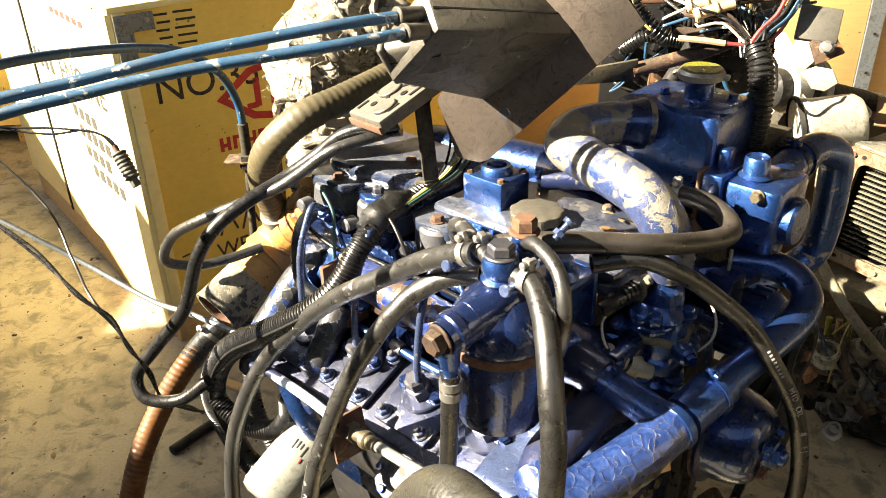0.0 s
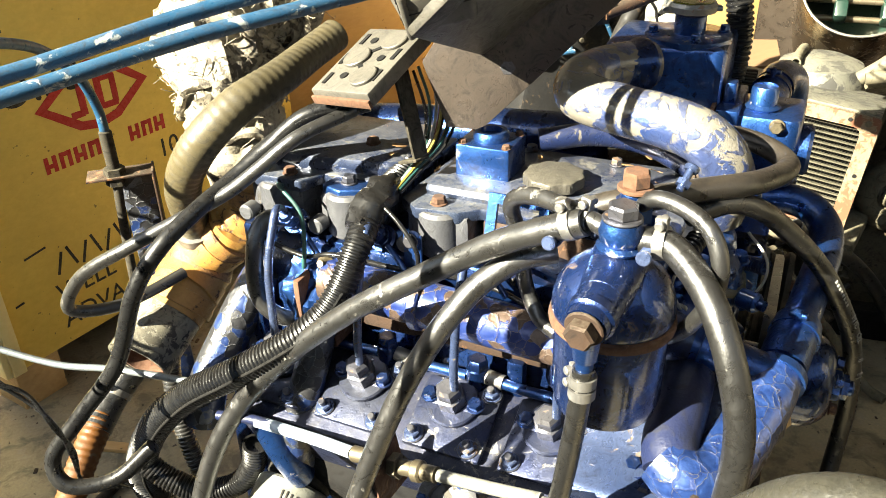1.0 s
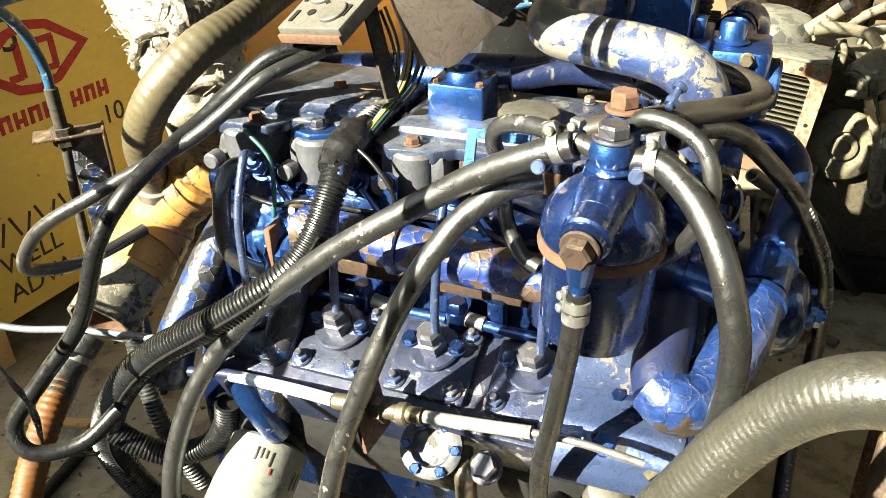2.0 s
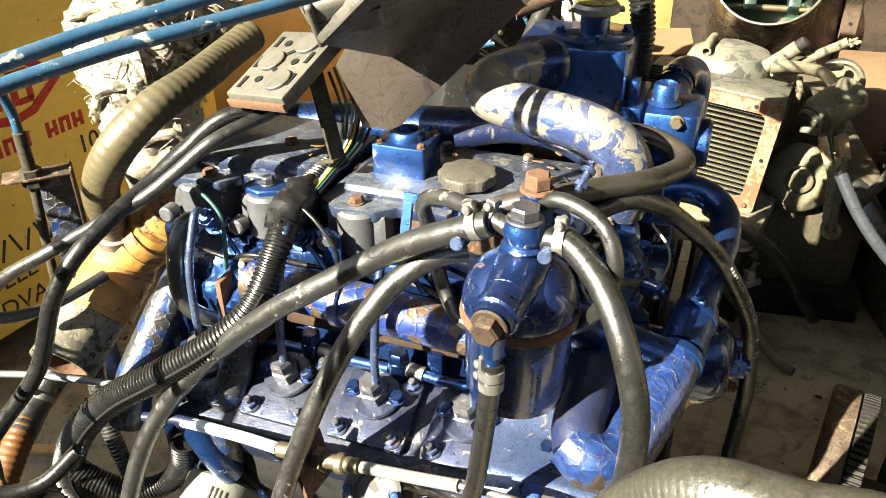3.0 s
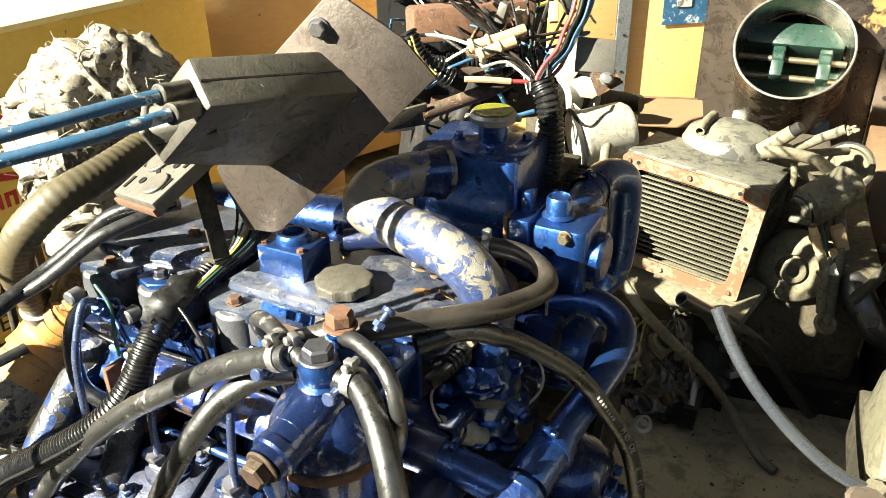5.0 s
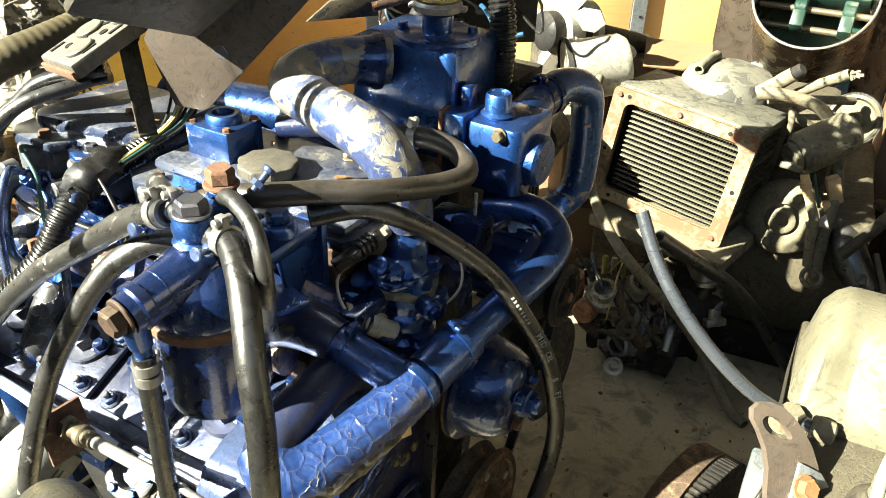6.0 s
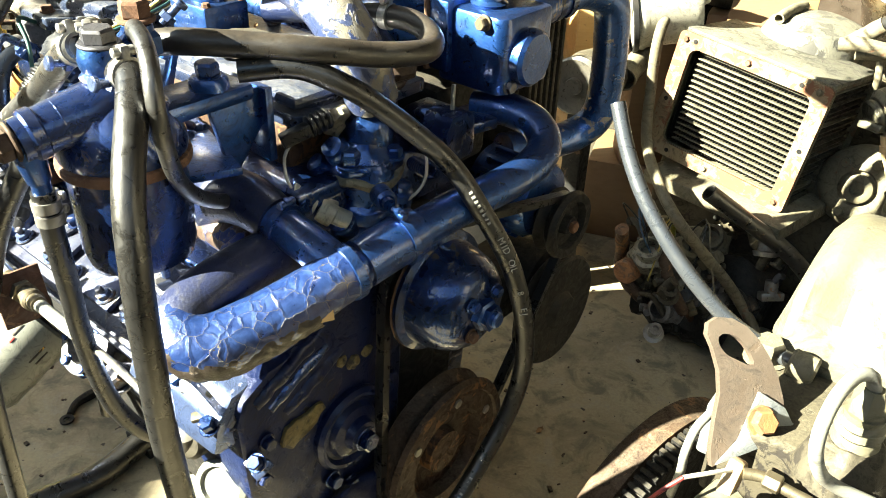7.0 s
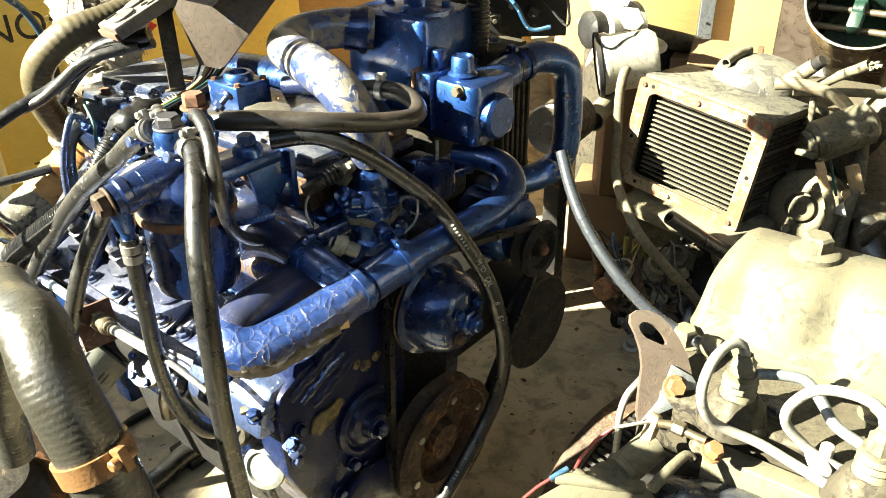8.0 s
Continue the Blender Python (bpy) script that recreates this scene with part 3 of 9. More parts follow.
def clamp(parent, p, axis, r, width=0.009, material=None, screw=True, side=(0, 0, 1)):
    """A worm-drive hose clamp round a hose."""
    material = material or STEEL
    m = frame_at(p, axis, side)
    parts = [lathe([(r, -width / 2), (r + 0.0016, -width / 2), (r + 0.0016, width / 2), (r, width / 2)], m, 24)]
    if screw:
        parts.append(box((0.007, 0.014, width * 1.1), m @ Matrix.Translation((0, r + 0.003, 0)), 0.0012))
        parts.append(cyl(0.004, 0.018, m @ Matrix.Translation((-0.009, r + 0.005, 0)) @ Matrix.Rotation(radians(90), 4, "Y"), 10, 0.001))
    return part("hose_clamp", merged(*parts), material, parent)


def lettering(text, m, size, material, parent, name="lettering", depth=0.0006, curve=None):
    """Raised letters lying in m's xy plane."""
    data = bpy.data.curves.new("letters", "FONT")
    data.body, data.size, data.extrude = text, size, depth
    data.align_x, data.align_y = "LEFT", "BOTTOM"
    holder = bpy.data.objects.new("letters", data)
    me = bpy.data.meshes.new_from_object(holder)
    bpy.data.objects.remove(holder)
    bm = bmesh.new()
    bm.from_mesh(me)
    bpy.data.meshes.remove(me)
    bm.transform(m)
    return part(name, bm, material, parent, flat=True)


# ---- the floor, and unseen walls and roof put up to shape the light ----
def slab(name, size, m, material, label, category, bevel=0.0):
    return tagged(part(name, box(size, m, bevel), material, label=label), category=category, kind="structure")


slab("ground", (60, 60, 0.2), Matrix.Translation((0, 0, -0.1)), CONCRETE, "stained grey-brown concrete workshop floor", "floor")
slab("wall_north", (9.0, 0.2, 4.0), Matrix.Translation((0.3, 4.6, 2.0)), WALL_MAT, "plain rendered workshop back wall", "wall")
# East wall: unseen, added to bounce warm light on to the engines.
slab("bounce_wall_east", (0.2, 8.2, 4.0), Matrix.Translation((4.6, 0.6, 2.0)), WALL_BOUNCE, "unseen pale wall added to bounce warm light", "wall")
# South wall: out of view, cuts the sky's fill.
slab("sky_screen_south", (9.0, 0.2, 2.8), Matrix.Translation((0.3, -3.4, 1.4)), WALL_MAT, "unseen plain wall added to cut the sky's fill", "wall")
# West walls: out of view, heights set by where the sun is blocked.
slab("sun_screen_west", (0.2, 2.08, 2.2), Matrix.Translation((-3.9, -0.06, 1.1)), WALL_MAT, "unseen plain wall added to shade the floor", "wall")
slab("sun_screen_west_high", (0.2, 2.2, 4.0), Matrix.Translation((-3.9, -2.2, 2.0)), WALL_MAT, "unseen tall wall added to shade the floor to the south", "wall")
slab("sun_screen_west_low", (0.2, 3.52, 1.72), Matrix.Translation((-3.9, 2.74, 0.86)), WALL_MAT, "unseen low wall added to shade the floor by the crate", "wall")


# Out of view; its edges limit how much sky light comes in.
def roof():
    bm = bmesh.new()
    rows = []
    for i in range(91):
        x = -2.2 + 7.5 * i / 90
        h = 4.05 + 0.02 * math.cos(i * math.pi / 1.5)
        rows.append([bm.verts.new((x, y, h)) for y in (-2.0, 4.75)])
    for a, b in zip(rows, rows[1:]):
        bm.faces.new((a[0], a[1], b[1], b[0]))
    bmesh.ops.solidify(bm, geom=bm.faces[:], thickness=0.01)
    return tagged(part("ceiling", bm, ROOF_MAT, label="unseen corrugated roof sheet added to hold back sky light"), category="ceiling", kind="structure")


roof()


# ---- the blue marine engine ----
engine = thing("diesel_engine", E(-0.05, 0.03, 0.0), "blue-painted four-cylinder marine diesel engine, flaking and rust-stained, on the floor", "engine")
UP = Vector((0, 0, 1))
FRONT, FAR = along((1, 0, 0)), along((0, 1, 0))


def ebox(u0, u1, v0, v1, z0, z1, bevel=0.004, taper=1.0):
    m = ENGINE_TURN @ Matrix.Translation(((u0 + u1) / 2, (v0 + v1) / 2, (z0 + z1) / 2))
    return box((u1 - u0, v1 - v0, z1 - z0), m, bevel, 2, taper)


def eprism_front(outline, u0, u1, bevel=0.004):
    """An outline in (v, z) pulled along the engine from u0 to u1."""
    m = ENGINE_TURN @ Matrix(((0, 0, 1, u0), (1, 0, 0, 0), (0, 1, 0, 0), (0, 0, 0, 1)))
    return prism(outline, u1 - u0, m, bevel)


def eprism_top(outline, z0, z1, bevel=0.004):
    return prism(outline, z1 - z0, ENGINE_TURN @ Matrix.Translation((0, 0, z0)), bevel)


block = part("engine_block", merged(
    eprism_front([(-0.10, 0.20), (0.16, 0.20), (0.18, 0.36), (0.15, 0.60), (-0.075, 0.60), (-0.10, 0.46)], -0.37, 0.20, 0.008),
    ), BLUE_DARK, engine, "oily blue engine block, gap shade in its dark colour")
for k in range(5):
    part("block_rib", ebox(-0.345 + 0.115 * k, -0.325 + 0.115 * k, -0.108, -0.09, 0.26, 0.58, 0.004), BLUE_DARK, block)
part("oil_pan", eprism_front([(-0.07, 0.06), (0.13, 0.06), (0.155, 0.21), (-0.095, 0.21)], -0.36, 0.19, 0.012), BLACK_IRON, engine, "greasy black oil pan")
for u in (-0.29, 0.12):
    for v in (-0.04, 0.13):
        part("mounting_foot", merged(ebox(u - 0.035, u + 0.035, v - 0.03, v + 0.03, 0.0, 0.02, 0.003), ebox(u - 0.02, u + 0.02, v - 0.012, v + 0.012, 0.018, 0.30, 0.003)), BLACK_IRON, engine)
part("cylinder_head", merged(ebox(-0.36, 0.19, -0.078, 0.15, 0.598, 0.668, 0.006)), BLUE_DARK, engine)

# rocker boxes in bare casting under blue lids
for u0, u1 in ((-0.352, -0.275), (-0.255, -0.185), (-0.14, -0.062)):
    part("rocker_box", merged(ebox(u0, u1, -0.062, 0.12, 0.665, 0.722, 0.010), cyl(0.026, 0.055, eframe((u0 + u1) / 2, -0.05, 0.668), 20, 0.004),
                              cyl(0.010, 0.02, eframe(u0 + 0.012, -0.072, 0.690, (0, -1, 0)), 14, 0.002)), CAST, engine, "bare grey cast rocker box")
rear_lid = part("rear_rocker_cover", merged(
    eprism_top([(-0.362, -0.048), (-0.340, -0.066), (-0.275, -0.066), (-0.262, -0.035), (-0.20, -0.035), (-0.185, -0.03), (-0.155, -0.015), (-0.155, 0.125), (-0.345, 0.125), (-0.362, 0.10)], 0.716, 0.732, 0.003),
    eprism_top([(-0.345, -0.028), (-0.325, -0.04), (-0.20, -0.022), (-0.165, -0.008), (-0.165, 0.115), (-0.34, 0.115)], 0.728, 0.752, 0.010)), ROCKER, engine, "worn blue rocker cover stained with oil, sky glare in its pale tone")
bolt(rear_lid, E(-0.298, -0.05, 0.732), UP, 0.013, 0.008, RUST)
bolt(rear_lid, E(-0.225, 0.025, 0.752), UP, 0.013, 0.008, RUST)
lug_lid = part("injector_flange", merged(eprism_top([(-0.250, -0.058), (-0.222, -0.068), (-0.195, -0.055), (-0.190, -0.02), (-0.245, -0.02)], 0.716, 0.730, 0.003)), BLUE_SCRATCHED, engine)
bolt(lug_lid, E(-0.22, -0.045, 0.730), UP, 0.014, 0.010)
front_lid = part("front_rocker_cover", merged(
    eprism_top([(-0.15, -0.05), (-0.125, -0.068), (-0.075, -0.064), (-0.055, -0.045), (0.15, -0.045), (0.17, -0.02), (0.17, 0.12), (-0.14, 0.12)], 0.712, 0.727, 0.003),
    eprism_top([(-0.13, -0.035), (0.14, -0.035), (0.155, -0.01), (0.155, 0.11), (-0.125, 0.11)], 0.724, 0.742, 0.009)), ROCKER, engine, "worn blue rocker cover under grey dust, sky glare in its tone")
bolt(front_lid, E(-0.103, -0.050, 0.727), UP, 0.014, 0.009, RUST)
for u, v in ((0.13, 0.10), (0.06, 0.09), (-0.045, 0.095), (0.09, -0.02)):
    bolt(front_lid, E(u, v, 0.742), UP, 0.012, 0.008)
part("front_rocker_box", ebox(-0.055, 0.140, -0.045, 0.115, 0.665, 0.716, 0.008), RUSTY_IRON, engine)

# Added black block that keeps the gap under the header tank dark.
part("dark_backing", merged(ebox(-0.20, 0.16, 0.152, 0.250, 0.590, 0.700, 0.012)), BLACK_IRON, engine, "black block added as dark backing below the header tank")

# square breather box with a round boss
breather = part("breather_box", merged(
    ebox(-0.105, -0.040, 0.0, 0.058, 0.738, 0.779, 0.003),
    lathe([(0.021, 0), (0.021, 0.008), (0.018, 0.012), (0.013, 0.012), (0.011, 0.006), (0, 0.006)], eframe(-0.072, 0.03, 0.777), 24)), BLUE, engine)
for du, dv in ((-0.026, -0.022), (0.026, -0.022), (-0.026, 0.022), (0.026, 0.022)):
    bolt(breather, E(-0.072 + du, 0.029 + dv, 0.778), UP, 0.008, 0.005, RUST)


def scalloped(r, lobes, depth, n=60):
    return [((r + depth * math.cos(lobes * 2 * math.pi * i / n)) * math.cos(2 * math.pi * i / n), (r + depth * math.cos(lobes * 2 * math.pi * i / n)) * math.sin(2 * math.pi * i / n)) for i in range(n)]


part("oil_filler_cap", merged(prism(scalloped(0.033, 9, 0.0014), 0.014, eframe(0.010, 0.008, 0.745), 0.003), cyl(0.022, 0.01, eframe(0.010, 0.008, 0.738), 20)), GREY_PAINT, engine, "dusty grey oil filler cap")
part("water_rail", tube([E(-0.03, 0.075, 0.765), E(0.03, 0.10, 0.772), E(0.09, 0.11, 0.765), E(0.15, 0.09, 0.75)], 0.014, 14), BLUE_DUSTY, engine)

# header tank with pressure cap
tank = part("header_tank", merged(
    eprism_top([(0.02, 0.152), (0.04, 0.148), (0.152, 0.158), (0.157, 0.166), (0.157, 0.27), (0.02, 0.27)], 0.735, 0.866, 0.007),
    ebox(0.158, 0.172, 0.168, 0.190, 0.795, 0.828, 0.004)), BLUE, engine, "glossy blue header tank")
lid = part("tank_lid", merged(lathe([(0.050, 0), (0.050, 0.007), (0.047, 0.009), (0, 0.009)], eframe(0.106, 0.205, 0.863), 36), lathe([(0.018, 0), (0.018, 0.020), (0.020, 0.022), (0, 0.022)], eframe(0.107, 0.203, 0.872), 22)), BLUE_SCRATCHED, tank)
for a in (20, 110, 200, 290):
    bolt(lid, E(0.106 + 0.041 * math.cos(radians(a)), 0.205 + 0.041 * math.sin(radians(a)), 0.872), UP, 0.010, 0.008, BLUE)
cap = part("pressure_cap", merged(lathe([(0.020, 0), (0.0275, 0.001), (0.0285, 0.008), (0.026, 0.012), (0, 0.013)], eframe(0.107, 0.203, 0.896), 30),
                                  *[box((0.016, 0.012, 0.006), eframe(0.107, 0.203, 0.900) @ Matrix.Rotation(a, 4, "Z") @ Matrix.Translation((0.026, 0, 0)), 0.002) for a in (0.3, 0.3 + math.pi)]), STEEL, tank, "steel radiator pressure cap")
part("cap_sticker", cyl(0.024, 0.0015, eframe(0.107, 0.203, 0.9085), 28), GREENGOLD, tank, "yellow-green round sticker")

# thermostat housing in front of the tank
thermostat = part("thermostat_housing", merged(
    eprism_top([(0.160, 0.150), (0.240, 0.150), (0.248, 0.160), (0.248, 0.236), (0.160, 0.236)], 0.715, 0.798, 0.006),
    ebox(0.154, 0.180, 0.142, 0.245, 0.728, 0.804, 0.003),
    cyl(0.030, 0.026, eframe(0.236, 0.190, 0.752, (1, 0, 0)), 24, 0.004)), BLUE, engine)
part("gasket", ebox(0.1485, 0.1535, 0.140, 0.247, 0.726, 0.806, 0.001), RUST, thermostat, "rusty joint gasket")
part("sensor_plug", merged(lathe([(0.017, 0), (0.020, 0.004), (0.015, 0.008), (0, 0.008)], eframe(0.202, 0.182, 0.797), 22), lathe([(0.0155, 0.006), (0.0150, 0.024), (0.0130, 0.027), (0.0125, 0.025), (0, 0.025)], eframe(0.202, 0.182, 0.798), 22)), BLUE_SCRATCHED, thermostat)
bolt(thermostat, E(0.222, 0.150, 0.790), along((0, -1, 0)), 0.012, 0.010, BRASS)
bolt(thermostat, E(0.245, 0.165, 0.725), along((1, 0, 0)), 0.012, 0.008)

# intake pipe with flaking paint
intake = [E(0.075, 0.150, 0.845), E(0.045, 0.118, 0.849), E(0.018, 0.078, 0.845), E(0.026, 0.040, 0.838), E(0.075, 0.022, 0.834), E(0.122, 0.004, 0.834), E(0.160, -0.004, 0.826), E(0.184, -0.002, 0.802), E(0.190, 0.010, 0.768), E(0.184, 0.026, 0.735)]
part("intake_pipe", tube(intake, 0.0265, 22, 0.006), BLUE_FLAKED, engine, "intake pipe with flaking blue and white paint, glare in its pale tone")
part("intake_flange", merged(lathe([(0.032, 0), (0.032, 0.008), (0.029, 0.012), (0.0275, 0.026), (0.0275, 0.03)], frame_at(E(0.068, 0.144, 0.845), E(0.045, 0.118, 0.849) - E(0.075, 0.150, 0.845)), 26)), BLUE_DARK, engine)

# loop pipe behind the thermostat
loop_line = [E(0.205, 0.235, 0.775), (0.452, 0.985, 0.781), (0.492, 1.022, 0.784), (0.532, 1.046, 0.764), (0.543, 1.056, 0.713), (0.546, 1.062, 0.655), (0.540, 1.064, 0.607), (0.510, 1.058, 0.582), (0.46, 1.03, 0.580), (0.41, 1.0, 0.585)]
part("coolant_loop_pipe", tube(loop_line, 0.0225, 22, 0.006), BLUE_SCRATCHED, engine, "bent blue coolant pipe with scratched paint")
for k, (p, q) in enumerate((((0.447, 0.982, 0.781), (0.475, 1.007, 0.783)), ((0.462, 0.995, 0.782), (0.49, 1.02, 0.784)))):
    clamp(engine, p, Vector(q) - Vector(p), 0.0235, 0.009, BLUE_DARK, screw=k == 0)

# lower water pipe: fine elbow, straight, sleeves, and a wide bend back under the filter
water = [(0.362, 0.893, 0.687), (0.395, 0.878, 0.692), (0.425, 0.858, 0.684), (0.433, 0.832, 0.668), (0.408, 0.797, 0.656), (0.353, 0.748, 0.649), (0.300, 0.702, 0.643), (0.240, 0.652, 0.630)]
part("water_pipe", tube(water, 0.0185, 20, 0.006), BLUE, engine, "glossy blue bent water pipe")
part("pipe_flange", merged(eprism_top([(0.185, 0.125), (0.23, 0.12), (0.24, 0.16), (0.19, 0.17)], 0.677, 0.690, 0.003)), BLUE_DARK, engine)
bend = [(0.245, 0.657, 0.632), (0.205, 0.628, 0.618), (0.165, 0.606, 0.603), (0.130, 0.590, 0.595), (0.105, 0.592, 0.598), (0.096, 0.612, 0.606)]
return_leg = [(0.099, 0.602, 0.603), (0.108, 0.622, 0.614), (0.135, 0.650, 0.624), (0.168, 0.690, 0.622), (0.20, 0.74, 0.59)]
part("return_hose", tube(return_leg, [0.026, 0.0255, 0.0245, 0.0245, 0.0245], 24, 0.005), RUBBER_BLUE, engine, "dark rubber hose leading back under the filter")
part("bend_hose", tube(bend, [0.0245, 0.026, 0.0275, 0.028, 0.028, 0.027], 24, 0.005, lumps=0.0008, lump_scale=60), BLUE_CRACKED, engine, "blue-painted rubber bend, its paint cracked into scales")
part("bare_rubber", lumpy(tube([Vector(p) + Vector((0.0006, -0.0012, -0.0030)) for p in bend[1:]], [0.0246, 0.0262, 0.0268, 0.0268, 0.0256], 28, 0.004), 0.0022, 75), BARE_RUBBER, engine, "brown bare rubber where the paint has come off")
part("pipe_sleeve", tube([(0.298, 0.701, 0.643), (0.272, 0.679, 0.638), (0.248, 0.659, 0.632)], 0.0235, 24, 0.005), BLUE, engine)
way = Vector((0.06, 0.05, 0.012))
clamp(engine, (0.286, 0.690, 0.640), way, 0.0238, 0.007, BLUE)
clamp(engine, (0.238, 0.651, 0.630), way, 0.0255, 0.009, BLUE, screw=False)
part("tape_patch", box((0.012, 0.016, 0.0015), frame_at((0.2225, 0.6115, 0.614), (0.35, -0.85, 0.25)), 0.0004), PINE, engine, "peeling tan tape patch")

branch = [(0.230, 0.652, 0.634), (0.192, 0.680, 0.648), (0.163, 0.702, 0.657)]
part("branch_pipe", tube(branch, 0.0190, 20, 0.006), BLUE, engine)
elbow = [(0.171, 0.697, 0.655), (0.141, 0.722, 0.661), (0.112, 0.742, 0.655), (0.09, 0.765, 0.62), (0.085, 0.78, 0.57)]
part("elbow_hose", tube(elbow, [0.0225, 0.026, 0.0275, 0.027, 0.026], 22, 0.006), BLUE_DUSTY, engine, "blue rubber elbow hose dusty on top")
clamp(engine, (0.178, 0.691, 0.653), Vector((0.038, -0.03, -0.012)), 0.0205, 0.006, BLUE)

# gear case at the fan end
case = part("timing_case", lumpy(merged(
    eprism_front([(-0.205, 0.497), (-0.195, 0.521), (-0.163, 0.538), (-0.106, 0.545), (-0.02, 0.600), (0.005, 0.600), (0.015, 0.45), (0.0, 0.19), (-0.04, 0.15), (-0.15, 0.28), (-0.20, 0.40)], 0.150, 0.236, 0.006)), 0.0015, 60), BLUE_CASE, engine, "oily blue timing gear case, its shade put into the dark colour")
# Pale steel blue puts the shoulder's sunlit sheen into the colour.
part("case_shoulder", lumpy(merged(
    eprism_front([(-0.228, 0.470), (-0.218, 0.508), (-0.200, 0.526), (-0.150, 0.540), (-0.02, 0.600), (-0.04, 0.50), (-0.15, 0.46)], 0.085, 0.228, 0.008)), 0.003, 45), STEEL_BLUE, case, "worn blue shoulder of the gear case, sunlit sheen in its pale colour")
# Black plate added where only darkness lies behind belt and pulley.
part("gap_backing", eprism_front([(-0.06, 0.19), (0.125, 0.19), (0.150, 0.45), (0.10, 0.600), (-0.06, 0.600)], 0.165, 0.205, 0.006), BLACK_IRON, engine, "black backing plate for the dark gap behind the pulley")
part("case_emblem", lumpy(eprism_front([(-0.161, 0.448), (-0.157, 0.438), (-0.148, 0.433), (-0.138, 0.437), (-0.114, 0.446), (-0.104, 0.458), (-0.106, 0.466), (-0.116, 0.469), (-0.126, 0.463), (-0.140, 0.466), (-0.153, 0.462)], 0.236, 0.2405, 0.001), 0.003, 130), EMBLEM, case, "worn gold-coloured maker's plate")
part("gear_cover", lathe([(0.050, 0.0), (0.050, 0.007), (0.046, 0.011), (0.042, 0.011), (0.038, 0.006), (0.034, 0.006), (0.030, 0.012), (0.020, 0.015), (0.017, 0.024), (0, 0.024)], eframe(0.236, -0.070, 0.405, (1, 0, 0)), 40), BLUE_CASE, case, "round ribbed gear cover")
bolt(case, E(0.259, -0.068, 0.400), FRONT, 0.020, 0.012, BLUE_DARK)
for v, z in ((-0.100, 0.350), (-0.075, 0.325), (-0.128, 0.318)):
    bolt(case, E(0.240, v, z), FRONT, 0.015, 0.010, BLUE_DARK)
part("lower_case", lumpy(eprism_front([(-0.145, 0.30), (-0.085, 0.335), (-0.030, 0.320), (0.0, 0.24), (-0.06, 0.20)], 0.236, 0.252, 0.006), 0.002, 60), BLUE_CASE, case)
for k, (a, b, w) in enumerate((((-0.182, 0.510), (-0.112, 0.540), 0.016), ((-0.166, 0.494), (-0.092, 0.528), 0.013), ((-0.150, 0.478), (-0.074, 0.512), 0.015))):
    part("case_ridge", lumpy(tube([E(0.236 - 0.3 * w, *a), E(0.236 - 0.25 * w, (a[0] + b[0]) / 2, (a[1] + b[1]) / 2 + 0.002), E(0.236 - 0.3 * w, *b)], [w * 0.5, w * 0.62, w * 0.5], 14, 0.006), 0.002, 60), BLUE_DARK if k == 1 else BLUE_CASE, case)
for v, z, r in ((-0.075, 0.497, 0.007), (-0.060, 0.487, 0.009), (-0.040, 0.49, 0.007), (-0.085, 0.415, 0.006)):
    part("sealant_crust", lumpy(lathe([(r, 0), (r * 0.9, r * 0.25), (r * 0.5, r * 0.4), (0, r * 0.45)], eframe(0.236, v, z, (1, 0, 0)), 20), 0.002, 160), EMBLEM, case)
for v, z in ((-0.176, 0.462), (-0.185, 0.42), (-0.13, 0.30), (-0.02, 0.355), (-0.01, 0.44)):
    bolt(case, E(0.238, v, z), FRONT, 0.013, 0.008, BLUE_CASE)

# water pump pulley
# Darker paint than BLUE: the pulley's shade is in its colour.
pump_pulley = part("pump_pulley", lathe([(0.062, 0), (0.067, 0.002), (0.067, 0.006), (0.0585, 0.009), (0.0575, 0.014), (0.056, 0.026), (0.053, 0.038), (0.048, 0.048), (0.041, 0.056), (0.034, 0.060), (0, 0.061)], eframe(0.268, 0.030, 0.548, (1, 0, 0)), 40), BLUE_DARK, engine, "blue water pump pulley with a rusty rim")
part("pulley_rim", lathe([(0.0665, 0), (0.0675, 0.0015), (0.0665, 0.003)], eframe(0.266, 0.030, 0.548, (1, 0, 0)), 40), RUST, pump_pulley)
part("pulley_hub", merged(lathe([(0.017, 0), (0.017, 0.008), (0.014, 0.010), (0.014, 0.016), (0, 0.016)], eframe(0.329, 0.030, 0.548, (1, 0, 0)), 6), cyl(0.009, 0.022, eframe(0.329, 0.030, 0.548, (1, 0, 0)), 12, 0.002)), BLUE_SCRATCHED, pump_pulley)
for a in (45, 135, 225, 315):
    bolt(pump_pulley, E(0.330, 0.030 + 0.026 * math.cos(radians(a)), 0.548 + 0.026 * math.sin(radians(a))), FRONT, 0.011, 0.008, BLUE if a != 225 else RUST)
part("pump_shaft", cyl(0.028, 0.05, eframe(0.225, 0.030, 0.548, (1, 0, 0)), 20), BLUE_DARK, engine)

# crank pulley
crank = part("crank_pulley", lathe([(0.030, -0.01), (0.092, -0.01), (0.102, -0.004), (0.094, 0.008), (0.094, 0.012), (0.103, 0.024), (0.099, 0.030), (0.090, 0.030), (0.088, 0.026), (0.062, 0.026), (0.060, 0.010), (0.030, 0.006), (0.028, 0.020), (0, 0.020)], eframe(0.250, 0.055, 0.292, (1, 0, 0)), 48), RUSTY_IRON, engine, "rusty iron crank pulley")
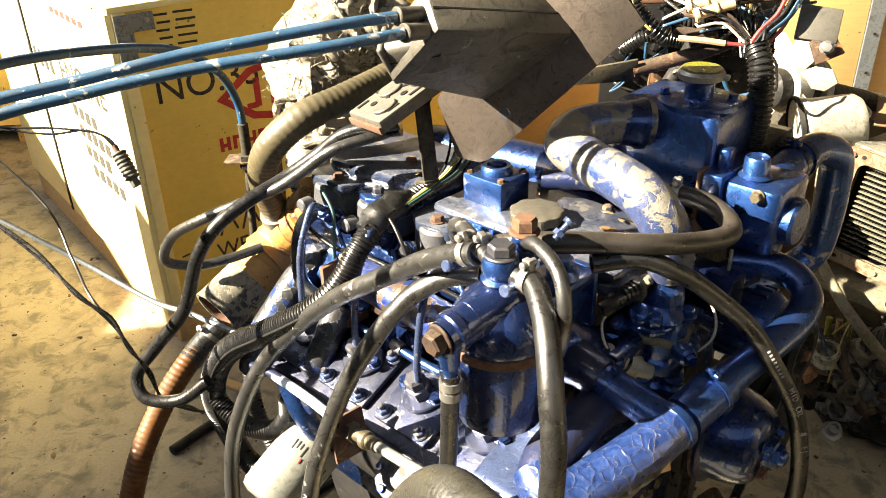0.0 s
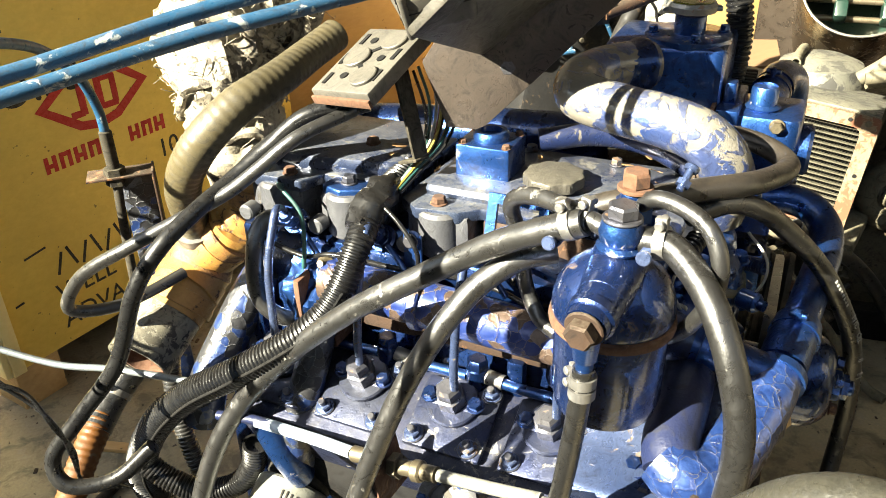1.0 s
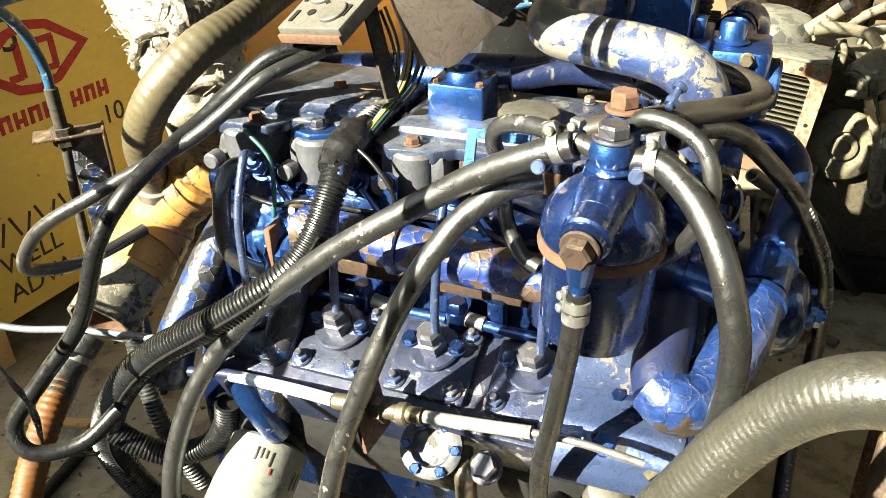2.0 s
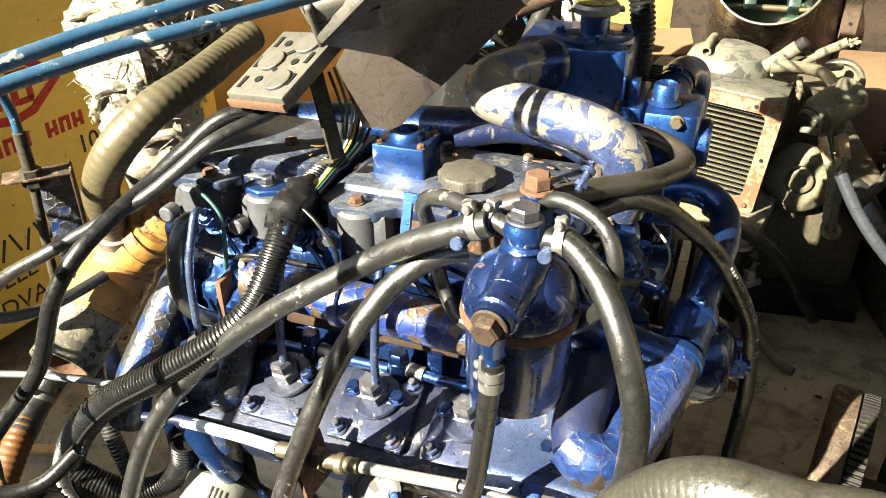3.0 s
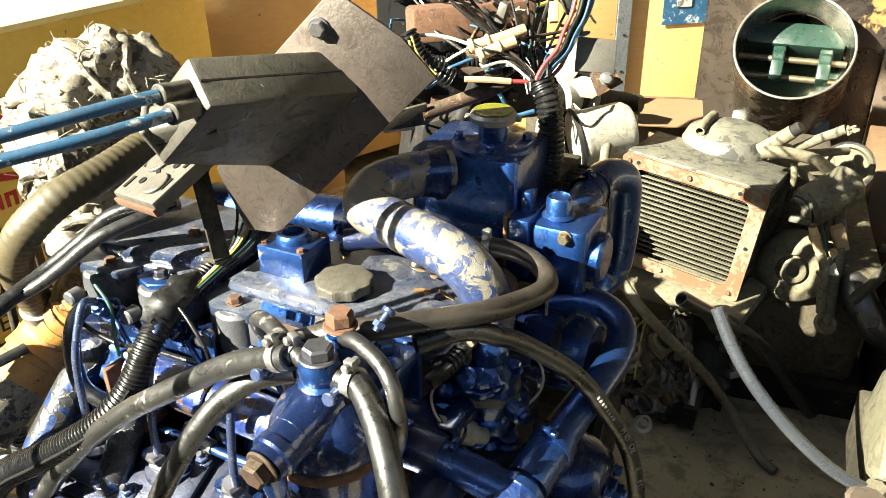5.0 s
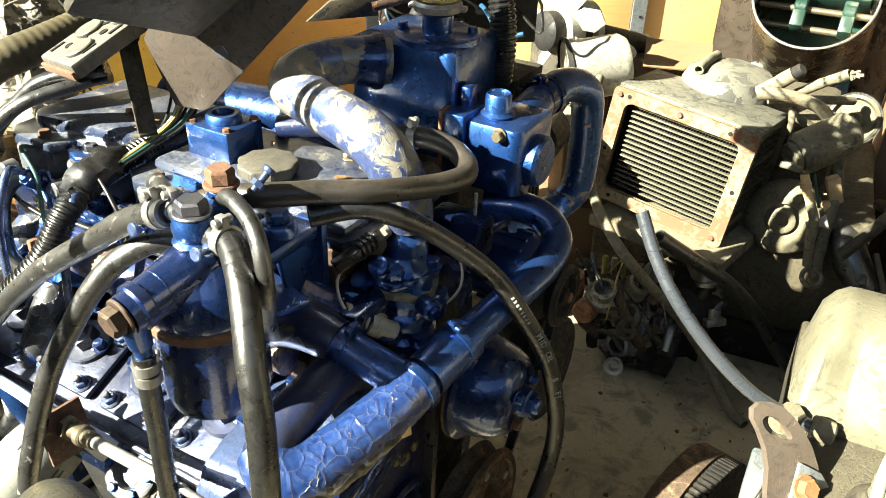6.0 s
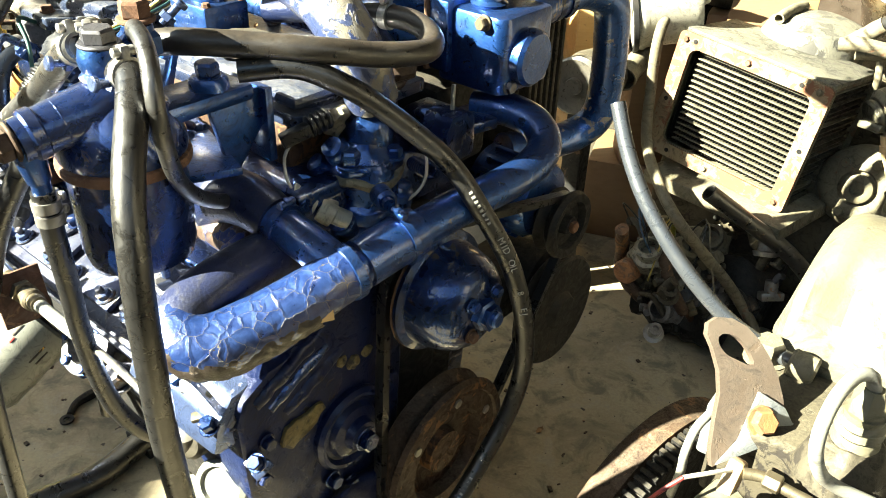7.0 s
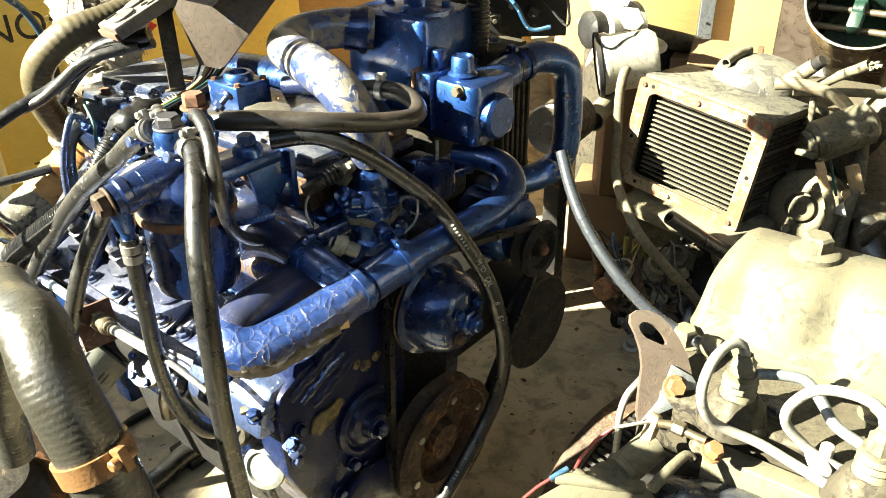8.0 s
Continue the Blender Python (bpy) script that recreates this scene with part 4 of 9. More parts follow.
for a in range(0, 360, 60):
    bolt(crank, E(0.2745, 0.055 + 0.075 * math.cos(radians(a + 20)), 0.292 + 0.075 * math.sin(radians(a + 20))), FRONT, 0.011, 0.004, STEEL, name="balance_hole_plug", washer=False)

# alternator and its pulley, sea-water pump pulley
alternator = part("alternator", merged(lathe([(0.030, -0.10), (0.052, -0.092), (0.054, -0.02), (0.046, -0.004), (0.02, 0.0), (0, 0.0)], eframe(0.235, 0.285, 0.535, (1, 0, 0)), 30),
                  ), BLUE, engine, "finned blue alternator")
for a in range(0, 360, 20):
    part("cooling_fin", box((0.010, 0.006, 0.055), eframe(0.215, 0.285, 0.535, (1, 0, 0)) @ Matrix.Rotation(radians(a), 4, "Z") @ Matrix.Translation((0.053, 0, -0.03)), 0.001), BLUE, alternator)
alt_pulley = part("alternator_pulley", lathe([(0.012, -0.012), (0.041, -0.012), (0.043, -0.009), (0.034, 0.0), (0.044, 0.010), (0.046, 0.014), (0.043, 0.021), (0.033, 0.020), (0.031, 0.010), (0.014, 0.008), (0.012, 0.020), (0, 0.020)], eframe(0.252, 0.290, 0.512, (1, 0, 0)), 36), BLACK_IRON, alternator)
bolt(alt_pulley, E(0.270, 0.290, 0.512), FRONT, 0.014, 0.009, RUST)
part("lower_pulley", lathe([(0.02, 0), (0.078, 0), (0.083, 0.004), (0.075, 0.012), (0.083, 0.022), (0.079, 0.026), (0.03, 0.024), (0.024, 0.034), (0, 0.034)], eframe(0.230, 0.318, 0.355, (1, 0, 0)), 40), BLACK_IRON, engine, "greasy black lower pulley")
part("pump_body", merged(cyl(0.05, 0.08, eframe(0.145, 0.330, 0.385, (1, 0, 0)), 26, 0.006), ebox(0.12, 0.20, 0.14, 0.33, 0.34, 0.42, 0.008)), BLACK_IRON, engine)


def belt(circles, u, width=0.012, thick=0.009):
    """A flat loop round circles (v, z, r) at one place along the engine."""
    pts = []
    for v, z, r in circles:
        pts += [(v + r * math.cos(2 * math.pi * i / 48), z + r * math.sin(2 * math.pi * i / 48)) for i in range(48)]
    pts = sorted(set(pts))

    def half(seq):
        out = []
        for p in seq:
            while len(out) > 1 and (out[-1][0] - out[-2][0]) * (p[1] - out[-2][1]) - (out[-1][1] - out[-2][1]) * (p[0] - out[-2][0]) <= 0:
                out.pop()
            out.append(p)
        return out
    hull = half(pts)[:-1] + half(pts[::-1])[:-1]
    cv, cz = sum(p[0] for p in hull) / len(hull), sum(p[1] for p in hull) / len(hull)
    inner = []
    n = len(hull)
    for i, p in enumerate(hull):
        a, b = hull[i - 1], hull[(i + 1) % n]
        t = Vector((b[0] - a[0], b[1] - a[1])).normalized()
        inner.append((p[0] - t.y * thick, p[1] + t.x * thick))
    m = ENGINE_TURN @ Matrix(((0, 0, 1, u), (1, 0, 0, 0), (0, 1, 0, 0), (0, 0, 0, 1)))
    return plate_with_hole(hull, inner, width, m)


part("fan_belt", belt([(0.030, 0.548, 0.066), (0.055, 0.292, 0.101), (0.290, 0.512, 0.040)], 0.2475), RUBBER, engine, "black rubber fan belt")

# injection pump deck on the near side
DECK_TILT = radians(24)


def deck(u, d, h=0.0):
    """A place on the sloping pump deck: d metres down the slope, h above it."""
    return E(u + 0.006, -0.106 - d * math.cos(DECK_TILT) - h * math.sin(DECK_TILT), 0.538 - d * math.sin(DECK_TILT) + h * math.cos(DECK_TILT))


DECK_UP = along((0, -math.sin(DECK_TILT), math.cos(DECK_TILT)))
DECK_DOWN = along((0, -math.cos(DECK_TILT), -math.sin(DECK_TILT)))


def deck_frame(u, d, h=0.0):
    """x along the engine, y up the slope, z off the deck."""
    m = Matrix((along((1, 0, 0)), -DECK_DOWN, DECK_UP)).transposed().to_4x4()
    m.translation = deck(u, d, h)
    return m


pump = part("injection_pump", merged(
    box((0.50, 0.115, 0.10), deck_frame(-0.075, 0.052, -0.052), 0.006),
    box((0.50, 0.012, 0.016), deck_frame(-0.075, 0.108, -0.018), 0.003)), BLUE_DECK, engine, "bare and blue injection pump body, oily")
# Black in place of the dark void below the pump deck.
part("pump_case", eprism_front([(-0.10, 0.34), (-0.15, 0.32), (-0.168, 0.37), (-0.165, 0.44), (-0.10, 0.50)], -0.30, 0.17, 0.01), BLACK_IRON, engine)
for u in (-0.275, -0.163, -0.050, 0.062):
    flange = part("element_flange", merged(box((0.092, 0.088, 0.009), deck_frame(u, 0.050, 0.004), 0.004),
                  cyl(0.030, 0.008, deck_frame(u - 0.004, 0.036, 0.008), 26, 0.002),
                  box((0.062, 0.020, 0.010), deck_frame(u - 0.004, 0.036, 0.013), 0.006)), DECK, pump, "dull alloy pump element flange")
    for du, d in ((-0.034, 0.082), (0.030, 0.082), (0.034, 0.014)):
        part("washer", cyl(0.0115, 0.002, deck_frame(u + du, d, 0.0085), 18), BOLT_STEEL, flange)
        bolt(flange, deck(u + du, d, 0.010), DECK_UP, 0.015, 0.008, STEEL_BLUE)
        part("stud", cyl(0.0042, 0.007, deck_frame(u + du, d, 0.018), 10, 0.001), BOLT_STEEL, flange)
    for du in (-0.030, 0.024):
        bolt(flange, deck(u + du, 0.036, 0.018), DECK_UP, 0.014, 0.010, BLUE_DARK)
    part("delivery_nut", merged(lathe([(0.017, 0), (0.017, 0.016), (0.014, 0.018), (0.014, 0.030), (0.010, 0.034), (0, 0.034)], deck_frame(u - 0.004, 0.036, 0.016), 6)), BOLT_STEEL, flange)
    part("fuel_union", merged(cyl(0.0125, 0.042, eframe(u + 0.018, -0.112, 0.525), 18, 0.002), lathe([(0.0125, 0.040), (0.0125, 0.050), (0.010, 0.053), (0, 0.053)], eframe(u + 0.018, -0.112, 0.525), 6)), BLUE_DARK, flange)
for u in (-0.275, -0.163, -0.050):
    part("fuel_rail", tube([E(u + 0.030, -0.112, 0.556), E(u + 0.062, -0.115, 0.553), E(u + 0.118, -0.112, 0.550)], 0.0062, 12), BLUE_SCRATCHED, engine)
    part("rail_sleeve", tube([E(u + 0.030, -0.112, 0.556), E(u + 0.050, -0.1135, 0.5545)], 0.0088, 14), STEEL, engine)

# injectors with their steel delivery lines
for u in (-0.274, -0.158, -0.042, 0.072):
    inj = part("injector", merged(
        lathe([(0.010, -0.05), (0.010, -0.006), (0.016, -0.004), (0.016, 0.003), (0.0125, 0.004), (0.0125, 0.013), (0.0095, 0.014), (0.0095, 0.026), (0.006, 0.030), (0, 0.030)], eframe(u, -0.082, 0.688, (0, -0.75, 0.66)), 14),
        lathe([(0.013, 0.014), (0.013, 0.024), (0.011, 0.026), (0, 0.026)], eframe(u, -0.082, 0.688, (0, -0.75, 0.66)), 6)), BLUE_DARK, engine)
    part("leak_pipe", tube([E(u + 0.004, -0.088, 0.688), E(u + 0.022, -0.095, 0.675), E(u + 0.040, -0.10, 0.655)], 0.0035, 10), BLUE_SCRATCHED, inj)
    foot = deck(u - 0.004 if u > -0.2 else u, 0.036, 0.048)
    part("injection_line", tube([foot, foot + UP * 0.03, E(u + 0.003, -0.150, 0.66), E(u + 0.004, -0.132, 0.708), E(u + 0.003, -0.120, 0.722), E(u, -0.104, 0.712)], 0.0048, 12, 0.005), STEEL_BLUE, engine, "blue steel injection line")

# leak-off lines, head bolts and small wiring along the near side of the head
for u in (-0.274, -0.158, -0.042):
    bolt(engine, E(u + 0.058, -0.078, 0.648), along((0, -1, 0)), 0.015, 0.010, BLUE_DARK)
    bolt(engine, E(u + 0.030, -0.078, 0.622), along((0, -1, 0)), 0.013, 0.009, RUSTY_IRON)
part("sender_wire", tube([E(-0.335, -0.068, 0.690), E(-0.315, -0.100, 0.672), E(-0.26, -0.098, 0.652), E(-0.21, -0.106, 0.668), E(-0.14, -0.094, 0.660), E(-0.08, -0.104, 0.672), E(-0.02, -0.092, 0.660), E(0.03, -0.104, 0.652)], 0.0032, 10, 0.006), PLASTIC, engine, "black sender wire")
part("sender_wire", tube([E(-0.30, -0.066, 0.722), E(-0.285, -0.092, 0.735), E(-0.255, -0.100, 0.712), E(-0.250, -0.106, 0.672), E(-0.256, -0.104, 0.640)], 0.0026, 10, 0.006), WIRE_GREEN, engine)
part("sender_wire", tube([E(-0.17, -0.060, 0.724), E(-0.165, -0.084, 0.738), E(-0.130, -0.098, 0.722), E(-0.105, -0.104, 0.690), E(-0.112, -0.100, 0.655)], 0.0026, 10, 0.006), PLASTIC, engine)
part("oil_sender", merged(lathe([(0.013, 0), (0.013, 0.010), (0.011, 0.012), (0.011, 0.034), (0.006, 0.038), (0.004, 0.046), (0, 0.046)], eframe(-0.222, -0.078, 0.640, (0, -0.9, 0.45)), 18), lathe([(0.016, 0.0), (0.016, 0.008), (0, 0.008)], eframe(-0.222, -0.078, 0.640, (0, -0.9, 0.45)), 6)), BRASS, engine, "dirty brass oil pressure sender")

# inlet manifold along the near side
part("inlet_manifold", merged(tube([E(-0.22, -0.108, 0.635), E(-0.10, -0.112, 0.634), E(0.02, -0.110, 0.626), E(0.13, -0.105, 0.618)], 0.026, 22, 0.01),
                              cyl(0.031, 0.012, eframe(-0.105, -0.112, 0.634, (1, 0, 0)), 24, 0.002)), CRUSTY_BLUE, engine, "crusty blue inlet manifold with flaking paint")
part("manifold_flange", ebox(-0.20, 0.14, -0.10, -0.078, 0.575, 0.605, 0.004), RUSTY_IRON, engine, "rust-brown manifold edge")
part("small_bracket", merged(box((0.022, 0.004, 0.055), eframe(-0.117, -0.090, 0.678), 0.001), cyl(0.010, 0.006, eframe(-0.117, -0.088, 0.700, (0, -1, 0)), 16, 0.001)), BLUE_SCRATCHED, engine)
bolt(engine, E(-0.117, -0.094, 0.700), along((0, -1, 0)), 0.012, 0.008, BOLT_STEEL)
part("filter_bracket", merged(
    plate_with_hole([(-0.032, -0.030), (0.032, -0.030), (0.032, 0.030), (-0.032, 0.030)], [(-0.022, -0.020), (0.022, -0.020), (0.022, 0.020), (-0.022, 0.020)], 0.006, eframe(0.005, -0.095, 0.742, (0, -1, 0.35), (0, 0, 1))),
    eprism_top([(0.0, -0.10), (0.15, -0.165), (0.17, -0.12), (0.03, -0.075)], 0.700, 0.708, 0.002),
    eprism_front([(-0.131, 0.768), (-0.067, 0.760), (-0.067, 0.732), (-0.104, 0.688), (-0.112, 0.690)], 0.134, 0.141, 0.001), ebox(0.120, 0.150, -0.074, -0.066, 0.690, 0.762, 0.001)), BLUE, engine, "blue welded filter bracket")
bolt(engine, E(0.146, -0.128, 0.786), UP, 0.018, 0.014, BLUE)
part("bracket_post", merged(lathe([(0.017, 0.0), (0.017, 0.016), (0.014, 0.020), (0, 0.020)], eframe(0.146, -0.128, 0.768), 18), ebox(0.115, 0.165, -0.20, -0.095, 0.762, 0.778, 0.005)), BLUE, engine)

# fuel filter
FILTER = ENGINE_TURN @ Matrix.Translation((0.130, -0.205, 0))
filt = part("fuel_filter", merged(
    lathe([(0.0, 0.742), (0.0505, 0.740), (0.0518, 0.746), (0.0510, 0.756), (0.0475, 0.768), (0.0400, 0.780), (0.0290, 0.789), (0.0205, 0.796), (0.018, 0.806)], FILTER, 40),
    tube([(0.058, 0.656, 0.780), (0.030, 0.628, 0.778), (0.004, 0.604, 0.773)], [0.027, 0.0205, 0.017], 20, 0.004),
    cyl(0.0205, 0.005, frame_at((0.030, 0.628, 0.778), (-0.05, -0.045, -0.01)), 22, 0.002),
    cyl(0.0205, 0.012, frame_at((0.018, 0.617, 0.776), (-0.05, -0.045, -0.01)), 22, 0.002)), FILTER_BLUE, engine, "blue fuel filter head, chipped")
part("filter_bowl", lathe([(0.0, 0.642), (0.038, 0.642), (0.0445, 0.646), (0.0478, 0.66), (0.0485, 0.734)], FILTER, 40), FILTER_BLUE, filt, "dark blue filter bowl")
part("filter_ring", lathe([(0.048, 0.731), (0.0530, 0.732), (0.0538, 0.736), (0.0530, 0.740), (0.050, 0.742), (0.048, 0.742)], FILTER, 40), RUST, filt, "rust-brown clamping ring")
for p, axis in (((0.022, 0.693, 0.801), (-0.7, -0.6, 0.2)), ((0.107, 0.657, 0.846), (0.6, 0.3, 0.6)), ((0.074, 0.640, 0.806), (-0.6, -0.7, 0.2))):
    screw = part("clamp_screw", merged(cyl(0.0032, 0.022, frame_at(p, axis), 10, 0.0005), cyl(0.0062, 0.005, frame_at(Vector(p) + Vector(axis).normalized() * 0.018, axis), 14, 0.001), lathe([(0.0062, 0), (0.0062, 0.005), (0, 0.005)], frame_at(Vector(p) + Vector(axis).normalized() * 0.004, axis), 6)), STEEL_BLUE, filt)
part("banjo_neck", merged(lathe([(0.0185, 0.804), (0.0195, 0.806), (0.0155, 0.809), (0.0175, 0.813), (0.0185, 0.820), (0.0165, 0.827), (0.016, 0.829)], ENGINE_TURN @ Matrix.Translation((0.132, -0.209, 0)), 26)), BLUE_SCRATCHED, filt)
bolt(filt, E(0.132, -0.209, 0.829), UP, 0.023, 0.014, BOLT_STEEL, label="worn hexagon head bolt")
bolt(filt, (0.003, 0.603, 0.774), (-0.55, -0.5, -0.1), 0.022, 0.015, RUSTY_IRON, label="rusty hexagon plug")
part("outlet_elbow", merged(tube([(0.008, 0.608, 0.772), (0.009, 0.610, 0.752), (0.010, 0.612, 0.738)], [0.0125, 0.011, 0.0095], 16, 0.004), cyl(0.0075, 0.02, frame_at((0.010, 0.612, 0.742), (0, 0, -1)), 12)), BLUE_SCRATCHED, filt)
part("filter_post", merged(cyl(0.012, 0.055, Matrix.Translation((0.081, 0.679, 0.786)), 18, 0.002), lathe([(0.017, 0.0), (0.017, 0.014), (0.013, 0.018), (0, 0.018)], Matrix.Translation((0.081, 0.679, 0.816)), 6),
                           tube([(0.081, 0.679, 0.80), (0.070, 0.665, 0.798), (0.058, 0.654, 0.796)], 0.014, 14, 0.005)), BLUE_SCRATCHED, filt)
bolt(filt, (0.081, 0.679, 0.841), UP, 0.021, 0.017, RUST, label="rust-orange hexagon bolt")

# governor lever and small fittings at the pump's fan end
lever = part("governor_lever", merged(box((0.012, 0.075, 0.006), deck_frame(0.175, 0.085, 0.010) @ Matrix.Rotation(radians(35), 4, "Z"), 0.002), box((0.010, 0.05, 0.006), deck_frame(0.205, 0.105, 0.012) @ Matrix.Rotation(radians(-40), 4, "Z"), 0.002),
                                      cyl(0.010, 0.022, deck_frame(0.185, 0.075, 0.0), 16, 0.002)), KHAKI_DARK, engine, "dirty steel governor lever")
for du, d, mat in ((0.150, 0.05, BLUE_DARK), (0.165, 0.08, BOLT_STEEL), (0.195, 0.095, BRASS), (0.213, 0.12, BLUE_DARK), (0.14, 0.10, BLUE_DARK), (0.18, 0.045, BLUE_DARK)):
    bolt(lever, deck(du, d, 0.012), DECK_UP, 0.014, 0.012, mat)
part("stop_link", merged(cyl(0.0115, 0.007, deck_frame(0.118, 0.075, 0.003), 18, 0.002), cyl(0.0115, 0.007, deck_frame(0.108, 0.105, 0.003), 18, 0.002), box((0.010, 0.03, 0.005), deck_frame(0.113, 0.09, 0.005) @ Matrix.Rotation(radians(-15), 4, "Z"), 0.001)), DECK, engine)
feed = part("feed_pump", merged(lathe([(0.034, 0), (0.034, 0.012), (0.028, 0.014), (0.022, 0.014), (0.020, 0.004), (0, 0.004)], frame_at(E(-0.028, -0.205, 0.449), along((0.1, -0.75, 0.65))), 26), cyl(0.024, 0.06, frame_at(E(-0.028, -0.205, 0.449), along((0, 0.8, -0.5))), 20)), CAST, engine, "dirty cast fuel feed pump")
for a in range(0, 360, 60):
    bolt(feed, E(-0.028, -0.205, 0.449) + frame_at((0, 0, 0), along((0.1, -0.75, 0.65))).to_3x3() @ Vector((0.027 * math.cos(radians(a)), 0.027 * math.sin(radians(a)), 0.012)), along((0.1, -0.75, 0.65)), 0.010, 0.006, BLUE_DARK)
bolt(engine, E(0.032, -0.205, 0.437), along((0, -0.6, 0.8)), 0.026, 0.022, BOLT_STEEL)
part("drain_elbow", tube([E(0.0, -0.19, 0.44), E(0.012, -0.215, 0.425), E(0.016, -0.22, 0.39)], 0.012, 14), BRASS, engine)

for u, z, sz, mat in ((0.151, 0.491, 0.015, BOLT_STEEL), (0.168, 0.505, 0.019, BOLT_STEEL), (0.222, 0.497, 0.015, BOLT_STEEL), (0.254, 0.464, 0.013, BLUE_DARK), (0.197, 0.472, 0.013, BRASS), (0.184, 0.482, 0.012, KHAKI_DARK), (0.208, 0.480, 0.012, BRASS), (0.180, 0.455, 0.014, BLUE_DARK)):
    bolt(lever, E(u, -0.20, z), along((0.25, -0.6, 0.75)), sz, sz * 0.8, mat)
part("governor_housing", merged(eprism_front([(-0.11, 0.40), (-0.175, 0.42), (-0.192, 0.46), (-0.185, 0.488), (-0.11, 0.515)], 0.135, 0.172, 0.006), eprism_front([(-0.11, 0.41), (-0.17, 0.43), (-0.188, 0.455), (-0.18, 0.475), (-0.11, 0.49)], 0.172, 0.212, 0.006)), BLACK_IRON, engine, "greasy black governor housing")
ROD_A, ROD_B = E(0.160, -0.202, 0.500), E(0.250, -0.190, 0.441)
rod_way = (ROD_B - ROD_A).normalized()
control_rod = part("control_rod", lumpy(tube([ROD_A, (ROD_A + ROD_B) / 2, ROD_B], 0.0062, 14, 0.004), 0.0006, 90), KHAKI_DARK, engine, "greasy control rod with lock nuts")
for q, r, m0 in ((0.10, 0.0125, STEEL_BLUE), (0.30, 0.0120, BRASS), (0.42, 0.0105, STEEL_BLUE), (0.55, 0.0115, STEEL_BLUE), (0.86, 0.0105, STEEL), (0.97, 0.0120, STEEL_BLUE)):
    part("lock_nut", lathe([(0, -0.005), (r * 0.9, -0.005), (r, -0.0035), (r, 0.0035), (r * 0.9, 0.005), (0, 0.005)], frame_at(ROD_A + (ROD_B - ROD_A) * q, rod_way), 6), m0, control_rod)
part("rod_clevis", lumpy(cyl(0.017, 0.024, frame_at(E(0.166, -0.200, 0.440), along((0.25, -0.85, 0.3))), 22, 0.004), 0.0012, 60), KHAKI_DARK, engine, "brown dusty clevis boss")
part("pale_cap", lathe([(0, -0.006), (0.026, -0.006), (0.029, -0.002), (0.028, 0.002), (0.022, 0.004), (0.020, 0.001), (0, 0.001)], frame_at(E(0.198, -0.207, 0.398), along((0.35, -0.85, 0.30))), 32), FILTER_WHITE, engine, "pale round plastic cap")
bolt(engine, E(0.152, -0.205, 0.512), along((0.1, -0.6, 0.75)), 0.020, 0.012, BLUE_SCRATCHED)
part("rubber_bush", lathe([(0.020, 0), (0.022, 0.012), (0.018, 0.030), (0.012, 0.034), (0, 0.034)], frame_at(E(0.157, -0.205, 0.43), along((0.1, -0.3, 0.9))), 20), GREY_PLASTIC, engine)

# white spin-on oil filter
OIL_AXIS = Vector((-0.589, -0.654, -0.47)).normalized()
oil_top = Vector((-0.208, 0.955, 0.340))
oil = part("oil_filter", lathe([(0.036, 0.0), (0.046, 0.001), (0.050, 0.005), (0.050, 0.105), (0.046, 0.114), (0.036, 0.118), (0, 0.118)], frame_at(oil_top, OIL_AXIS), 36), FILTER_WHITE, engine, "white spin-on oil filter with small print")
part("filter_base", merged(cyl(0.044, 0.016, frame_at(oil_top - OIL_AXIS * 0.018, OIL_AXIS), 28, 0.003), cyl(0.028, 0.08, frame_at(oil_top - OIL_AXIS * 0.095, OIL_AXIS), 20)), BLACK_IRON, engine)
oil_m = frame_at(oil_top, OIL_AXIS)
facing = oil_m.to_3x3().inverted() @ Vector((0.207, -0.716, 0.68))
OIL_FACE = math.degrees(math.atan2(facing.y, facing.x))
for k, (h, w, a) in enumerate(((0.034, 0.010, 0), (0.020, 0.022, 4), (0.016, 0.012, 12), (0.016, 0.016, 19), (0.018, 0.020, 26), (0.030, 0.034, -42), (0.030, 0.026, -52))):
    part("print_bar", box((0.0012, 0.0024, w * 0.8), oil_m @ Matrix.Rotation(radians(OIL_FACE + a), 4, "Z") @ Matrix.Translation((0.0502, 0, h + 0.008)), 0.0003), INK_RED if k == 0 else INK_BLACK, oil)

# peeling coolant pipes, exhaust elbow and tan hose at the gearbox end
part("peeling_pipe", tube([(-0.180, 1.09, 0.615), (-0.223, 1.068, 0.572), (-0.262, 1.050, 0.520), (-0.292, 1.035, 0.475), (-0.31, 1.03, 0.42)], 0.0255, 20, 0.006), PEELING, engine, "coolant pipe with blue paint peeling to grey")
part("peeling_hose", tube([(-0.150, 0.955, 0.585), (-0.172, 0.930, 0.540), (-0.192, 0.925, 0.485), (-0.200, 0.935, 0.42), (-0.19, 0.96, 0.36)], 0.020, 18, 0.006), PEELING, engine, "hose with flaking blue paint")
part("oil_pipe", tube([(-0.235, 0.94, 0.47), (-0.222, 0.928, 0.435), (-0.210, 0.925, 0.405), (-0.200, 0.93, 0.38)], 0.017, 16), BLUE_SCRATCHED, engine)
part("elbow_pipe", tube([(-0.165, 1.035, 0.690), (-0.195, 1.035, 0.688), (-0.212, 1.02, 0.66), (-0.215, 1.01, 0.60), (-0.19, 0.995, 0.575), (-0.16, 0.99, 0.575)], 0.0105, 14), RUBBER_GREY, engine, "grey bent bypass hose")
